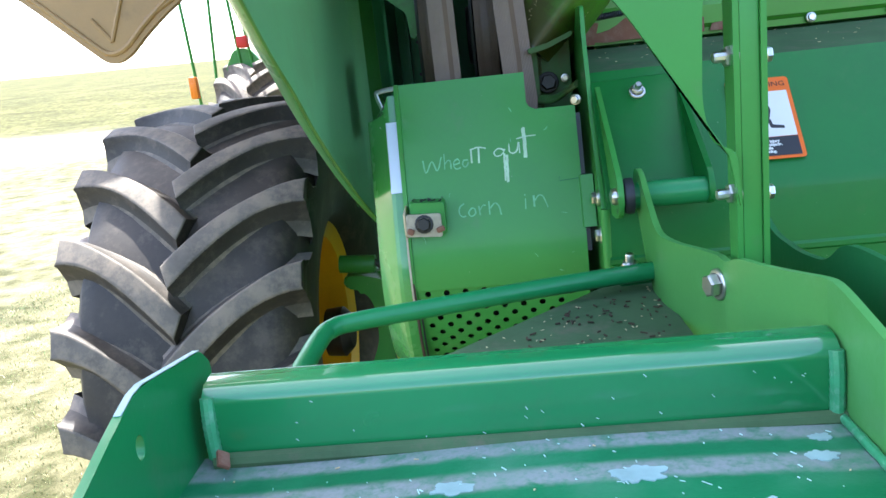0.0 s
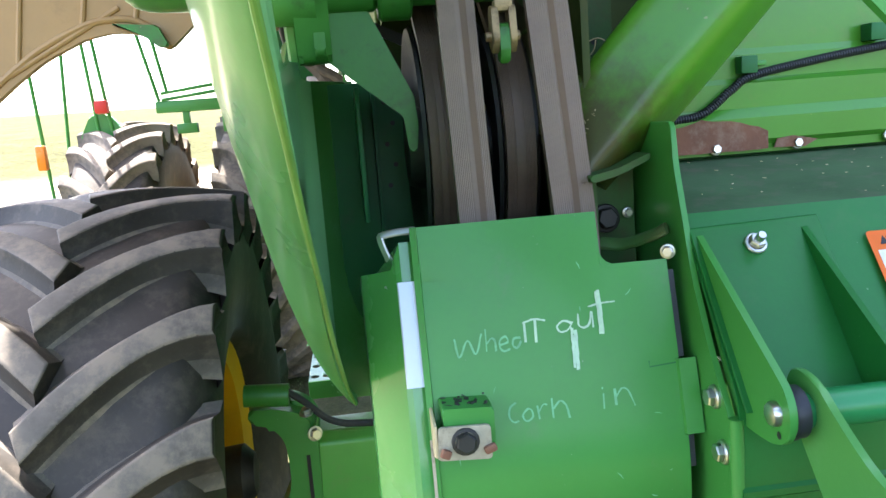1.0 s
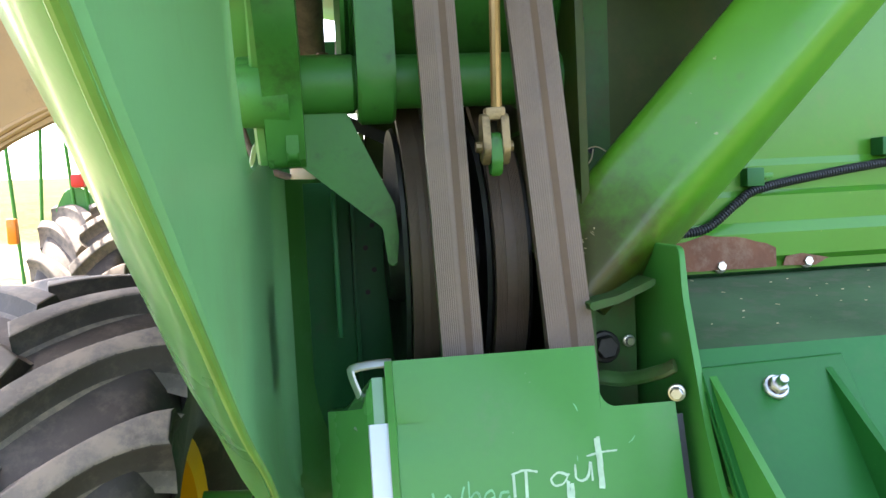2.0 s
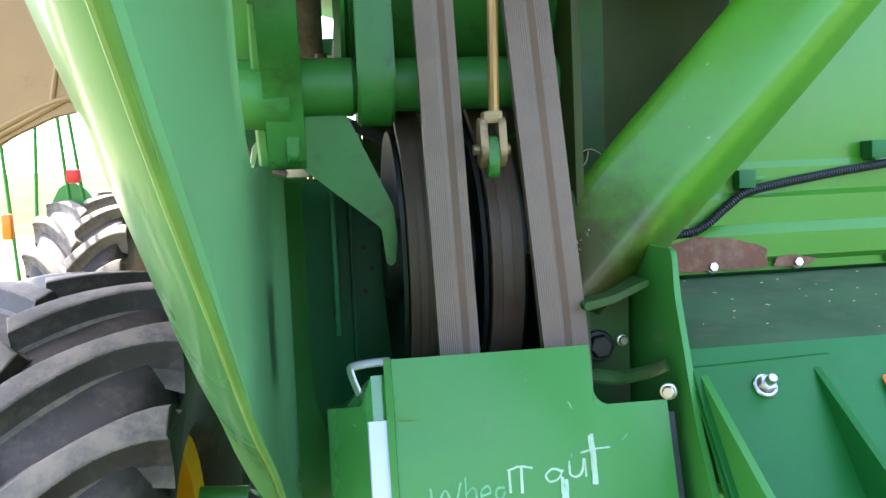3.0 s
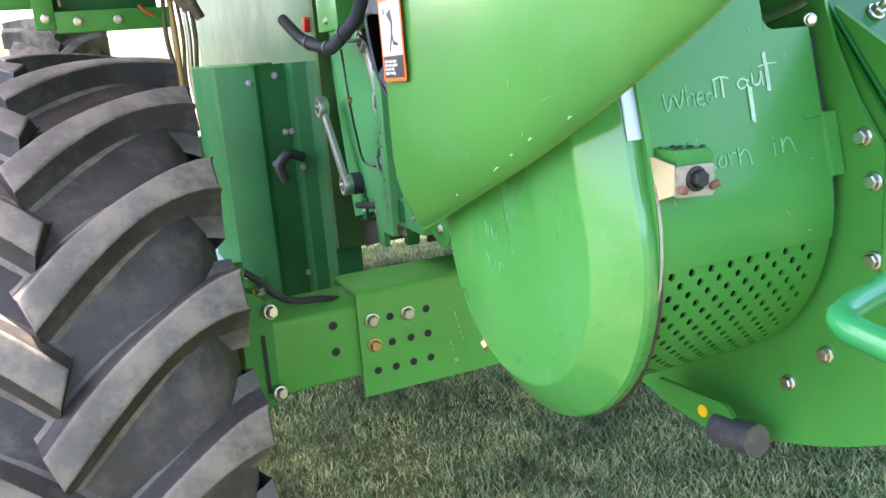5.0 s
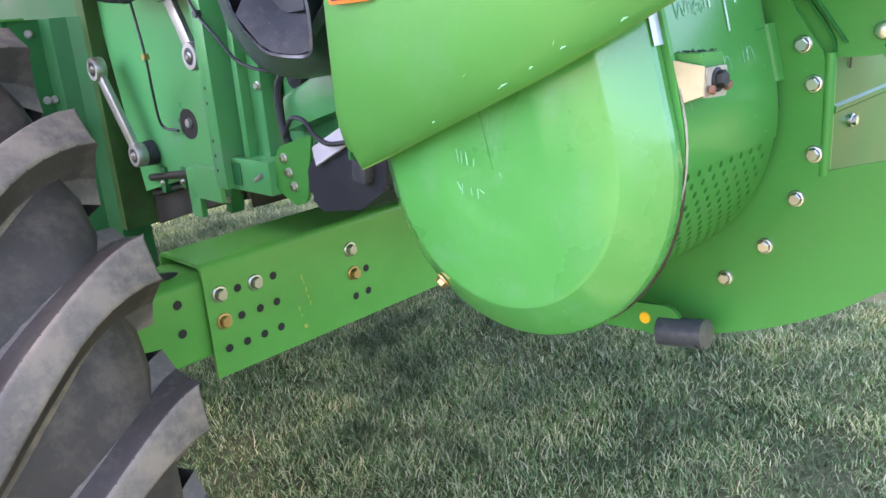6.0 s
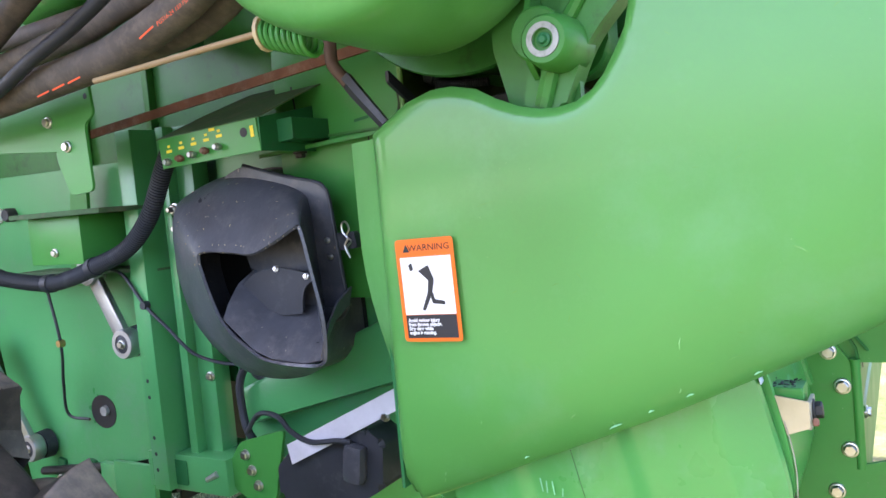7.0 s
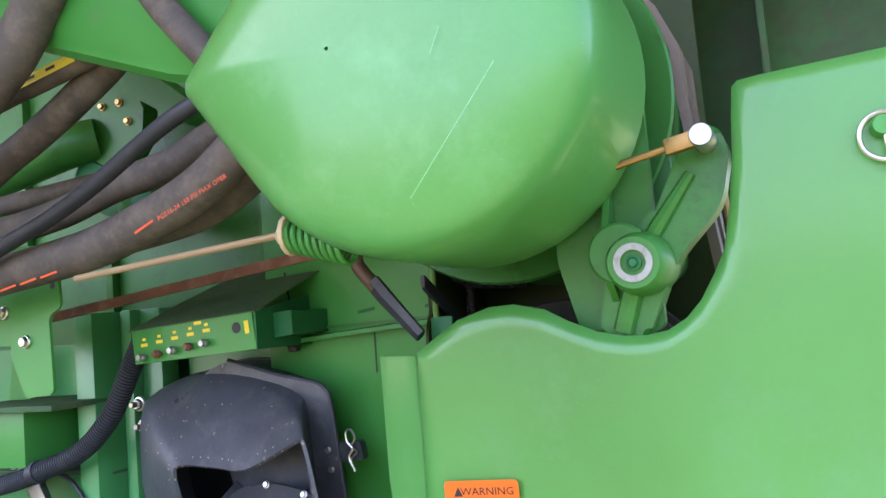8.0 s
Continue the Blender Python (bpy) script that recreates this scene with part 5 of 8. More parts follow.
def build_corner():
    t = thing("support_tube", (0.19, 1.39, 1.58), "thick round green support tube with a dusty base", "support")
    bm = tube(bmesh.new(), [(0.176, 1.505, 1.588), (0.192, 1.503, 1.605), (0.258, 1.485, 1.682), (0.395, 1.45, 1.838), (0.66, 1.40, 2.14)], lambda f: 0.060 * min(1.0, 0.78 + 7 * f), 40, 8, square=4.6, spin=20)
    part("tube", bm, foot_paint, t)
    rng, bm = random.Random(12), bmesh.new()
    for _ in range(260):
        f, a = rng.random() ** 1.3, radians(rng.uniform(170, 330))
        c = Vector((0.182, 1.504, 1.594)).lerp(Vector((0.30, 1.475, 1.73)), f)
        u, w = Vector((0.75, 0.0, -0.66)), Vector((0.0, 1.0, 0.0))
        out = u * math.cos(a) + w * math.sin(a)
        m = frame_on(c + out * 0.0595, out.orthogonal(), out.cross(out.orthogonal())) @ pose(0, 0, 0, 0, 0, rng.uniform(0, 180))
        obox(bm, m, (rng.uniform(0.002, 0.008), rng.uniform(0.0006, 0.0014), 0.0012), 0)
    tagged(part("caught_chaff", bm, chaff_mat, t, "straw chaff stuck to the tube's foot"), kind="stuff")
    bm = bmesh.new()
    for _ in range(26):
        f, a = rng.uniform(0.05, 0.9), radians(rng.uniform(150, 330))
        c = Vector((0.192, 1.503, 1.605)).lerp(Vector((0.66, 1.40, 2.14)), f)
        out = Vector((0.75, 0.0, -0.66)) * math.cos(a) + Vector((0.11, 0.98, 0.13)) * math.sin(a)
        m = frame_on(c + out * 0.0605, out.orthogonal(), out.cross(out.orthogonal())) @ pose(0, 0, 0, 0, 0, rng.uniform(0, 180))
        obox(bm, m, (rng.uniform(0.002, 0.007), rng.uniform(0.0015, 0.004), 0.004), 0)
    tagged(part("paint_chip", bm, rust, t, "small rusty chips in the paint"), kind="stuff")
    b = thing("corner_bracket", (0.215, 1.40, 1.48), "green bent corner bracket with dark bolts", "bracket")
    bm = bmesh.new()
    slab(bm, rounded([(0.170, 1.583), (0.205, 1.590), (0.246, 1.606), (0.246, 1.598), (0.205, 1.581), (0.172, 1.574)], 0.003), "y", 1.40, 1.45, 0.001)
    slab(bm, rounded([(0.172, 1.585), (0.186, 1.585), (0.188, 1.475), (0.176, 1.475)], 0.004), "y", 1.43, 1.445, 0.001)
    part("bent_plate", bm, shaded_grime, b)
    bm = bmesh.new()
    slab(bm, [(0.165, 1.60), (0.246, 1.60), (0.246, 1.44), (0.165, 1.44)], "y", 1.462, 1.47, 0.001)
    part("back_plate", bm, shaded_grime, b)
    fasten(b, DARK_BOLT, (0.204, 1.455, 1.523), (0, -1, 0.1), 8, 1.0)
    fasten(b, BOLT, (0.234, 1.455, 1.528), (0, -1, 0), 0, 0.6)
    bm = tube(bmesh.new(), [(0.185, 1.42, 1.497), (0.21, 1.40, 1.497), (0.232, 1.36, 1.512), (0.243, 1.35, 1.52)], 0.010, 10, squash=0.5)
    part("bent_strap", bm, shaded_grime, b)
    fasten(b, BOLT, (0.238, 1.336, 1.495), (-0.5, -1, 0), 0, 0.75)


build_corner()

# ---- tailboard ----
TB_X0, TB_X1 = 0.2615, 1.75


def build_tailboard():
    t = thing("tailboard", (1.0, 1.4, 1.2), "green folded steel tailboard with ledge, ridges and rust", "machine panel")

    def fold(name, profile, material, label=""):
        bm = bmesh.new()
        rows = [[(x, y, z) for y, z in profile] for x in (TB_X0, 0.5, 0.8, 1.2, TB_X1)]
        sheet(bm, rows, 0.004)
        return part(name, bm, material, t, label, 25)

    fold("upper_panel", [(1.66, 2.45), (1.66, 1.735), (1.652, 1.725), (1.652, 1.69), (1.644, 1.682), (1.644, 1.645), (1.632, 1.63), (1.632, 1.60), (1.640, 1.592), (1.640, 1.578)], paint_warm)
    fold("ledge", [(1.640, 1.572), (1.352, 1.532)], paint_dusty, "ledge covered in dull dust")
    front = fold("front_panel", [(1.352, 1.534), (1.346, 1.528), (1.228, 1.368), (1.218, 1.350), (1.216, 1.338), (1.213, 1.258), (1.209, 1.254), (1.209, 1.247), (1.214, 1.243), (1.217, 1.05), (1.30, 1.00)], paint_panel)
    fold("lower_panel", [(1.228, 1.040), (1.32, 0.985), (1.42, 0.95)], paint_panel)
    fasten(front, BOLT, (0.345, 1.2125, 1.222), (0, -1, 0), 15, 0.9)
    part("slot", slab(bmesh.new(), [(0.320, 1.304), (0.325, 1.304), (0.325, 1.324), (0.320, 1.324)], "y", 1.2122, 1.2135, 0), black_ink, front)
    # rust patch and bolts on the lip
    bm = bmesh.new()
    rng = random.Random(2)
    rim = [(0.30 + 0.22 * k / 14, 1.582 + 0.002 * rng.random()) for k in range(15)] + [(0.52 - 0.27 * k / 18, 1.600 + 0.030 * math.sin(math.pi * min(1, k / 12)) + 0.010 * rng.random()) for k in range(19)]
    slab(bm, rim, "y", 1.6265, 1.629, 0)
    slab(bm, [(0.25, 1.58), (0.31, 1.58), (0.32, 1.62), (0.25, 1.632)], "y", 1.627, 1.6295, 0)
    slab(bm, [(0.53, 1.584), (0.58, 1.582), (0.60, 1.592), (0.56, 1.60), (0.535, 1.597)], "y", 1.6265, 1.629, 0)
    part("rust_patch", bm, rust, t, "flaking brown rust patch")
    for x in (0.437, 0.568, 0.72, 0.87, 1.02):
        fasten(t, BOLT, (x, 1.630, 1.588), (0, -1, 0.1), 30 * x * 10, 0.8)
    return t


build_tailboard()


def build_conduit():
    c = thing("wire_conduit", (0.6, 1.64, 1.65), "black corrugated wire conduit clipped along the tailboard", "conduit")
    pts = [(0.26, 1.60, 1.632), (0.31, 1.625, 1.631), (0.37, 1.63, 1.635), (0.419, 1.63, 1.643), (0.465, 1.632, 1.675), (0.501, 1.635, 1.694), (0.611, 1.64, 1.712), (0.72, 1.64, 1.726), (0.9, 1.645, 1.75), (1.2, 1.645, 1.79), (1.6, 1.645, 1.81)]
    part("corrugated_sleeve", corrugated(bmesh.new(), pts, 0.0068, 0.0042, 0.0016, 10), black_plastic, c, sharp=25)
    for x, z in ((0.492, 1.702), (0.70, 1.738)):
        bm = bmesh.new()
        box(bm, x - 0.012, x + 0.014, 1.628, 1.655, z - 0.004, z + 0.022, 0.002)
        part("clip", bm, paint_dark, c)
        bm = bmesh.new()
        box(bm, x + 0.010, x + 0.030, 1.632, 1.650, z + 0.006, z + 0.014, 0.002)
        part("clip_tongue", bm, paint, c)


build_conduit()


def build_decal(m, w, h, name="warning_decal"):
    """Orange-bordered safety label, m: its middle, x to the right and y up."""
    d = thing(name, m.translation[:], "orange, white and black printed warning label, scratched", "label")

    def layer(part_name, x0, x1, y0, y1, off, material, r=0.004):
        bm = bmesh.new()
        slab(bm, rounded([(x0, y0), (x1, y0), (x1, y1), (x0, y1)], r), "z", off, off + 0.0003, 0)
        bm.transform(m)
        return part(part_name, bm, material, d)

    layer("border", -w / 2, w / 2, -h / 2, h / 2, 0.0008, orange_film, 0.006)
    layer("picture_field", -w / 2 * 0.87, w / 2 * 0.87, -h * 0.235, h * 0.325, 0.0012, white_film, 0.001)
    layer("text_field", -w / 2 * 0.87, w / 2 * 0.87, -h * 0.465, -h * 0.24, 0.0012, black_ink, 0.001)
    at = lambda x, y, off=0.0017: m @ Matrix.Translation((x, y, off))  # noqa: E731
    lettering("WARNING", h * 0.062, black_ink, d, at(w * 0.08, h * 0.41), squeeze=1.12)
    bm = bmesh.new()
    slab(bm, [(-w * 0.37, h * 0.375), (-w * 0.25, h * 0.375), (-w * 0.31, h * 0.45)], "z", 0.0014, 0.0017, 0)
    bm.transform(m)
    part("alert_triangle", bm, black_ink, d)
    lettering("Avoid serious injury\nfrom thrown objects.\nStay clear while\nengine is running.", h * 0.034, white_film, d, at(-w * 0.40, -h * 0.352), align="LEFT", squeeze=0.92, heavy=0.0004)
    # plain slanted shapes in place of the pictogram
    for name2, pts in (("picture_bar", [(-0.14, 0.19), (0.04, 0.24), (0.12, 0.10), (0.04, 0.08)]), ("picture_bar", [(0.02, 0.10), (0.12, 0.10), (0.06, -0.04), (-0.08, -0.20), (-0.13, -0.19), (-0.01, -0.02)]), ("picture_bar", [(0.08, -0.02), (0.10, -0.09), (0.27, -0.11), (0.27, -0.145), (0.06, -0.13), (0.02, -0.03)]), ("picture_block", [(-0.30, 0.25), (-0.24, 0.27), (-0.22, 0.20), (-0.28, 0.19)])):
        bm = bmesh.new()
        slab(bm, rounded([(x * w, y * h) for x, y in pts], 0.002), "z", 0.0014, 0.0017, 0)
        bm.transform(m)
        part(name2, bm, black_ink, d)
    return d


build_decal(frame_on((0.5165, 1.2785, 1.4375), (1, 0.0, -0.01), (0.0, 0.606, 0.795)) @ Matrix.Translation((0, 0, 0.004)), 0.096, 0.146)


def build_hinges():
    """Gussets on the tailboard, pivot tube, and the tray's arms."""
    h = thing("tray_hinge", (0.33, 1.25, 1.34), "green welded hinge gussets with pivot tube and nut", "hinge")
    tri = rounded([(1.342, 1.506), (1.330, 1.514), (1.140, 1.389), (1.129, 1.366), (1.134, 1.338), (1.160, 1.327), (1.190, 1.325), (1.238, 1.325)], [0.002, 0.004, 0.03, 0.02, 0.02, 0.02, 0.02, 0.004], 5)
    small = rounded([(1.338, 1.508), (1.330, 1.514), (1.160, 1.400), (1.136, 1.384), (1.132, 1.352), (1.150, 1.338), (1.185, 1.346), (1.222, 1.360)], [0.002, 0.004, 0.02, 0.02, 0.02, 0.02, 0.03, 0.004], 5)
    # The far gusset and backing plate take the shade-darkened green.
    for x, shape in ((0.2685, tri), (0.395, small)):
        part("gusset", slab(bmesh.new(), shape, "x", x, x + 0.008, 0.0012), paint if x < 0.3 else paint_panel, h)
    bm = bmesh.new()
    slab(bm, [(0.262, 1.519), (0.42, 1.522), (0.42, 1.345), (0.262, 1.345)], "y", 1.334, 1.339, 0.001)
    for v in bm.verts:
        v.co.y -= (1.522 - v.co.z) * 0.757
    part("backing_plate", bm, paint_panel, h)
    part("pivot_tube", tube(bmesh.new(), [(0.290, 1.158, 1.360), (0.395, 1.158, 1.360)], 0.019, 20, smooth=False), paint_deep, h)
    part("bush", lathe(bmesh.new(), [(0, 0.279), (0.024, 0.279), (0.026, 0.283), (0.026, 0.292), (0, 0.292)], (0, 1.158, 1.360), "x", 24), black_plastic, h, "black plastic bush")
    part("pivot_pin", lathe(bmesh.new(), [(0, 0.2595), (0.006, 0.2598), (0.0105, 0.2615), (0.0125, 0.2645), (0.0128, 0.269), (0, 0.269)], (0, 1.156, 1.361), "x", 24), zinc, h, "round bright pin head")
    fasten(h, DISC, (0.268, 1.150, 1.341), (-1, 0, 0), 0, 0.004, "hole")
    fasten(h, STUD_BOLT, (0.333, 1.3135, 1.4985), (0, -0.79, 0.61), 12, 0.85, "nut")


build_hinges()

# ---- discharge tray in the foreground ----


def floor_z(x, y):
    return 1.232 - 0.035 * (0.69 - y) + 0.004 * math.sin(9 * x)


def build_tray():
    t = thing("discharge_tray", (0.1, 0.6, 1.2), "green steel discharge tray with dusty floor and folded rim", "tray")
    # floor towards the camera
    bm = bmesh.new()
    rows = [[(x, y, 1.232 - 0.035 * (0.69 - y) + 0.004 * math.sin(9 * x)) for x in np.linspace(-0.205, 0.43, 14)] for y in np.linspace(0.69, -0.30, 12)]
    sheet(bm, rows, 0.004)
    part("floor", bm, tray_mat, t, "worn green tray floor with dust bands")
    # cross bar
    bm = bmesh.new()
    slab(bm, rounded([(0.678, 1.228), (0.676, 1.292), (0.688, 1.303), (0.712, 1.306), (0.716, 1.300), (0.716, 1.228)], [0.0, 0.006, 0.006, 0.004, 0.004, 0.0]), "x", -0.185, 0.385, 0.0)
    part("cross_bar", bm, paint_bar, t, "folded green cross bar")
    bm = bmesh.new()
    tube(bm, [(-0.18, 0.674, 1.232), (0.39, 0.674, 1.232)], 0.008, 8, smooth=False)
    part("weld_bead", bm, paint_dusty, t)
    for x in (-0.180, 0.381):
        part("corner_weld", tube(bmesh.new(), [(x, 0.676, 1.236), (x, 0.675, 1.27), (x, 0.678, 1.294)], lambda f: 0.0068 + 0.0004 * math.sin(f * 60), 10, 9), weld_paint, t, "paler weld fillet")
    part("floor_weld", tube(bmesh.new(), [(0.384, 0.672, 1.234), (0.384, 0.58, 1.231), (0.384, 0.46, 1.227)], lambda f: 0.0042 + 0.0004 * math.sin(f * 60), 10, 9), weld_paint, t, "paler weld fillet")
    # left cheek: straight cut edges, an oval hole, sky glint painted on the rim
    bm = bmesh.new()
    cheek = [(0.722, 1.325), (0.598, 1.341), (0.579, 1.339), (0.537, 1.325), (0.487, 1.305), (0.20, 1.21), (-0.3, 1.18), (-0.3, 1.13), (0.736, 1.18), (0.742, 1.307)]
    rim = rounded(cheek, [0.006, 0.010, 0.010, 0.02, 0.03, 0.05, 0, 0, 0, 0.008], 4)
    hole = [(0.576 + 0.0075 * math.cos(a), 1.2975 + 0.0105 * math.sin(a)) for a in (2 * math.pi * k / 20 for k in range(20))]
    for x in (-0.205, -0.197):
        loops = [[bm.verts.new((x, y, z)) for y, z in ring] for ring in (rim, hole)]
        edges = [bm.edges.new((ring[k], ring[(k + 1) % len(ring)])) for ring in loops for k in range(len(ring))]
        bmesh.ops.triangle_fill(bm, edges=edges, use_beauty=True, use_dissolve=False)
    side = len(bm.verts) // 2
    bm.verts.ensure_lookup_table()
    for first, count in ((0, len(rim)), (len(rim), len(hole))):
        for k in range(count):
            a, b = first + k, first + (k + 1) % count
            bm.faces.new((bm.verts[a], bm.verts[b], bm.verts[b + side], bm.verts[a + side]))
    part("left_cheek", bm, paint_deep, t)
    bm = bmesh.new()
    sheet(bm, [[(x, y, z + 0.0006) for y, z in ((0.722, 1.3255), (0.660, 1.3335), (0.600, 1.3415), (0.582, 1.340), (0.558, 1.3325))] for x in (-0.2042, -0.1978)], 0.0006)
    part("lit_rim", bm, cast_pale, t, "pale top edge, sky glint in its colour")
    # right cheek, with the concave arm that reaches the pivot
    bm = bmesh.new()
    arm = [(1.195, 1.362), (1.190, 1.395), (1.150, 1.398), (1.10, 1.362)] + [(1.04, 1.330), (0.97, 1.3305), (0.90, 1.337), (0.845, 1.342)] + [(0.826, 1.340), (0.808, 1.348), (0.76, 1.345), (0.707, 1.348), (0.683, 1.345), (0.604, 1.327), (0.45, 1.285), (0.2, 1.235), (-0.3, 1.18), (-0.3, 1.15), (0.6, 1.18), (0.85, 1.20), (1.00, 1.215), (1.10, 1.250), (1.16, 1.32)]
    slab(bm, rounded(arm, [0.03] * 7 + [0.02, 0.004, 0.006, 0.02, 0.012, 0.012] + [0.03] * (len(arm) - 13), 4), "x", 0.300, 0.308, 0.0012)
    for k in range(19):
        bmesh.ops.bisect_plane(bm, geom=bm.verts[:] + bm.edges[:] + bm.faces[:], plane_co=(0, 0.69 + 0.02 * k, 0), plane_no=(0, 1, 0))
    for v in bm.verts:
        v.co.x += 0.028 * smooth01((1.04 - v.co.y) / 0.20) + 0.060 * smooth01((0.84 - v.co.y) / 0.14)
    rc = part("right_cheek", bm, paint_plastic, t)
    fasten(rc, BIG_BOLT, (0.326, 0.842, 1.312), (-1, -0.25, 0), 20, 0.8)
    # deck between bar and machine
    bm = bmesh.new()
    slab(bm, [(-0.02, 0.71), (0.31, 0.71), (0.31, 1.13), (0.262, 1.13), (0.225, 1.10), (-0.01, 0.85)], "z", 1.236, 1.241, 0.001)
    part("deck", bm, paint_dusty, t, "dust-covered green deck plate")
    # strap plates with cut-out
    bm = bmesh.new()
    slab(bm, rounded([(0.862, 1.25), (0.836, 1.25), (0.835, 1.65), (0.85, 1.80), (0.88, 1.80), (0.87, 1.62)], 0.006), "x", 0.346, 0.352, 0.001)
    strap = part("strap", bm, paint, t)
    part("strap", slab(bmesh.new(), rounded([(0.864, 1.25), (0.834, 1.25), (0.832, 1.65), (0.85, 1.80), (0.88, 1.80), (0.872, 1.62)], 0.006), "x", 0.372, 0.378, 0.001), paint, t)
    part("strap_face", box(bmesh.new(), 0.3525, 0.3715, 0.836, 0.842, 1.25, 1.80, 0.001), paint, t)
    bm = bmesh.new()
    web = [(0.348, 1.395), (0.345, 1.455), (0.322, 1.462), (0.312, 1.50), (0.315, 1.60), (0.33, 1.72), (0.10, 1.80), (0.12, 1.72), (0.233, 1.612), (0.338, 1.45)]
    slab(bm, rounded(web, [0.004, 0.01, 0.03, 0.03, 0.03, 0.0, 0.0, 0.02, 0.03, 0.0], 4), "y", 0.826, 0.832, 0.001)
    wb = part("web_plate", bm, paint, t)
    fasten(wb, DISC, (0.222, 0.8255, 1.640), (0, -1, 0), 0, 0.0042, "hole")
    for z in (1.547, 1.407):
        fasten(strap, STUD_BOLT, (0.352, 0.851, z), (-1, -0.1, 0), 10, 0.95, "nut")
        fasten(strap, BOLT, (0.380, 0.853, z - 0.002), (1, 0, 0), 10, 0.9)
    fasten(t, STUD_BOLT, (0.273, 1.095, 1.268), (0, -0.2, 1), 10, 1.0, "nut")
    # bent handle bar
    hb = thing("handle_bar", (0.1, 0.98, 1.25), "bent round green handle bar over the tray deck", "handle")
    part("bar", tube(bmesh.new(), [(0.308, 1.074, 1.270), (0.16, 1.046, 1.267), (-0.02, 1.005, 1.262), (-0.098, 0.985, 1.260), (-0.124, 0.967, 1.259), (-0.134, 0.92, 1.256), (-0.138, 0.72, 1.242)], 0.0125, 16, 8), paint_deep, hb)
    part("end_tab", obox(bmesh.new(), pose(0.280, 1.088, 1.258, 0, 0, 10), (0.05, 0.012, 0.02), 0.004), paint_dark, hb)
    # second arm further along the tailboard
    bm = bmesh.new()
    slab(bm, rounded([(1.17, 1.395), (1.10, 1.335), (1.05, 1.312), (0.96, 1.308), (0.88, 1.316), (0.84, 1.345), (0.80, 1.350), (0.72, 1.350), (0.60, 1.325), (0.60, 1.22), (1.0, 1.20), (1.16, 1.30)], 0.025), "x", 0.452, 0.460, 0.001)
    part("far_arm", bm, paint_dark, t)
    return t


tray = build_tray()


def build_chaff():
    rng = random.Random(8)
    bm = bmesh.new()
    spots = [(-0.19, 0.38, 0.15, 0.67, 1.228, 30), (-0.01, 0.30, 0.73, 1.10, 1.2425, 90), (0.26, 1.2, 1.36, 1.62, 1.55, 60)]
    for x0, x1, y0, y1, z, n in spots:
        for _ in range(n):
            x, y, a, l = rng.uniform(x0, x1), rng.uniform(y0, y1), rng.uniform(0, math.pi), rng.uniform(0.0015, 0.005)
            if 0.85 < y < 1.3 and x < 0.02 + (y - 0.85) * 0.95:
                continue
            zz = z + ((y - 1.36) * 0.139 - 0.012 if y > 1.3 else 0.0) + (-0.035 * (0.69 - y) + 0.004 * math.sin(9 * x) + 0.004 if y < 0.68 else 0.0)
            obox(bm, Matrix.Translation((x, y, zz + 0.001)) @ pose(0, 0, 0, rng.uniform(-10, 10), rng.uniform(-10, 10), math.degrees(a)), (l, rng.uniform(0.0006, 0.0014), 0.0008), 0)
    solid("chaff", bm, chaff_mat, "scattered straw chaff lying on the tray and ledges", "chaff", kind="stuff")
    bm = bmesh.new()
    for x, y, r in ((0.045, 0.60, 0.012), (0.195, 0.60, 0.015), (0.275, 0.545, 0.014), (0.13, 0.54, 0.008), (0.345, 0.615, 0.009), (0.09, 0.50, 0.006), (0.25, 0.48, 0.008), (0.33, 0.52, 0.006), (0.355, 0.645, 0.007), (0.20, 0.515, 0.004)):
        pts = [(x + r * (1 + 0.55 * noise.noise((3 * math.cos(a), 3 * math.sin(a), x * 40))) * math.cos(a) * 1.4, y + r * (1 + 0.55 * noise.noise((3 * math.cos(a), 3 * math.sin(a), x * 40))) * math.sin(a) * 0.85) for a in (2 * math.pi * k / 34 for k in range(34))]
        slab(bm, pts, "z", floor_z(x, y) - 0.001, floor_z(x, y) + 0.0007, 0)
    tagged(part("pale_spot", bm, cast_pale, tray, "pale patches on the tray floor"), kind="stuff")


build_chaff()


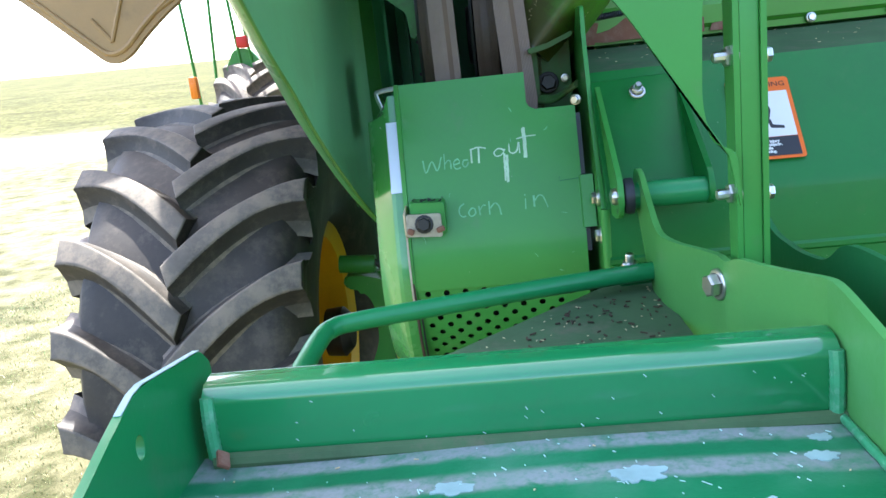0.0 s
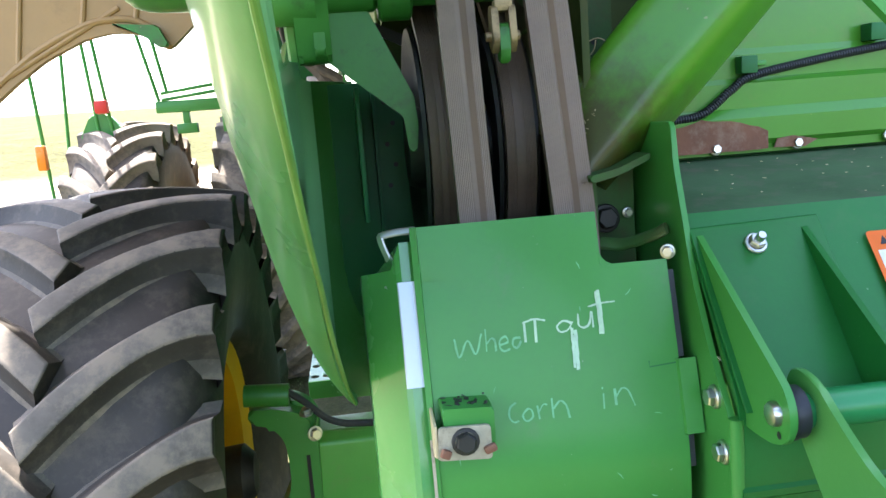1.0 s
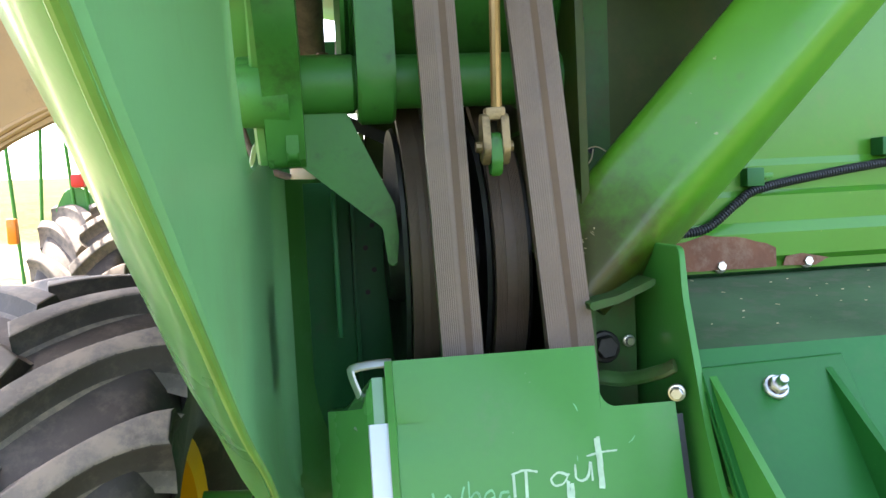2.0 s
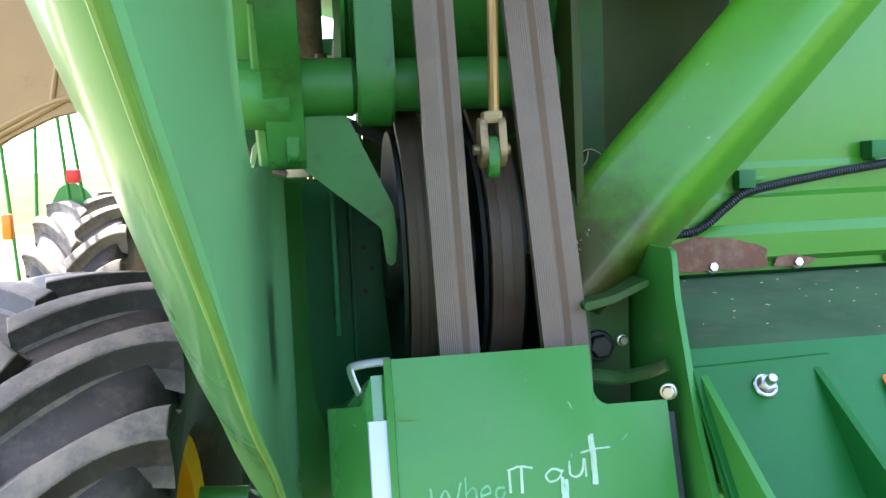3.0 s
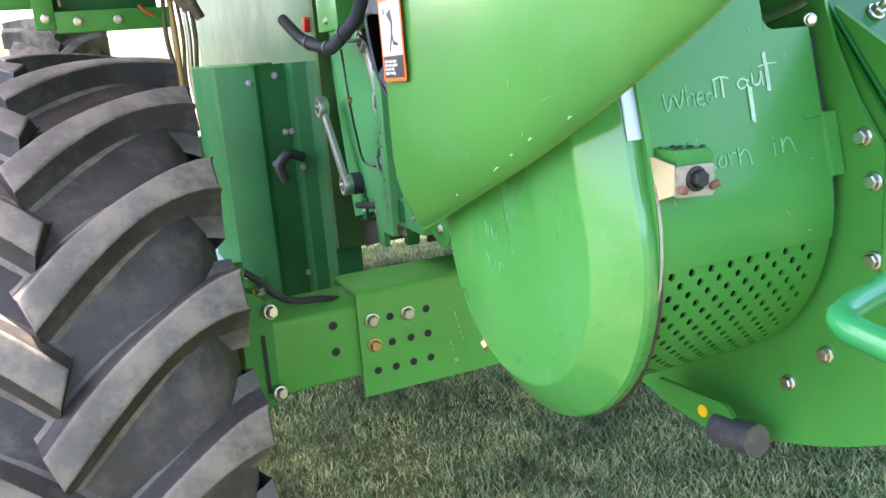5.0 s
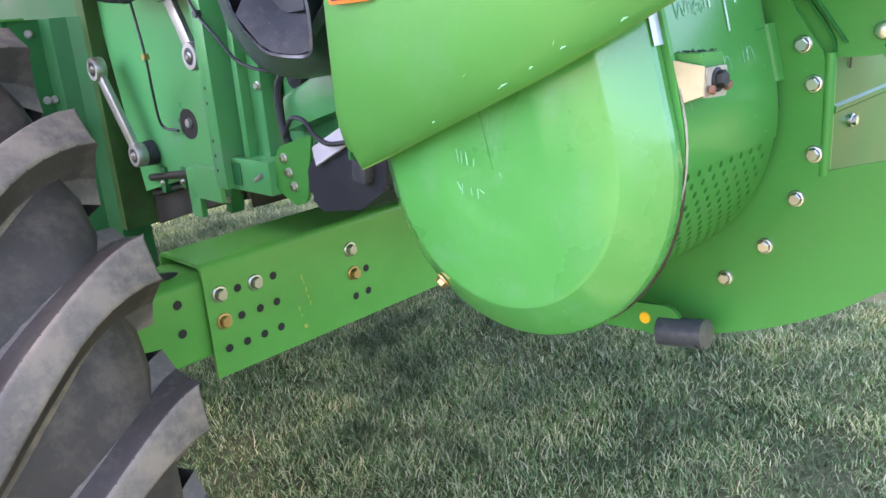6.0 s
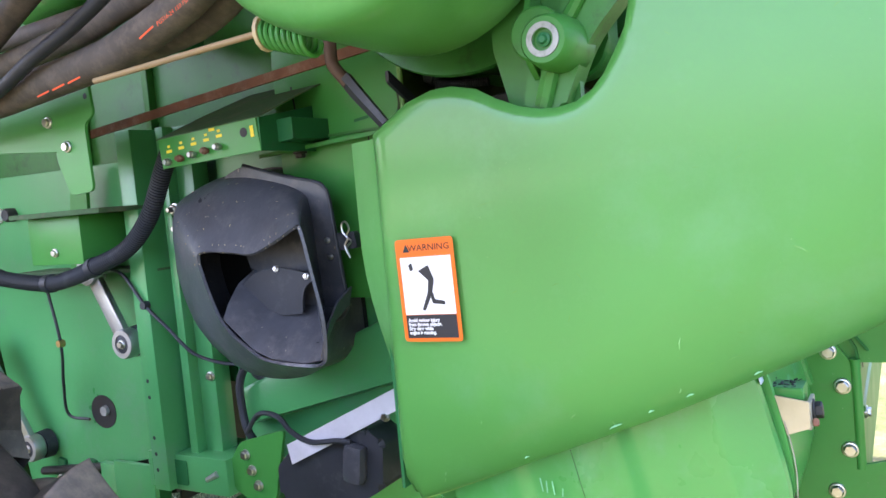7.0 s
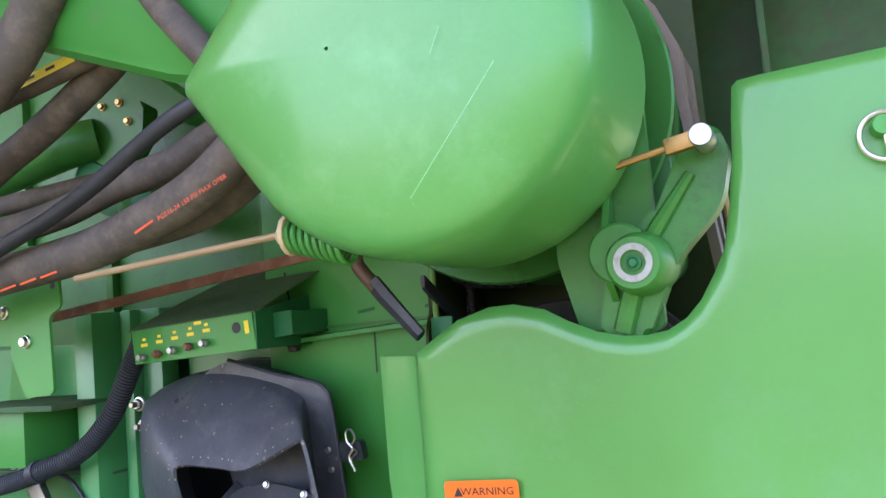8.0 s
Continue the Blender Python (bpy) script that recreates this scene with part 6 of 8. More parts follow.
def build_specks():
    """Pale flecks of chopped straw and dust, slender and lying much the same way."""
    rng, bm = random.Random(31), bmesh.new()
    for _ in range(240):
        x, y = rng.uniform(-0.17, 0.37), rng.uniform(0.20, 0.665)
        a, l = rng.gauss(-62, 22), rng.uniform(0.001, 0.005) * (1.8 if rng.random() < 0.12 else 1.0)
        obox(bm, Matrix.Translation((x, y, floor_z(x, y) + 0.0006)) @ pose(0, 0, 0, 0, 0, a), (l, rng.uniform(0.0005, 0.0010), 0.0006), 0)
    for _ in range(22):
        x, z = rng.uniform(-0.17, 0.37), rng.uniform(1.235, 1.29)
        obox(bm, pose(x, 0.6755, z, 0, rng.gauss(40, 15), 0), (rng.uniform(0.001, 0.004), 0.0006, rng.uniform(0.0004, 0.0008)), 0)
    solid("straw_fleck", bm, fleck_mat, "pale flecks of straw dust on the tray", "straw", kind="stuff")
    bm = bmesh.new()
    for _ in range(110):
        x, y = rng.gauss(0.22, 0.06), rng.triangular(0.80, 1.10, 1.08)
        if x > 0.30 or x < 0.03 + max(0.0, y - 0.85) * 0.95:
            continue
        obox(bm, Matrix.Translation((x, y, 1.243)) @ pose(0, 0, 0, rng.uniform(-20, 20), rng.uniform(-20, 20), rng.uniform(0, 180)), (rng.uniform(0.002, 0.009), rng.uniform(0.001, 0.0028), 0.0016), 0)
    solid("leaf_debris", bm, brown_debris, "dark brown crumbled leaves lying on the deck plate", "debris", kind="stuff")
    bm = obox(bmesh.new(), pose(-0.165, 0.655, 1.243, 20, 35, 30), (0.012, 0.020, 0.004), 0.001)
    solid("dry_leaf", bm, rust, "small dry red-brown leaf in the tray corner", "leaf")


build_specks()

# ---- big moulded side shield ----
BOTTOM = [(1.812, 1.205), (1.800, 1.187), (1.75, 1.207), (1.647, 1.250), (1.528, 1.300), (1.41, 1.350), (1.304, 1.400), (1.203, 1.450), (1.11, 1.50), (1.03, 1.55), (0.94, 1.60), (0.84, 1.665), (0.74, 1.73), (0.62, 1.815)]
TOP = [(1.812, 1.742), (1.8, 1.749), (1.742, 1.784), (1.7, 1.796), (1.668, 1.797), (1.63, 1.788), (1.602, 1.772), (1.57, 1.758), (1.54, 1.751), (1.515, 1.75), (1.491, 1.754), (1.47, 1.766), (1.453, 1.784), (1.436, 1.812), (1.424, 1.835), (1.414, 1.88), (1.406, 1.93), (1.402, 1.975), (1.398, 2.008), (1.392, 2.014), (1.37, 2.016), (1.25, 2.02), (1.0, 2.05), (0.62, 2.09)]


def along(curve, y):
    for (y0, z0), (y1, z1) in zip(curve, curve[1:]):
        if y1 <= y <= y0:
            return z0 + (z1 - z0) * (y0 - y) / max(1e-6, y0 - y1)
    return curve[-1][1] if y < curve[-1][0] else curve[0][1]


def gap_to(curve, y, z):
    best = 9.0
    for (y0, z0), (y1, z1) in zip(curve, curve[1:]):
        dy, dz = y1 - y0, z1 - z0
        f = min(1, max(0, ((y - y0) * dy + (z - z0) * dz) / (dy * dy + dz * dz + 1e-12)))
        best = min(best, math.hypot(y - y0 - f * dy, z - z0 - f * dz))
    return best


def shield_x(y, z):
    """How far out the shield bulges: rolled edges, gently domed between."""
    roll = lambda d, r: max(0.0, 1 - (1 - min(1.0, d / r)) ** 2) ** 0.68  # noqa: E731
    f = min(roll(1.812 - y, 0.030) * 0.5 + 0.5, roll(gap_to(BOTTOM, y, z), 0.15), roll(gap_to(TOP, y, z), 0.016) * 0.2 + 0.8)
    return -0.143 - 0.052 * f - 0.006 * math.sin(math.pi * min(1, max(0, (y - 0.8) / 1.0)))


def build_shield():
    s = thing("side_shield", (-0.17, 1.3, 1.19), "large smooth green plastic side shield with S-shaped cut-out", "machine cover")
    ys = sorted(set([p[0] for p in TOP] + [p[0] for p in BOTTOM] + [round(0.62 + 1.192 * k / 60, 4) for k in range(61)] + [1.808, 1.802, 1.795, 1.785, 1.775]))
    cuts = [0, 0.006, 0.015, 0.03, 0.05, 0.08, 0.12, 0.17, 0.23, 0.3, 0.38, 0.46, 0.54, 0.62, 0.7, 0.77, 0.83, 0.88, 0.92, 0.95, 0.97, 0.985, 1.0]
    rows = []
    for y in ys:
        b, t = along(BOTTOM, y), along(TOP, y)
        rows.append([(shield_x(y, b + (t - b) * f), y, b + (t - b) * f) for f in cuts])
    bm = bmesh.new()
    sheet(bm, rows, 0.005)
    shell = part("shell", bm, paint_plastic, s, "", 60)
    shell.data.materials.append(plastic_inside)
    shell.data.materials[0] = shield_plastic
    # Inboard faces take the brightened plastic.
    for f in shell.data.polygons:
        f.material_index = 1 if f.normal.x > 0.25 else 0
    # folded front flange
    bm = bmesh.new()
    sheet(bm, [[(x if x > -0.16 else shield_x(1.8115, z), 1.809 + d * 0.085 * smooth01((z - 1.17) / 0.42), z) for z in np.linspace(1.20, 1.742, 14)] for x, d in ((-0.170, 0.0), (-0.150, 0.32), (-0.132, 0.72), (-0.115, 1.0), (-0.100, 1.02))], 0.003)
    part("front_flange", bm, paint_plastic, s)
    # lip bead along the lower edge
    bm = tube(bmesh.new(), [(-0.1445, y, z + 0.002) for y, z in BOTTOM[1:]], 0.0022, 10, 4)
    part("edge_bead", bm, worn_edge, s, "yellowed worn lower lip")
    # ring pull with its pin
    ring = part("ring_pull", tube(bmesh.new(), [(-0.213, 1.262 + 0.0235 * math.cos(radians(a)), 1.928 + 0.0235 * math.sin(radians(a))) for a in range(0, 361, 20)], 0.0026, 8, 3), zinc, s, "steel ring pull")
    bm = lathe(bmesh.new(), [(0, -0.222), (0.009, -0.222), (0.011, -0.216), (0.011, -0.19), (0, -0.19)], (0, 1.264, 1.938), "x", 16)
    part("pin", bm, paint, ring)
    part("pin_shank", tube(bmesh.new(), [(-0.216, 1.262, 1.93), (-0.214, 1.260, 1.90)], 0.0035, 8, smooth=False), zinc, ring)
    bm = bmesh.new()
    sheet(bm, [[(-0.2035 - dx, y, 1.932 + dz) for y in (1.238, 1.17, 1.0, 0.8)] for dx, dz in ((0.0, 0.008), (0.004, 0.004), (0.004, -0.006), (0.0, -0.012))])
    part("pressed_groove", bm, paint_dark, shell)

    def scuff(u, v):
        y = 1.0 + 0.78 * u
        b, t = along(BOTTOM, y), along(TOP, y)
        z = b + (t - b) * (0.04 + 0.9 * v**1.7)
        n = Vector((-1, (shield_x(y + 0.004, z) - shield_x(y - 0.004, z)) / 0.008, (shield_x(y, z + 0.004) - shield_x(y, z - 0.004)) / 0.008)).normalized()
        return Vector((shield_x(y, z) - 0.0007, y, z)), n.cross(Vector((0, 0, 1))).normalized(), Vector((0, 0, 1)), n

    scratches(shell, scuff, 70, 21, material=surface("pale_scuff", (0.16, 0.36, 0.12), 0.6, bump=0))
    bm = bmesh.new()
    for y, z, w in ((1.479, 1.332, 0.009), (1.43, 1.356, 0.004), (1.38, 1.38, 0.005), (1.61, 1.278, 0.004), (1.30, 1.41, 0.005)):
        strip(bm, [(shield_x(y + d, z + e) - 0.0025, y + d, z + e) for d, e in ((w, -w * 0.4), (0, 0.002), (-w, w * 0.6))], lambda f: 0.0026 * (0.3 + math.sin(3 * f)) * 0.8, (-1, 0, -0.3), 0.0008)
    tagged(part("edge_chip", bm, chalk_faint, shell, "pale chipped spots on the edge"), kind="stuff")
    n = Vector((-1, 0, 0))
    build_decal(frame_on((-0.2035, 1.7215, 1.5215), (0, -1, 0.03), (0.005, 0.04, 1)), 0.0945, 0.1455)


build_shield()

# ---- round hood above it, with spring and rods ----


def build_hood():
    h = thing("belt_hood", (-0.35, 1.72, 1.85), "bulging green plastic hood over the upper pulley", "machine cover")
    cy, cz = 1.700, 2.055
    tip = Vector((1.968, 2.068))

    def ring(f):
        """A round end drawn out to a blunt point at the front, shrunk towards the middle by f."""
        r2, far = 0.206, (tip - Vector((cy, cz))).length
        to_tip, half = math.atan2(tip.y - cz, tip.x - cy), math.acos(r2 / far)
        pts = [Vector((cy + r2 * math.cos(a), cz + r2 * math.sin(a))) for a in np.linspace(to_tip + half, to_tip + 2 * math.pi - half, 44)]
        first, last = pts[0], pts[-1]
        pts += [last + (tip - last) * k for k in (0.2, 0.4, 0.6, 0.78, 0.9, 0.955)] + [first + (tip - first) * k for k in (0.955, 0.9, 0.78, 0.6, 0.4, 0.2)]
        mid = Vector((cy + 0.05, cz + 0.005))
        return [(mid + (p - mid) * f)[:] for p in pts]

    profile = [(1.02, -0.17), (1.02, -0.20), (1.012, -0.27), (1.006, -0.34), (1.000, -0.368), (0.990, -0.388), (0.970, -0.401), (0.94, -0.409), (0.89, -0.4155), (0.80, -0.422), (0.65, -0.428), (0.4, -0.433), (0.15, -0.435), (0.01, -0.435)]
    rows = [[(x, y, z) for y, z in ring(f)] for f, x in profile]
    bm = bmesh.new()
    sheet(bm, rows, 0.004, wrap=True)
    shell = part("shell", bm, paint_plastic, h, "", 60)

    def scuff(u, v):
        return Vector((-0.4335, 1.56 + 0.33 * u, 1.95 + 0.2 * v)), Vector((0, 1, 0)), Vector((0, 0, 1)), Vector((-1, 0, 0))

    bm = bmesh.new()
    strip(bm, [(-0.4350, 1.671 - 0.0155 * k, 1.900 + 0.0185 * k) for k in range(7)], 0.0006, (-1, 0, 0), 0.0014)
    strip(bm, [(-0.4345, 1.640, 2.03), (-0.4345, 1.628, 2.055)], 0.0006, (-1, 0, 0), 0.0012)
    part("scratch", bm, chalk_faint, shell, "long pale scratch")
    # beam that carries it
    b = thing("hood_beam", (-0.28, 2.2, 2.15), "light green folded steel beam beside the hood", "beam")
    bm = bmesh.new()
    rows = []
    for y, dz in ((1.95, -0.030), (2.116, 0.014), (2.45, 0.145), (2.9, 0.28)):
        rows.append([(x, y, z + dz) for x, z in ((-0.20, 2.139), (-0.236, 2.132), (-0.25, 2.142), (-0.252, 2.155), (-0.26, 2.17), (-0.26, 2.32), (-0.25, 2.33), (-0.20, 2.33))])
    sheet(bm, rows, 0.004)
    part("folded_beam", bm, paint, b)
    bm = lathe(bmesh.new(), [(0.022, -0.275), (0.030, -0.275), (0.030, -0.262), (0.022, -0.262)], (0, 2.42, 2.385), "x", 24, closed=True)
    part("grommet", bm, gold_zinc, b, "brass ring in the beam")
    # spring and its rod
    s = thing("tension_spring", (-0.21, 1.95, 1.89), "green painted coil spring on a long tan rod", "spring")
    a, e = Vector((-0.218, 1.965, 1.906)), Vector((-0.218, 1.88, 1.880))
    coil = []
    for k in range(0, 240):
        f = k / 239
        ang = f * 2 * math.pi * 8
        coil.append(a + (e - a) * f + Vector((0.0195 * math.cos(ang), 0, 0.0195 * math.sin(ang))))
    part("coil", tube(bmesh.new(), coil, 0.0042, 8, smooth=False), paint_chipped, s, "green coil")
    part("rod", tube(bmesh.new(), [(-0.249, 2.323, 1.884), (-0.217, 1.97, 1.910)], 0.0050, 10, smooth=False), surface("tan_coated_rod", (0.30, 0.21, 0.11), 0.5, bump=0.1), s, "straight tan rod")
    part("spring_seat", lathe(bmesh.new(), [(0, 1.962), (0.027, 1.962), (0.028, 1.968), (0.016, 1.976), (0.010, 1.984), (0, 1.984)], (-0.218, 0, 1.907), "y", 14), cream, s, "cream spring seat")
    shift(s, 0.0, -0.010, 0.006)
    # rusty flat bar behind
    bm = bmesh.new()
    rows = [[(0.08, 2.77 - 0.90 * f, 1.845 + 0.085 * f + d) for d in (0.000, 0.019)] for f in (0, 0.3, 0.6, 1.0)]
    sheet(bm, rows, 0.006)
    solid("flat_bar", bm, rust, "long rusty brown flat bar below the hoses", "bar")
    # handle of a lever hanging from the hood
    l = thing("lever_grip", (-0.1, 1.87, 1.75), "dark bent steel lever with a flat grip", "lever")
    part("shank", tube(bmesh.new(), [(-0.10, 1.925, 1.95), (-0.10, 1.929, 1.885), (-0.10, 1.921, 1.864), (-0.10, 1.898, 1.838)], 0.0105, 12), surface("brown_steel", (0.10, 0.06, 0.04), 0.55, 0.3, bump=0.2), l)
    bm = tube(bmesh.new(), [(-0.10, 1.904, 1.846), (-0.10, 1.885, 1.822), (-0.10, 1.836, 1.766)], lambda f: 0.017 if f < 0.9 else 0.013, 6, smooth=False, squash=0.6)
    part("grip", bm, black_plastic, l, "dark flat grip")


build_hood()

# ---- the machine's flank ----


def build_flank():
    w = thing("machine_flank", (0.3, 2.6, 0.8), "green painted sheet-metal flank of the combine harvester", "machine body")
    bm = bmesh.new()
    slab(bm, [(3.58, 1.80), (3.56, 1.40), (3.46, 0.87), (2.83, 1.03), (2.77, 1.08), (2.75, 1.80)], "x", 0.25, 0.258, 0.001)
    panel = part("side_panel", bm, paint_flank, w)
    # oval service holes
    for y, z in ((3.085, 1.126),):
        bm = bmesh.new()
        slab(bm, [(y + 0.052 * math.cos(a), z + 0.047 * math.sin(a)) for a in (2 * math.pi * k / 28 for k in range(28))], "x", 0.2485, 0.2495, 0)
        part("service_hole", bm, black_ink, panel, "dark oval service hole")
        bm = lathe(bmesh.new(), [(0, 0.238), (0.013, 0.238), (0.015, 0.248)], (0, y - 0.012, z + 0.004), "x", 18)
        part("spindle_end", bm, dull_steel, panel)
    # column with a row of small holes
    bm = bmesh.new()
    box(bm, 0.125, 0.25, 2.70, 2.752, 0.99, 1.86, 0.003)
    col = part("column", bm, paint_flank, w)
    for z in (1.04, 1.08, 1.12, 1.22, 1.26):
        fasten(col, DISC, (0.1245, 2.735, z), (-1, 0, 0), 0, 0.005, "hole")
    bm = bmesh.new()
    box(bm, 0.20, 0.25, 2.588, 2.70, 0.98, 1.86, 0.003)
    box(bm, 0.17, 0.20, 2.64, 2.665, 0.98, 1.86, 0.002)
    part("recess_panel", bm, paint_flank, w)
    for z in (1.40, 1.26, 1.62):
        fasten(w, BOLT, (0.198, 2.60, z), (-1, 0, 0), 30, 1.0)
    for y, z in ((2.62, 1.665), (2.61, 1.62)):
        fasten(w, STUD_BOLT, (0.165, y, z), (-1, 0, 0), 30, 1.0, "nut")
    # panel behind the duct, with its top flange
    bm = bmesh.new()
    slab(bm, [(2.56, 1.79), (1.70, 1.79), (1.70, 1.10), (2.56, 1.05)], "x", 0.25, 0.258, 0.001)
    part("duct_panel", bm, paint_flank, w)
    bm = bmesh.new()
    sheet(bm, [[(x, y, 1.79 + 0.01 * (2.3 - y)) for y in (2.30, 2.1, 1.70)] for x in (0.18, 0.258)], 0.005)
    part("top_flange", bm, paint_bay, w)
    bm = bmesh.new()
    slab(bm, [(3.7, 2.7), (1.70, 2.7), (1.70, 1.80), (3.7, 1.80)], "x", 0.285, 0.293, 0)
    up = part("upper_panel", bm, paint_bay, w)
    for y in (2.10, 2.35, 2.78, 3.05):
        bm = bmesh.new()
        box(bm, 0.262, 0.285, y, y + 0.02, 1.80, 2.6, 0.002)
        part("stiffener", bm, paint_bay, up)
    bm = bmesh.new()
    slab(bm, rounded([(2.28, 1.845), (1.80, 1.845), (1.80, 1.80), (2.28, 1.80)], 0.004), "x", 0.235, 0.243, 0.001)
    part("ledge_panel", bm, paint, w)
    fasten(w, BOLT, (0.243, 2.17, 1.79), (-1, 0, 0), 10, 1.0)
    fasten(w, DARK_BOLT, (0.225, 1.818, 1.827), (-1, 0, 0), 10, 0.9)
    # sloping brace beam
    bm = bmesh.new()
    sheet(bm, [[(x, y, z) for x, z in pr] for y, pr in ((2.50, ((0.25, 1.24), (0.205, 1.235), (0.20, 1.225), (0.20, 1.15), (0.25, 1.14))), (1.9, ((0.25, 1.48), (0.205, 1.475), (0.20, 1.465), (0.20, 1.32), (0.25, 1.31))))], 0.004)
    part("brace", bm, paint_flank, w)
    fasten(w, BOLT, (0.243, 2.08, 1.52), (-1, 0, 0), 10, 1.2)
    # lower box section under the column
    bm = bmesh.new()
    box(bm, 0.15, 0.30, 2.53, 2.80, 0.985, 1.075, 0.006)
    box(bm, 0.16, 0.175, 2.80, 2.95, 0.93, 1.03, 0.004)
    box(bm, 0.20, 0.22, 3.0, 3.06, 0.85, 1.0, 0.003)
    part("lower_box", bm, paint_flank, w)
    part("box_mouth", slab(bmesh.new(), rounded([(2.78, 1.062), (2.66, 1.062), (2.66, 1.0), (2.78, 1.0)], 0.006), "x", 0.1475, 0.1492, 0), paint_dark, w)
    # triangular bracket with three bolts
    bm = bmesh.new()
    slab(bm, rounded([(2.36, 1.155), (2.50, 1.115), (2.545, 1.05), (2.53, 1.0), (2.455, 0.965), (2.405, 0.985)], 0.015), "x", 0.170, 0.178, 0.001)
    tri = part("tri_bracket", bm, paint, w)
    for y, z in ((2.484, 1.087), (2.468, 1.051), (2.452, 1.017)):
        fasten(tri, BOLT, (0.169, y, z), (-1, 0, 0), 30 * z, 1.05)
    bm = tube(bmesh.new(), [(0.155, 2.60, 1.02), (0.150, 2.56, 1.04)], 0.008, 8, smooth=False)
    part("pin", bm, cast_steel, tri)
    # shelf boxes and hanging brackets ahead of the duct
    bm = bmesh.new()
    box(bm, 0.02, 0.26, 2.70, 3.04, 1.672, 1.684, 0.002)
    part("shelf", bm, paint_dusty, w, "dusty shelf plate")
    bm = bmesh.new()
    box(bm, 0.06, 0.26, 2.83, 3.03, 1.555, 1.672, 0.004)
    sb = part("shelf_box", bm, paint, w)
    fasten(sb, BOLT, (0.058, 2.93, 1.585), (-1, 0, 0), 30, 0.9)
    bm = bmesh.new()
    box(bm, 0.16, 0.26, 2.70, 3.25, 1.520, 1.530, 0.002)
    part("shelf", bm, paint_dusty, w, "dusty shelf plate")
    bm = bmesh.new()
    slab(bm, rounded([(2.66, 1.98), (2.515, 1.97), (2.505, 1.86), (2.535, 1.85), (2.53, 1.715), (2.60, 1.71), (2.63, 1.78), (2.635, 1.86)], 0.012), "x", -0.114, -0.108, 0.001)
    hb = part("hanger_bracket", bm, paint, w)
    fasten(hb, BOLT, (-0.115, 2.592, 1.808), (-1, 0, 0), 5, 1.0)
    fasten(hb, BOLT, (-0.115, 2.645, 1.862), (-1, 0, 0), 5, 1.0)
    fasten(hb, DISC, (-0.1145, 2.522, 1.90), (-1, 0, 0), 0, 0.006, "hole")
    bm = bmesh.new()
    slab(bm, [(3.4, 2.02), (2.62, 1.94), (2.62, 1.80), (3.4, 1.86)], "x", -0.106, -0.098, 0.001)
    part("side_rail", bm, paint, w)
    bm = bmesh.new()
    slab(bm, rounded([(3.02, 1.80), (2.96, 1.80), (2.99, 1.50), (3.05, 1.48), (3.07, 1.52)], 0.02), "x", 0.19, 0.20, 0.001)
    part("strap", bm, paint, w)
    bm = bmesh.new()
    slab(bm, rounded([(3.535, 1.714), (3.430, 1.711), (3.440, 1.670), (3.536, 1.671)], 0.003), "x", 0.240, 0.248, 0.001)
    part("label_plate", bm, white_film, w, "small white label")
    for z in (1.714, 1.690):
        fasten(w, SMALL_BOLT, (0.243, 3.567, z), (-1, 0, 0), 0, 1.6)
    part("knob", lathe(bmesh.new(), [(0, 0.222), (0.016, 0.222), (0.020, 0.228), (0.020, 0.25), (0, 0.25)], (0, 3.385, 1.691), "x", 18), black_plastic, w, "dark round knob")
    part("thin_wire", tube(bmesh.new(), [(0.245, 3.436, 1.86), (0.235, 3.440, 1.834), (0.230, 3.458, 1.794), (0.232, 3.500, 1.772), (0.235, 3.536, 1.764), (0.240, 3.570, 1.766)], 0.005, 8), hose_rubber, w, "thin bent wire")
    for y, z in ((3.60, 1.75), (3.64, 1.60)):
        bm = obox(bmesh.new(), pose(0.20, y, z, 20), (0.045, 0.035, 0.055), 0.01)
        part("connector", bm, red_paint, w, "red plug")
    # far enclosure with folded face
    bm = bmesh.new()
    plan = [(-0.17, 4.3), (-0.165, 3.84), (-0.15, 3.80), (-0.04, 3.70), (-0.02, 3.69), (0.0, 3.70), (0.10, 3.70), (0.12, 3.66), (0.17, 3.64), (0.20, 3.60), (0.30, 3.58)]
    rows = [[(x, y, z) for x, y in plan] for z in (0.52, 0.9, 1.3, 1.465)]
    sheet(bm, rows, 0.004)
    enc = part("front_enclosure", bm, paint_dark, w, "", 20)
    bm = bmesh.new()
    slab(bm, [(-0.17, 4.3), (-0.165, 3.82), (-0.04, 3.69), (0.05, 3.68), (0.05, 4.3)], "z", 1.465, 1.472, 0)
    part("enclosure_top", bm, paint, w)
    bm = bmesh.new()
    slab(bm, [(3.56, 2.4), (3.62, 2.4), (3.62, 0.725), (3.56, 0.725)], "x", 0.20, 1.5, 0)
    part("front_wall", bm, shaded_grime, w)
    for x, y, z in ((-0.05, 3.655, 1.40), (0.06, 3.695, 1.42), (0.075, 3.695, 1.20), (0.10, 3.695, 1.20), (0.02, 3.695, 1.08), (0.12, 3.655, 1.06), (0.10, 3.69, 0.62)):
        fasten(enc, SMALL_BOLT, (x, y, z), (-0.3, -1, 0), 0, 1.6)
    bm = tube(bmesh.new(), [(0.12, 3.64, 1.10), (0.06, 3.63, 1.12), (0.02, 3.63, 1.08), (0.04, 3.63, 1.02)], 0.02, 10)
    part("black_elbow", bm, black_plastic, enc)
    # belly and far side that close the view under the machine
    bm = bmesh.new()
    box(bm, 0.30, 2.9, 1.75, 7.2, 1.22, 1.30, 0)
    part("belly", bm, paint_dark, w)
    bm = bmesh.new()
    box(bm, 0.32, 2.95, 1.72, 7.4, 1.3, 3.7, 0)
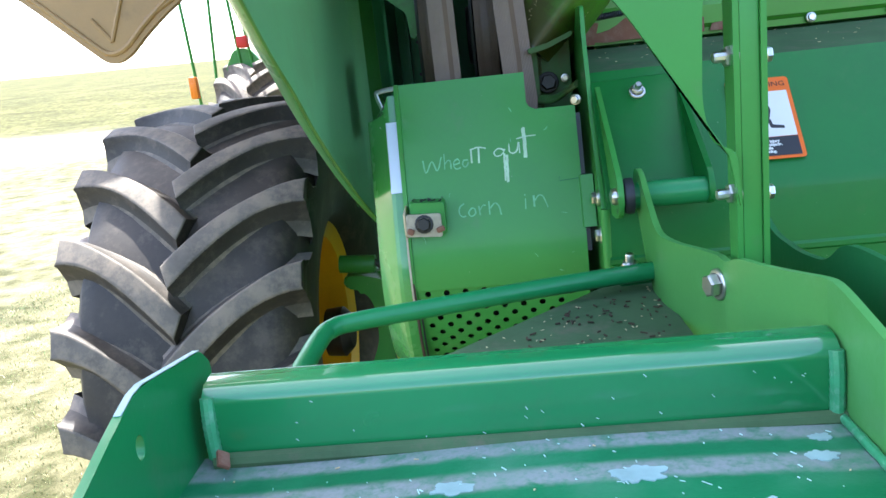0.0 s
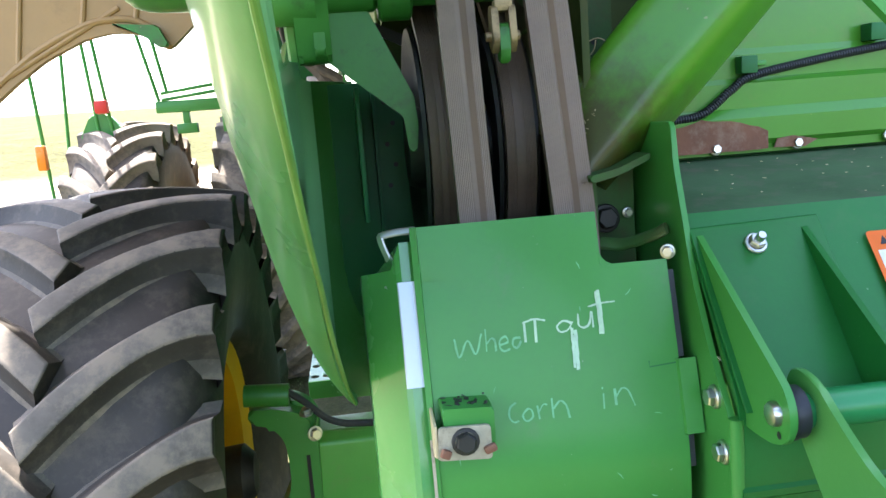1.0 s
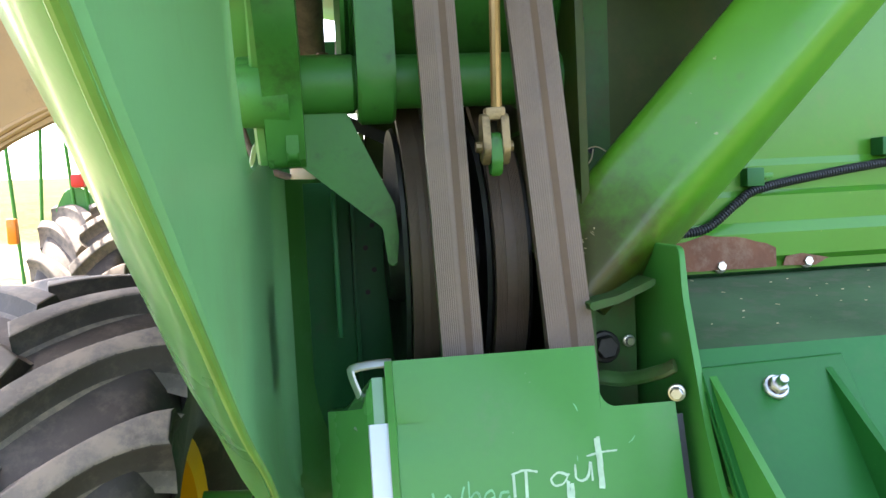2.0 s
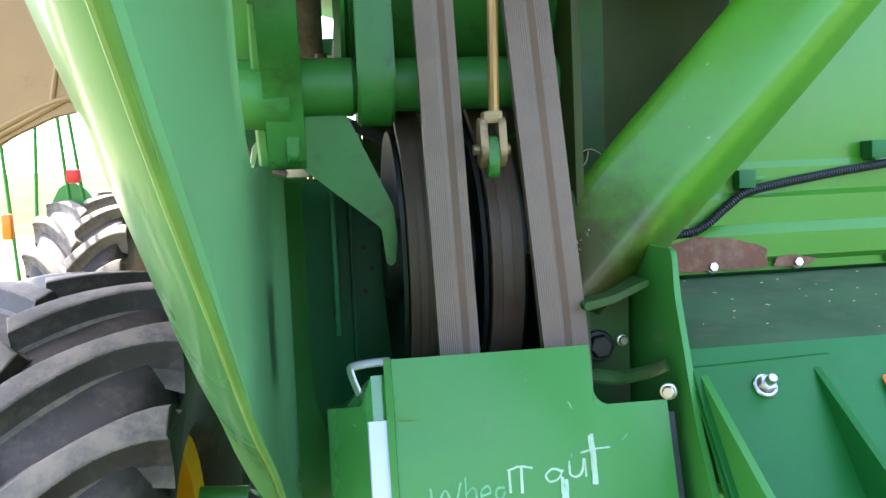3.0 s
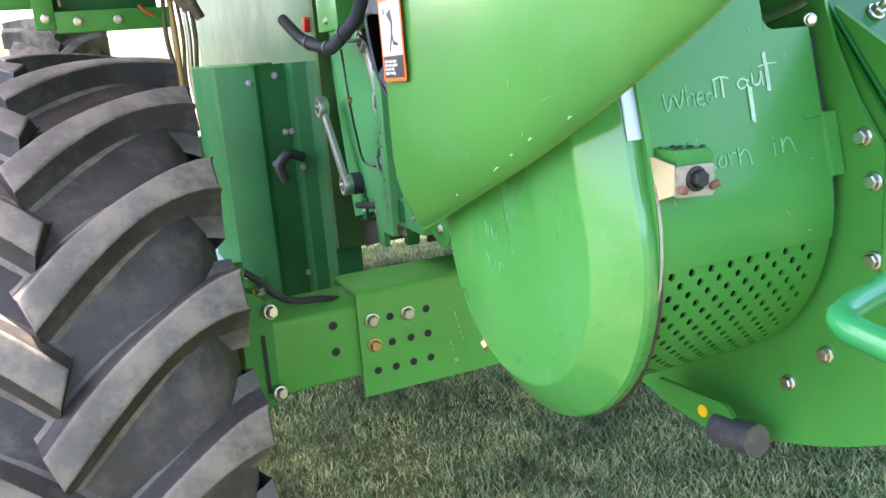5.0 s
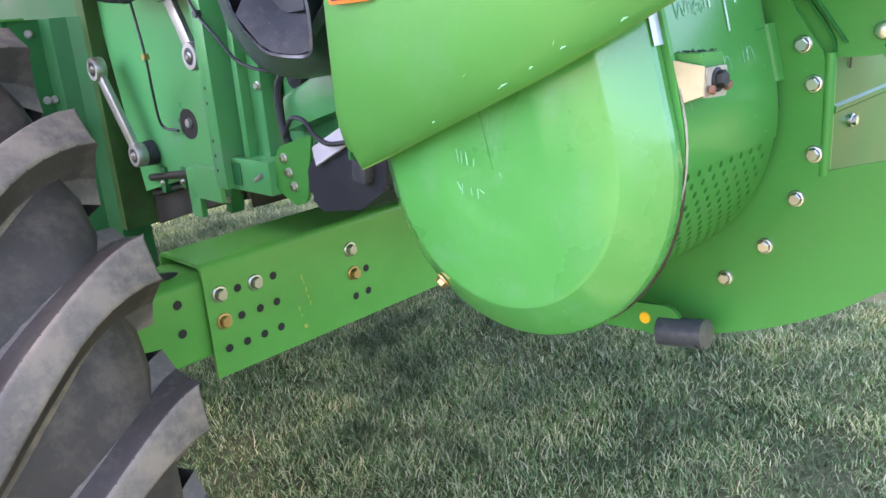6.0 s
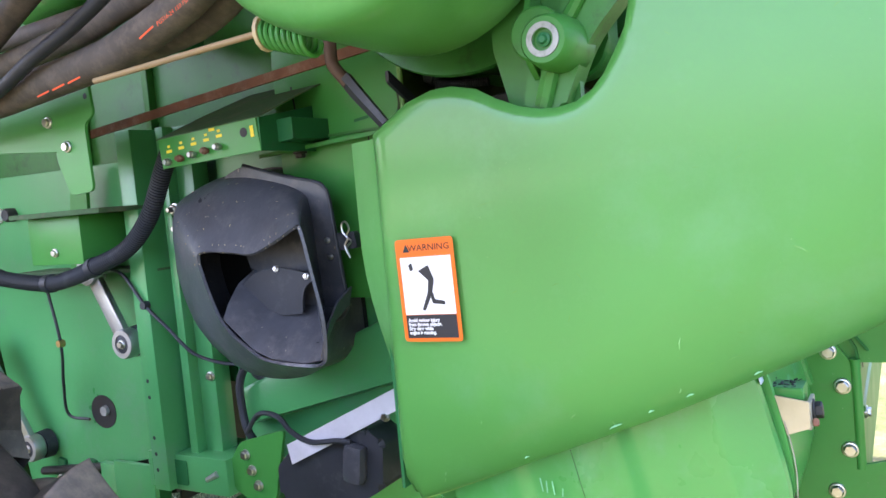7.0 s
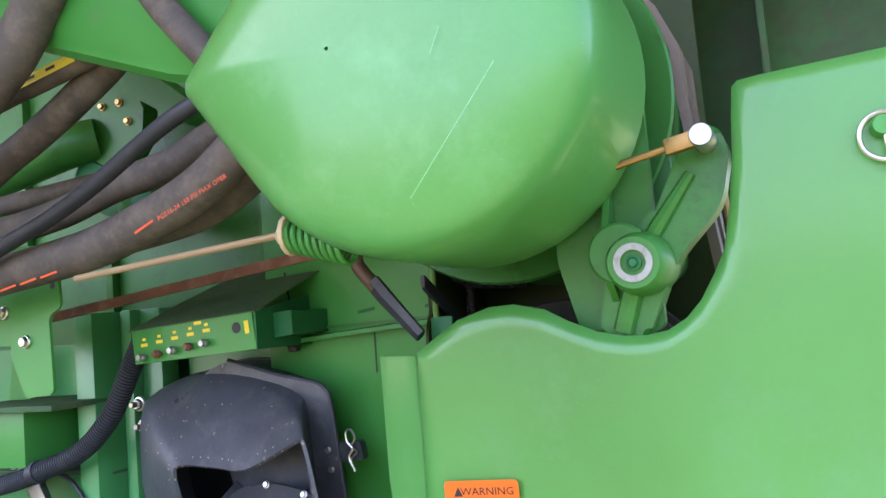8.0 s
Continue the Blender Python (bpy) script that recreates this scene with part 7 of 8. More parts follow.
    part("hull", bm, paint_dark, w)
    bm = bmesh.new()
    box(bm, 0.25, 2.95, 1.66, 1.74, 1.62, 3.7, 0)
    part("rear_wall", bm, paint, w)
    # pipes and brackets above the axle; dark plates added where the gap is unlit
    part("gap_shade_plate", slab(bmesh.new(), [(3.48, 0.74), (3.07, 0.862), (2.87, 0.905), (2.87, 1.10), (3.48, 1.10)], "x", 0.285, 0.30, 0.002), dark_steel, w, "dark plate added for the unlit gap under the flank")
    part("gap_shade_cross", box(bmesh.new(), 0.302, 1.60, 2.870, 2.880, 0.875, 1.22, 0.002), dark_steel, w, "dark cross plate added for the unlit gap above the axle")
    for pts, r in (([(0.24, 3.38, 0.93), (0.235, 3.0, 0.985), (0.26, 2.90, 0.97), (0.45, 2.86, 0.93), (0.9, 2.85, 0.96)], 0.012), ([(0.27, 3.44, 0.86), (0.265, 3.10, 0.935), (0.28, 2.88, 0.93)], 0.009)):
        part("pipe", tube(bmesh.new(), pts, r, 10), dark_steel, w, "dirty dark pipe")
    for y, z, h in ((3.30, 0.93, 0.09), (3.16, 0.95, 0.07), (2.90, 0.92, 0.10)):
        bk = part("hanger", obox(bmesh.new(), pose(0.262, y, z, 12), (0.045, 0.030, h), 0.004), paint_dark, w)
        fasten(bk, BOLT, (0.238, y, z - 0.01), (-1, 0, 0), 20, 0.8)
    return w


build_flank()


def build_levers():
    def rod(a, b, label):
        t = thing("connecting_rod", b, label, "link", "crank links")
        a, b = Vector(a), Vector(b)
        m = frame_on((a + b) / 2, (b - a), (1, 0, 0))
        bm = obox(bmesh.new(), m, ((b - a).length - 0.03, 0.020, 0.044), 0.007)
        part("bar", bm, cast_steel, t, "bright worn steel bar")
        for p in (a, b):
            part("eye", lathe(bmesh.new(), [(0.024, -0.018), (0.036, -0.018), (0.039, -0.012), (0.039, 0.012), (0.036, 0.018), (0.024, 0.018)], p, "x", 24, closed=True), cast_steel, t)
            part("bushing", lathe(bmesh.new(), [(0, -0.016), (0.020, -0.017), (0.0245, -0.015), (0.0245, 0.015), (0, 0.015)], p, "x", 20), black_plastic, t, "black rubber bushing")
            fasten(t, BOLT, (p.x - 0.017, p.y, p.z), (-1, 0, 0), 20, 1.0)
        part("boss", lathe(bmesh.new(), [(0, 0.019), (0.040, 0.019), (0.042, 0.05), (0, 0.05)], b, "x", 20), black_plastic, t, "black bearing boss")

    rod((0.170, 3.475, 1.297), (0.195, 3.345, 1.018), "bright steel connecting rod on the flank")
    rod((0.19, 2.985, 1.525), (0.19, 2.877, 1.336), "short steel connecting rod beside the column")
    for pts in ([(0.16, 3.14, 1.50), (0.16, 3.106, 1.336), (0.19, 3.16, 1.22), (0.22, 3.20, 1.12), (0.235, 3.13, 1.105)], [(0.13, 2.843, 1.535), (0.12, 2.772, 1.518), (0.118, 2.705, 1.446), (0.125, 2.642, 1.389), (0.14, 2.584, 1.329), (0.16, 2.50, 1.303), (0.20, 2.44, 1.30)]):
        c = thing("control_cable", pts[0], "thin black control cable looping down the flank", "cable", "control cables")
        part("sheath", tube(bmesh.new(), pts, 0.0042, 8), black_plastic, c)
        k = 1 if pts[0][1] > 3 else 2
        bm = lathe(bmesh.new(), [(0, -0.008), (0.0095, -0.008), (0.0105, 0.008), (0, 0.008)], pts[k], "x", 10)
        part("clip", bm, gold_zinc if k == 1 else black_plastic, c, "small brass clip" if k == 1 else "black cable clamp")


build_levers()


def build_duct():
    """Black rubber hood on the flank, with flange and mouth."""
    d = thing("air_duct_hood", (0.12, 2.3, 1.3), "black moulded rubber duct hood with an open mouth", "duct")
    lip = [(2.366, 1.550), (2.363, 1.572), (2.33, 1.577), (2.27, 1.572), (2.22, 1.568), (2.16, 1.590), (2.105, 1.616), (2.092, 1.606), (2.076, 1.53), (2.060, 1.449), (2.060, 1.385), (2.072, 1.358), (2.12, 1.352), (2.20, 1.358), (2.245, 1.375), (2.321, 1.436)]
    base = [(2.575, 1.52), (2.572, 1.66), (2.545, 1.70), (2.44, 1.735), (2.345, 1.738), (2.24, 1.712), (2.190, 1.685), (2.172, 1.655), (2.164, 1.53), (2.158, 1.42), (2.158, 1.36), (2.17, 1.33), (2.21, 1.30), (2.30, 1.285), (2.42, 1.31), (2.53, 1.40)]
    n = 64

    def resample(pts):
        line = spline([(p[0], p[1], 0) for p in pts + pts[:2]], 6)[: 6 * len(pts)]
        return [line[int(k * len(line) / n) % len(line)] for k in range(n)]

    L, B = resample(lip), resample(base)
    C = Vector((2.33, 1.51, 0))
    steps = [(0.0, 0.240, 0.985), (0.0, 0.215, 0.975), (0.02, 0.17, 0.97), (0.05, 0.12, 0.98), (0.10, 0.098, 0.985), (0.28, 0.060, 1.01), (0.55, 0.030, 1.01), (0.82, 0.0, 1.0), (1.0, -0.020, 1.0)]
    rows = []
    for f, x, grow in steps:
        row = []
        for b, l in zip(B, L):
            p = C + (b - C) * grow
            p = p * (1 - f) + l * f
            row.append((x, p.x, p.y))
        rows.append(row)
    bm = bmesh.new()
    sheet(bm, rows, wrap=True)
    bmesh.ops.recalc_face_normals(bm, faces=bm.faces[:])
    bmesh.ops.solidify(bm, geom=bm.faces[:], thickness=0.006)
    hood = part("hood", bm, duct_rubber, d, "", 60)
    bm = bmesh.new()
    slab(bm, [(p.x, p.y) for p in B], "x", 0.236, 0.246, 0)
    part("back", bm, black_ink, d, "dark inside of the duct")
    foot = [(2.068, 1.400), (2.078, 1.364), (2.12, 1.356), (2.20, 1.362), (2.245, 1.379), (2.318, 1.438)]
    part("mouth_floor", sheet(bmesh.new(), [[(x, y + 0.15 * up, z + up) for y, z in foot] for x, up in ((-0.014, 0.0), (0.010, 0.030), (0.045, 0.062), (0.100, 0.085))], 0.004), duct_rubber, d, "sloping grey rubber floor of the mouth")
    bm = bmesh.new()
    slab(bm, rounded([(2.352, 1.457), (2.342, 1.430), (2.168, 1.440), (2.166, 1.470), (2.156, 1.495), (2.130, 1.508), (2.146, 1.520), (2.215, 1.533), (2.285, 1.524), (2.332, 1.490)], [0.008, 0.008, 0.004, 0.01, 0.01, 0.004, 0.01, 0.02, 0.02, 0.02], 4), "x", 0.05, 0.056, 0.001)
    part("deflector", bm, black_plastic, d, "black inner deflector plate")
    for y, z in ((2.225, 1.530), (2.150, 1.514)):
        fasten(d, BOLT, (0.049, y, z), (-1, 0, 0.3), 0, 0.55)
    for y, z in ((2.128, 1.578), (2.124, 1.545)):
        fasten(hood, BOLT, (0.097, y, z), (-1, -0.2, 0), 0, 0.5, "rivet")
    # spring cotter beside it
    rng, bm = random.Random(44), bmesh.new()
    faces = [f for f in hood.data.polygons if f.normal.x < -0.35 and f.center.z > 1.55]
    for f in rng.sample(faces, min(60, len(faces))):
        n = f.normal.copy()
        obox(bm, frame_on(f.center + n * 0.0004, n.orthogonal(), n.cross(n.orthogonal())) @ pose(0, 0, 0, 0, 0, rng.uniform(0, 180)), (rng.uniform(0.001, 0.005), rng.uniform(0.0006, 0.0012), 0.0008), 0)
    tagged(part("stuck_chaff", bm, chaff_mat, hood, "fine straw chaff stuck to the rubber"), kind="stuff")
    bm = bmesh.new()
    edge = [(2.336, 1.743), (2.227, 1.711), (2.150, 1.694), (2.130, 1.682), (2.121, 1.661), (2.110, 1.56), (2.099, 1.459), (2.103, 1.438), (2.118, 1.423), (2.157, 1.409)]
    tube(bm, [(0.104, y, z) for y, z in edge], 0.0045, 8, 5)
    part("rim_flange", bm, black_plastic, d, "smooth grey rim of the duct")
    bm = bmesh.new()
    slab(bm, rounded([(2.40, 1.72), (2.336, 1.743), (2.227, 1.711), (2.134, 1.690), (2.120, 1.665), (2.099, 1.455), (2.106, 1.425), (2.157, 1.405), (2.30, 1.40)], [0.02, 0.02, 0.02, 0.02, 0.02, 0.02, 0.02, 0.02, 0.02], 4), "x", 0.100, 0.112, 0.002)
    part("backing_flange", bm, duct_rubber, d)
    c = thing("cotter_pin", (0.145, 2.11, 1.55), "bent steel spring cotter in a black tab", "pin")
    wire = [(0.0, -0.020), (0.006, 0.0), (-0.006, 0.012), (0.005, 0.022), (-0.003, 0.036), (0.004, 0.050), (0.013, 0.046), (0.012, 0.030), (0.002, 0.018), (0.010, 0.004), (0.004, -0.012)]
    part("wire", tube(bmesh.new(), [(0.098, 2.077 + u, 1.562 + v) for u, v in wire], 0.0021, 6, 5), zinc, c)
    part("tab", slab(bmesh.new(), rounded([(2.112, 1.590), (2.068, 1.593), (2.062, 1.560), (2.110, 1.556)], 0.006), "x", 0.104, 0.122, 0.001), black_plastic, c)


build_duct()


def build_valve_box():
    v = thing("grease_bank", (0.05, 2.35, 1.75), "green grease bank plate with five nipples and yellow symbols", "fitting panel")
    bm = bmesh.new()
    slab(bm, [(2.484, 1.811), (2.21, 1.826), (2.203, 1.762), (2.477, 1.750)], "x", 0.018, 0.023, 0.001)
    face = part("face_plate", bm, paint, v)
    bm = bmesh.new()
    sheet(bm, [[(0.018, 2.49, 1.812), (0.018, 2.205, 1.828)], [(0.13, 2.46, 1.862), (0.13, 2.185, 1.876)], [(0.25, 2.43, 1.910), (0.25, 2.165, 1.922)]], 0.003)
    part("sloping_top", bm, paint_dusty, v, "dusty sloping top")
    bm = bmesh.new()
    slab(bm, [(0.02, 1.826), (0.25, 1.865), (0.25, 1.76), (0.02, 1.762)], "y", 2.203, 2.207, 0)
    part("end_wall", bm, paint_dark, v)
    # Solid dark box in place of a recess; its shade is the dark colour.
    bm = bmesh.new()
    slab(bm, rounded([(2.205, 1.822), (2.165, 1.824), (2.165, 1.782), (2.205, 1.778)], 0.003), "x", 0.07, 0.25, 0.001)
    part("dark_recess_box", bm, paint_dark, v)
    for k in range(5):
        y, z = 2.452 - 0.036 * k, 1.763 + 0.0042 * k
        bm = lathe(bmesh.new(), [(0, 0.000), (0.005, 0.0), (0.006, 0.004), (0.0075, 0.006), (0.0075, 0.012), (0.005, 0.014), (0.005, 0.02)], (0, y, z), "x", 10)
        part("grease_nipple", bm, rust if k % 2 else cast_steel, face)
    fasten(face, DISC, (0.0172, 2.243, 1.801), (-1, 0, 0), 0, 0.0095, "hole")
    bm = bmesh.new()
    for k in range(5):
        y, z = 2.452 - 0.036 * k, 1.787 + 0.0042 * k
        strip(bm, [(0.0175, y + 0.008, z - 0.003), (0.0175, y - 0.008, z - 0.002)], 0.006, (-1, 0, 0), 0.0006)
        strip(bm, [(0.0175, y + 0.004, z + 0.007), (0.0175, y - 0.004, z + 0.008)], 0.005, (-1, 0, 0), 0.0006)
    strip(bm, [(0.0175, 2.335, 1.815), (0.0175, 2.318, 1.816)], 0.006, (-1, 0, 0), 0.0006)
    strip(bm, [(0.0175, 2.222, 1.812), (0.0175, 2.220, 1.790)], 0.009, (-1, 0, 0), 0.0006)
    tagged(part("symbol_bar", bm, yellow_ink, face, "small yellow printed symbols"), kind="stuff")


build_valve_box()


def build_lamp():
    t = thing("work_lamp_box", (0.22, 2.22, 0.93), "black plastic box under a bright metal strip above the axle", "box")
    bm = bmesh.new()
    slab(bm, rounded([(2.385, 1.00), (2.384, 1.07), (2.345, 1.108), (2.13, 1.175), (2.09, 1.15), (2.10, 1.05), (2.20, 0.990), (2.34, 0.968)], 0.012), "x", 0.165, 0.30, 0.010)
    part("case", bm, black_plastic, t)
    bm = bmesh.new()
    slab(bm, [(2.340, 1.128), (2.0, 1.290), (2.0, 1.244), (2.330, 1.084)], "x", 0.152, 0.162, 0.001)
    part("metal_strip", bm, surface("pale_grey_metal", (0.62, 0.60, 0.63), 0.45, 0.2, 0.08, 120, 15, dirt=(0.4, 0.38, 0.36), bump=0.1), t, "bright metal strip")
    bm = tube(bmesh.new(), [(0.175, 2.478, 1.139), (0.16, 2.42, 1.19), (0.15, 2.356, 1.191), (0.148, 2.319, 1.161), (0.145, 2.265, 1.144), (0.146, 2.194, 1.152), (0.15, 2.16, 1.15)], 0.006, 8)
    part("lead", bm, black_plastic, t)
    part("cable_sleeve", tube(bmesh.new(), [(0.22, 2.42, 1.29), (0.185, 2.454, 1.303), (0.18, 2.488, 1.255), (0.18, 2.489, 1.186), (0.18, 2.478, 1.139), (0.2, 2.47, 1.10)], 0.0095, 10), black_plastic, t, "thick rubber cable sleeve")
    part("boss", lathe(bmesh.new(), [(0, 0.205), (0.03, 0.205), (0.034, 0.212), (0.034, 0.25), (0, 0.25)], (0, 2.45, 1.285), "x", 18), black_plastic, t)
    bm = obox(bmesh.new(), pose(0.15, 2.155, 1.105, 8), (0.034, 0.050, 0.085), 0.016)
    part("plug", bm, duct_rubber, t, "black rubber plug")
    fasten(t, BOLT, (0.155, 2.07, 1.21), (-1, 0, 0), 0, 0.9)


build_lamp()


def build_hoses():
    def hose(pts, r, label, material=None, squash=1.0):
        t = thing("hydraulic_hose", pts[0], label, "hose", "hydraulic hoses")
        part("tube", tube(bmesh.new(), pts, r, 16, 8, squash=squash), material or hose_rubber, t)
        return t

    big = hose([(-0.21, 3.0, 1.885), (-0.205, 2.70, 1.90), (-0.20, 2.538, 1.916), (-0.20, 2.384, 1.931), (-0.20, 2.288, 1.947), (-0.20, 2.142, 1.991), (-0.195, 2.05, 2.047), (-0.19, 1.95, 2.13)], 0.032, "thick grey-brown rubber hose with orange print")
    hose([(-0.13, 3.0, 1.96), (-0.13, 2.626, 2.00), (-0.13, 2.472, 2.018), (-0.13, 2.355, 2.045), (-0.13, 2.234, 2.062), (-0.13, 2.148, 2.091), (-0.12, 2.0, 2.15)], 0.026, "grey-brown rubber hose with dust on top")
    thin = hose([(-0.25, 2.80, 1.86), (-0.25, 2.60, 1.905), (-0.25, 2.469, 1.952), (-0.25, 2.357, 1.986), (-0.25, 2.263, 2.023), (-0.25, 2.173, 2.067), (-0.25, 2.10, 2.098), (-0.23, 2.02, 2.13)], 0.0125, "thin black hose with a pale scraped streak", black_plastic)
    hose([(-0.17, 2.75, 2.02), (-0.16, 2.581, 2.11), (-0.16, 2.496, 2.145), (-0.16, 2.401, 2.19), (-0.16, 2.291, 2.252), (-0.16, 2.15, 2.36)], 0.026, "thick dusty brown rubber hose going up")
    yl = hose([(-0.20, 2.80, 2.155), (-0.20, 2.522, 2.205), (-0.20, 2.428, 2.219), (-0.20, 2.328, 2.235), (-0.19, 2.15, 2.27)], 0.018, "brown hose with a printed yellow band")
    hose([(-0.05, 2.9, 2.065), (-0.05, 2.637, 2.073), (-0.05, 2.438, 2.08), (-0.05, 2.271, 2.085), (-0.05, 2.0, 2.10)], 0.019, "dusty tan rubber hose behind the others")
    hose([(-0.12, 2.50, 1.945), (-0.12, 2.251, 1.969), (-0.12, 2.159, 1.988), (-0.12, 2.081, 2.025), (-0.12, 1.95, 2.10)], 0.026, "dark rubber hose below the printed one")
    hose([(-0.30, 2.80, 2.02), (-0.29, 2.55, 2.12), (-0.28, 2.415, 2.211), (-0.28, 2.36, 2.26), (-0.28, 2.28, 2.36)], 0.034, "grey-tan rubber hose curving up")
    hose([(-0.285, 2.20, 2.40), (-0.288, 2.10, 2.252), (-0.288, 2.064, 2.205), (-0.28, 2.02, 2.15), (-0.25, 1.95, 2.05)], 0.021, "dusty brown hose running down behind the hood")
    bm = bmesh.new()
    sheet(bm, [[(-0.2190, 2.60, 2.194 + d), (-0.2190, 2.522, 2.205 + d), (-0.2190, 2.428, 2.219 + d), (-0.2190, 2.328, 2.235 + d)] for d in (-0.008, 0.008)])
    part("printed_band", bm, yellow_ink, yl, "faded yellow printed band")
    for k in range(4):
        bm = bmesh.new()
        strip(bm, [(-0.2195, 2.525 - 0.045 * k, 2.2050 + 0.0068 * k), (-0.2195, 2.505 - 0.045 * k, 2.2080 + 0.0068 * k)], 0.005, (-1, 0, 0), 0.0008)
        part("print_bar", bm, black_ink, yl)
    lettering("PG516-24 150 PSI MAX OPER", 0.0075, orange_ink, big, frame_on((-0.2335, 2.104, 1.982), (0.03, -1, 0.365), (0.0, 0.365, 1)), "print", squeeze=1.0)
    for y, z, dz in ((2.211, 1.950, 0.012), (2.405, 1.905, 0.004), (2.450, 1.899, 0.004), (2.495, 1.893, 0.004)):
        bm = bmesh.new()
        strip(bm, [(-0.2318, y, z - 0.004), (-0.2318, y - 0.035, z + dz - 0.002)], 0.003, (-1, 0, -0.3), 0.0014)
        part("print_bar", bm, orange_ink, big, "worn orange print")
    line = [(2.52, 1.9345), (2.442, 1.9645), (2.361, 1.989), (2.262, 2.0245), (2.170, 2.0695), (2.11, 2.096)]
    part("scraped_streak", sheet(bmesh.new(), [[(-0.2615 + dx, y, z + 0.003 + dz) for y, z in line] for dx, dz in ((0.0, 0.0), (0.0045, 0.0035))]), surface("pale_scraped_rubber", (0.20, 0.22, 0.20), 0.5, bump=0.2), thin, "pale scraped streak")
    # small conduit and its branch under the hood
    u = thing("wire_conduit", (0.05, 1.82, 1.79), "thin black corrugated conduit branching under the hood", "conduit")
    part("sleeve", corrugated(bmesh.new(), [(0.05, 1.835, 1.90), (0.05, 1.822, 1.85), (0.05, 1.820, 1.80), (0.05, 1.822, 1.74)], 0.0075, 0.004, 0.0014, 10), black_plastic, u, sharp=25)
    part("sleeve", corrugated(bmesh.new(), [(0.05, 1.838, 1.845), (0.05, 1.814, 1.837), (0.05, 1.775, 1.831), (0.06, 1.73, 1.83)], 0.0075, 0.004, 0.0014, 10), black_plastic, u, sharp=25)
    part("branch_block", obox(bmesh.new(), pose(0.05, 1.845, 1.856, 20), (0.025, 0.045, 0.024), 0.006), black_plastic, u)
    # corrugated conduit past the duct
    c = thing("wire_conduit", (0.08, 2.7, 1.55), "thick black corrugated conduit sagging along the flank", "conduit")
    run = [(0.06, 2.50, 1.79), (0.065, 2.535, 1.745), (0.07, 2.60, 1.652), (0.075, 2.69, 1.585), (0.07, 2.80, 1.548), (0.075, 2.90, 1.522), (0.08, 3.01, 1.508), (0.08, 3.18, 1.522), (0.08, 3.34, 1.552), (0.08, 3.55, 1.62)]
    part("sleeve", corrugated(bmesh.new(), run, 0.0205, 0.0066, 0.0030, 14), black_plastic, c, sharp=25)
    line = spline(run, 22)
    for k in (90, 130, 160):
        part("tape_band", tube(bmesh.new(), [line[k - 2], line[k + 2]], 0.0235, 12, smooth=False), black_plastic, c)
    # gearbox housing behind the hoses
    g = thing("gearbox", (0.16, 2.55, 2.0), "green cast gearbox flange with brass-coloured bolts", "gearbox")
    bm = bmesh.new()
    slab(bm, rounded([(2.70, 2.33), (2.60, 2.34), (2.52, 2.29), (2.53, 2.20), (2.60, 2.13), (2.72, 2.16)], 0.03), "x", 0.12, 0.16, 0.006)
    plate = part("flange", bm, paint_bay, g)
    for y, z in ((2.633, 2.283), (2.585, 2.283), (2.564, 2.24), (2.68, 2.30)):
        fasten(plate, GOLD_BOLT, (0.118, y, z), (-1, 0, 0), 0, 0.45, "bolt", "brass-coloured bolt")
    part("neck", tube(bmesh.new(), [(0.13, 2.66, 2.22), (0.10, 2.70, 2.21), (0.08, 2.78, 2.19), (0.09, 2.95, 2.17)], 0.045, 16), paint_bay, g)
    bm = obox(bmesh.new(), pose(0.17, 2.62, 2.10, 25), (0.12, 0.22, 0.10), 0.02)
    part("housing", bm, paint_dark, g)
    bm = bmesh.new()
    slab(bm, rounded([(2.53, 2.36), (2.38, 2.24), (2.40, 2.20), (2.56, 2.30)], 0.01), "x", 0.10, 0.16, 0.003)
    part("web", bm, paint_bay, g)
    part("drain_pipe", tube(bmesh.new(), [(0.12, 2.60, 2.16), (0.12, 2.58, 2.08), (0.13, 2.57, 2.02)], 0.022, 12), paint_bay, g)


build_hoses()

# ---- what stands ahead: raised panel, step, platform, rails ----


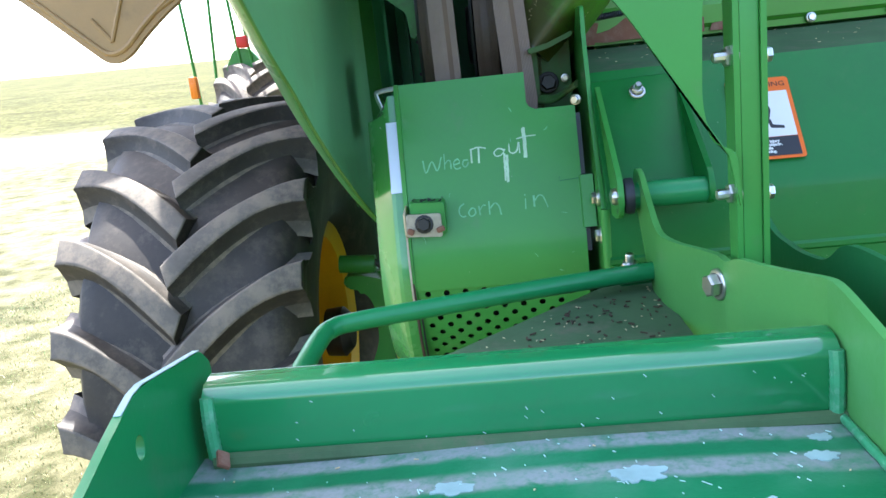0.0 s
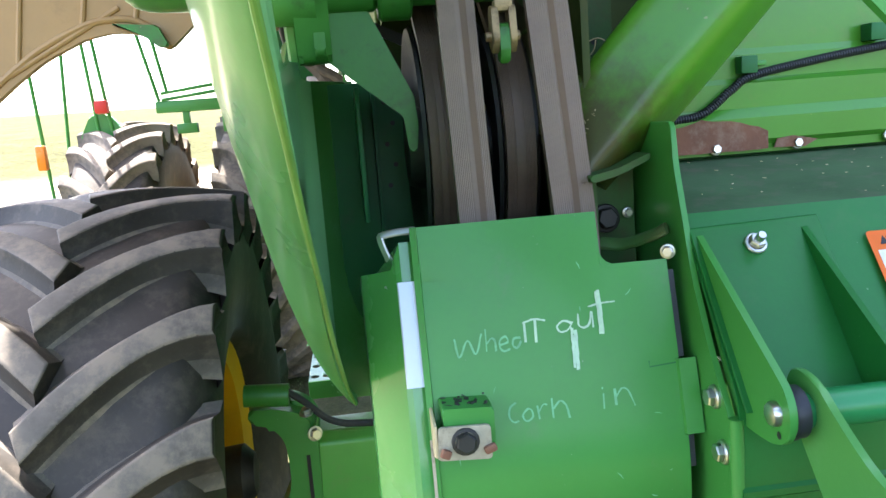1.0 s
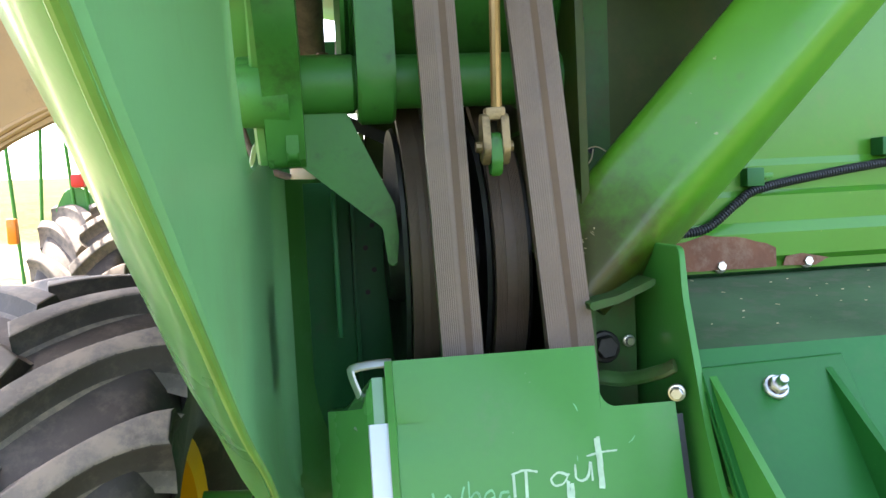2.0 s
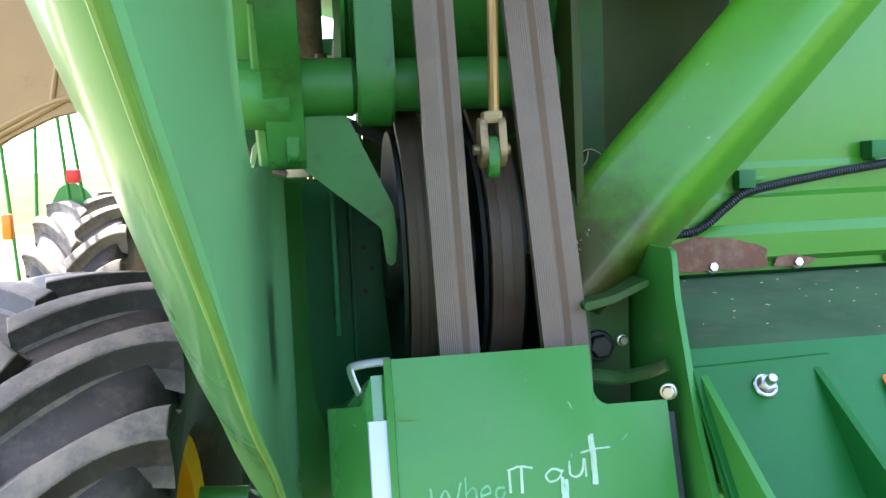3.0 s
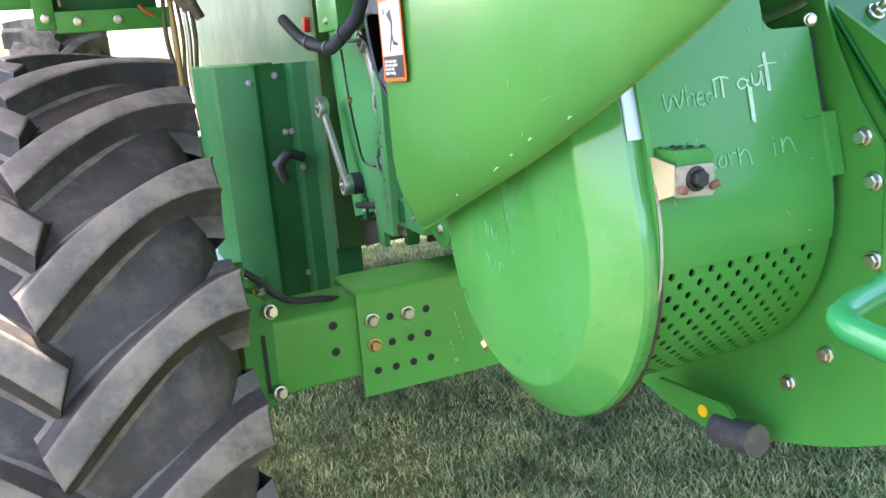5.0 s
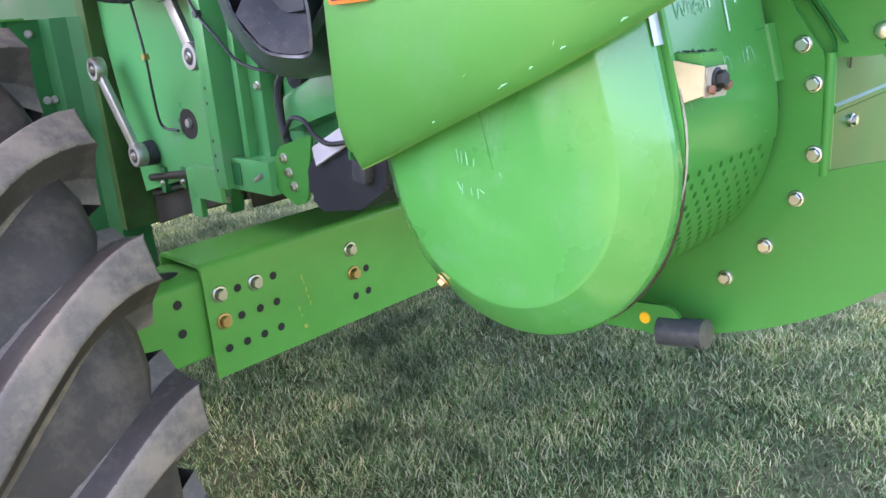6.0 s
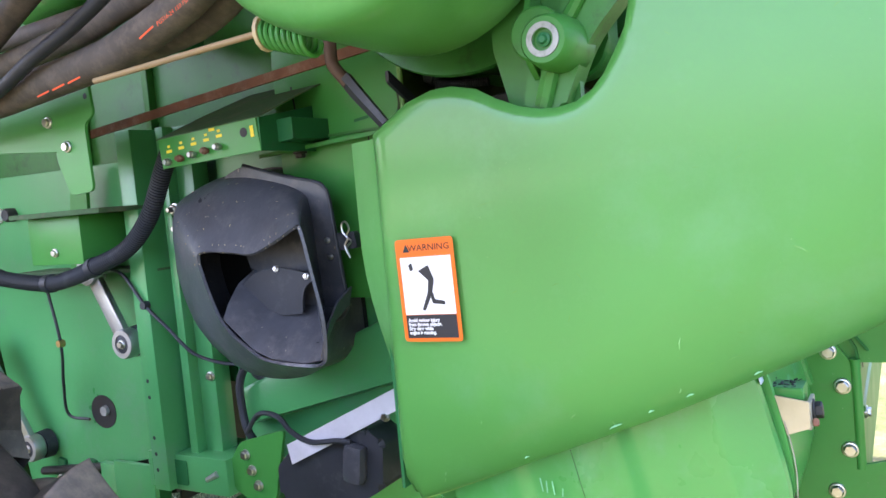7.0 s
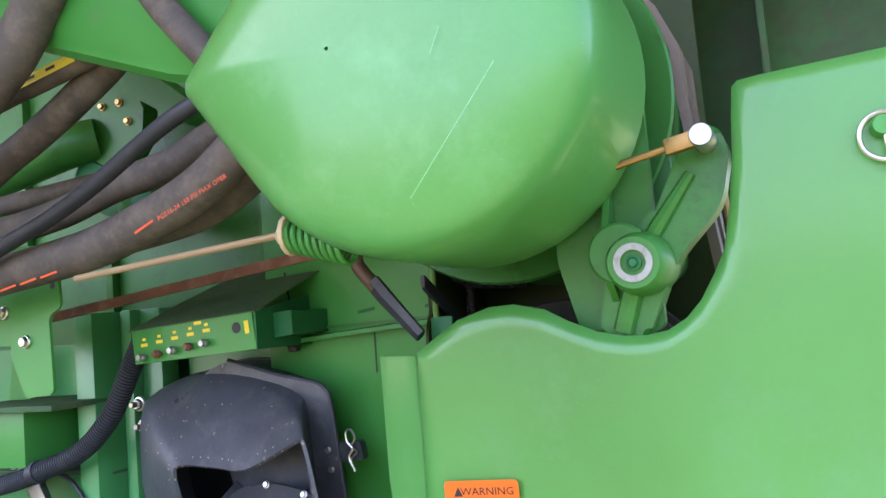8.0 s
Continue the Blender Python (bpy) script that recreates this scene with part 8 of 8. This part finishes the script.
def build_raised_panel():
    """Opened body panel over the wheel, its tan inner side towards the ground."""
    p = thing("raised_side_panel", (-0.8, 3.2, 1.7), "raised body panel with ribbed tan inner side and arched edge", "machine cover")
    bm = bmesh.new()
    arch = [(-1.62, 2.06), (-1.44, 1.905), (-1.285, 1.765), (-1.235, 1.720), (-1.210, 1.706), (-1.18, 1.706), (-1.135, 1.728), (-1.067, 1.79), (-0.99, 1.85), (-0.911, 1.902), (-0.80, 1.952), (-0.73, 1.965), (-0.665, 1.96), (-0.617, 1.935), (-0.583, 1.907), (-0.555, 1.93), (-0.50, 1.98), (-0.42, 2.10), (-0.42, 2.60), (-1.62, 2.60)]
    slab(bm, rounded(arch, 0.02, 3), "y", 2.80, 2.83, 0.006)
    pan = part("tan_panel", bm, tan_plastic, p, "moulded tan plastic with pressed ribs")
    bm = bmesh.new()
    tube(bm, [(x, 2.80, z + 0.035) for x, z in arch[0:14]], 0.010, 8, 5)
    part("edge_rib", bm, tan_plastic, pan)
    for a, b in (((-1.19, 1.78), (-1.12, 1.95)), ((-1.12, 1.95), (-1.15, 2.3)), ((-1.19, 1.78), (-1.25, 1.86)), ((-0.98, 1.90), (-0.93, 2.2)), ((-0.80, 1.99), (-0.74, 2.3)), ((-0.66, 1.99), (-0.60, 2.3)), ((-1.06, 1.84), (-0.70, 2.03))):
        bm = tube(bmesh.new(), [(a[0], 2.80, a[1]), (b[0], 2.80, b[1])], 0.008, 8, smooth=False)
        part("rib", bm, tan_plastic, pan)
    bm = bmesh.new()
    slab(bm, rounded([(-0.72, 1.985), (-0.60, 1.975), (-0.575, 1.92), (-0.60, 1.915), (-0.64, 1.95)], 0.008), "y", 2.77, 2.795, 0.004)
    part("end_bracket", bm, paint_chipped, p)
    # overhead skin hinged high, out of view, added for shade; tan lining adds bounce
    def skin(drop):
        rows = []
        for f in (0.0, 0.12, 0.24, 0.33, 0.3585, 0.3775, 0.45, 0.6, 0.75, 0.88, 1.0):
            x = 0.30 - 1.62 * f
            rear = 0.75 + 0.77 * smooth01((-0.46 - x) / 0.04)
            rows.append([(x, y, 2.80 + 0.42 * f - 0.08 * f * f - drop) for y in np.linspace(rear, 5.7, 8)])
        return rows

    part("outer_skin", sheet(bmesh.new(), skin(0.0), 0.03), paint_plastic, p)
    part("lining", sheet(bmesh.new(), skin(0.05), 0.01), tan_plastic, p, "unseen tan lining added for warm bounce")
    # Unseen flap; its gap to the skin lets a strip of sun through.
    part("sun_gap_flap", sheet(bmesh.new(), [[(x, y, 2.90 + 0.08 * k) for y in (0.70, 1.0, 1.448)] for k, x in enumerate((-0.44, -0.74, -1.04, -1.32))], 0.02), tan_plastic, p)


build_raised_panel()


def build_step():
    s = thing("access_step", (-0.25, 4.8, 0.5), "pale green perforated steel step plate", "step")
    bm = bmesh.new()
    x0, x1, y0, y1, z = -0.375, -0.075, 3.74, 4.81, 0.62
    nx, ny = 6, 7
    for i in range(nx):
        for j in range(ny):
            cx, cy = x0 + (i + 0.5) * (x1 - x0) / nx, y0 + (j + 0.5) * (y1 - y0) / ny
            hx, hy = (x1 - x0) / nx / 2, (y1 - y0) / ny / 2
            outer = [bm.verts.new((cx + dx * hx, cy + dy * hy, z)) for dx, dy in ((1, 0), (1, 1), (0, 1), (-1, 1), (-1, 0), (-1, -1), (0, -1), (1, -1))]
            ring = [bm.verts.new((cx + 0.02 * math.cos(radians(a)), cy + 0.026 * math.sin(radians(a)), z)) for a in range(0, 360, 45)]
            for k in range(8):
                bm.faces.new((outer[k], outer[(k + 1) % 8], ring[(k + 1) % 8], ring[k]))
    bmesh.ops.remove_doubles(bm, verts=bm.verts[:], dist=0.0005)
    bmesh.ops.solidify(bm, geom=bm.faces[:], thickness=0.004)
    part("tread_plate", bm, surface("pale_green_grey_paint", (0.26, 0.40, 0.40), 0.6, bump=0.2), s)
    bm = bmesh.new()
    box(bm, x0, x1, y0 - 0.012, y0, z - 0.07, z + 0.005, 0.003)
    part("front_edge", bm, paint, s)
    bm = bmesh.new()
    box(bm, x1, x1 + 0.02, 4.3, 4.9, 0.50, 1.40, 0.004)
    part("side_plate", bm, paint, s)
    return s


build_step()


def build_platform():
    p = thing("cab_platform", (-0.75, 5.6, 1.6), "green access platform with frame, brackets and hydraulic lines", "platform")
    bm = bmesh.new()
    box(bm, -0.68, -0.15, 4.9, 4.98, 1.67, 1.77, 0.006)
    part("cross_member", bm, paint, p)
    bm = bmesh.new()
    box(bm, -0.77, -0.68, 4.9, 5.0, 1.69, 2.6, 0.006)
    part("post", bm, paint, p)
    bm = bmesh.new()
    box(bm, -0.68, -0.20, 5.0, 5.05, 1.77, 2.6, 0.004)
    part("back_plate", bm, paint_dark, p)
    bm = bmesh.new()
    box(bm, -1.24, -0.74, 5.5, 5.6, 1.83, 1.90, 0.006)
    box(bm, -1.13, -1.01, 5.5, 5.56, 1.70, 1.76, 0.006)
    box(bm, -1.09, -1.05, 5.51, 5.55, 1.75, 1.84, 0.003)
    part("walkway_edge", bm, paint, p)
    bm = bmesh.new()
    box(bm, -0.80, -0.69, 4.86, 4.9, 1.98, 2.14, 0.006)
    part("hinge_box", bm, paint, p)
    for x, z in ((-0.72, 1.74), (-0.72, 1.92), (-0.74, 2.05), (-0.58, 1.72), (-0.40, 1.72)):
        fasten(p, BIG_BOLT, (x, 4.89, z), (0, -1, 0), 0, 1.0)
    for pts, r in (([(-0.57, 4.85, 2.5), (-0.54, 4.85, 2.14), (-0.479, 4.85, 1.943), (-0.39, 4.85, 1.87), (-0.303, 4.85, 1.834)], 0.018), ([(-0.42, 4.82, 2.5), (-0.36, 4.85, 2.14), (-0.234, 4.85, 1.962), (-0.06, 4.85, 1.748)], 0.034), ([(-0.33, 4.80, 2.3), (-0.26, 4.80, 2.02), (-0.12, 4.80, 1.90), (-0.02, 4.82, 1.70)], 0.026), ([(-0.66, 4.88, 2.5), (-0.64, 4.88, 2.05), (-0.645, 4.88, 1.79)], 0.010)):
        part("hydraulic_line", tube(bmesh.new(), pts, r, 10), hose_rubber, p, "thick hydraulic line")
    part("valve_block", obox(bmesh.new(), pose(-0.24, 4.88, 1.88), (0.13, 0.06, 0.13), 0.01), cast_steel, p, "grey valve block")
    part("tie", tube(bmesh.new(), [(-0.30, 4.86, 1.78), (-0.27, 4.85, 1.745), (-0.235, 4.85, 1.725)], 0.006, 8), red_paint, p, "red plug lead")
    # Unseen slab under the cab, added to shade the drive wheel.
    part("overhead_shade_slab", box(bmesh.new(), -1.20, 0.30, 5.3, 8.4, 2.52, 2.62, 0.01), paint_dark, p)
    for x, dx, r, mat in ((-0.175, -0.03, 0.012, hose_rubber), (-0.145, 0.0, 0.016, tan_plastic), (-0.115, 0.02, 0.010, hose_rubber), (-0.085, 0.015, 0.014, cast_steel), (-0.055, 0.02, 0.012, hose_rubber)):
        part("drop_line", tube(bmesh.new(), [(x, 4.92, 1.84), (x + dx * 0.4, 4.9, 1.62), (x - dx * 0.3, 4.92, 1.40), (x + dx, 4.95, 1.14)], r, 8), mat, p, "dusty line hanging down")
    part("side_tank", box(bmesh.new(), -0.40, -0.20, 6.1, 6.4, 1.19, 1.37, 0.03), paint, p)
    # rails and ladder
    r = thing("ladder_rails", (-1.7, 5.6, 1.0), "thin green tube handrails and ladder in sunlight", "railing")
    for pts in ([(-1.75, 5.3, 0.0), (-1.92, 5.35, 2.9)], [(-1.58, 5.5, 1.72), (-1.66, 5.5, 2.9)], [(-1.50, 5.5, 1.72), (-1.62, 5.5, 2.9)], [(-1.39, 5.5, 2.72), (-1.287, 5.5, 2.24), (-1.215, 5.5, 1.90)], [(-1.30, 5.5, 2.60), (-1.212, 5.5, 2.24), (-1.164, 5.5, 1.95)], [(-0.97, 5.5, 2.70), (-0.892, 5.5, 2.23), (-0.84, 5.5, 1.90)], [(-1.20, 5.5, 1.907), (-0.833, 5.5, 1.944)], [(-1.20, 5.5, 1.945), (-0.833, 5.5, 1.985)], [(-1.39, 5.5, 2.72), (-0.97, 5.5, 2.70)], [(-1.78, 5.5, 1.45), (-1.70, 5.5, 2.9)]):
        part("rail", tube(bmesh.new(), pts, 0.011, 8, smooth=False), paint, r)
    bm = bmesh.new()
    slab(bm, rounded([(-1.70, 1.70), (-1.44, 1.70), (-1.46, 1.78), (-1.52, 1.85), (-1.62, 1.85), (-1.66, 1.78)], 0.03), "y", 5.5, 5.54, 0.006)
    part("bracket", bm, paint, r)
    part("lamp", obox(bmesh.new(), pose(-1.82, 5.2, 1.62), (0.05, 0.05, 0.14), 0.012), amber, r, "amber marker lamp")
    part("red_cap", obox(bmesh.new(), pose(-1.54, 5.47, 1.89), (0.08, 0.06, 0.08), 0.02), red_paint, r, "red cap")
    # front axle housing
    a = thing("front_axle", (-0.2, 6.35, 0.6), "green front axle housing behind the step", "axle")
    bm = lathe(bmesh.new(), [(0, -0.5), (0.20, -0.5), (0.22, -0.42), (0.16, -0.36), (0.15, 0.6), (0, 0.6)], (0, 6.35, 0.83), "x", 28)
    part("housing", bm, paint, a)
    bm = bmesh.new()
    box(bm, -0.38, 0.3, 6.2, 6.5, 0.50, 1.0, 0.03)
    part("casing", bm, paint, a)


build_platform()
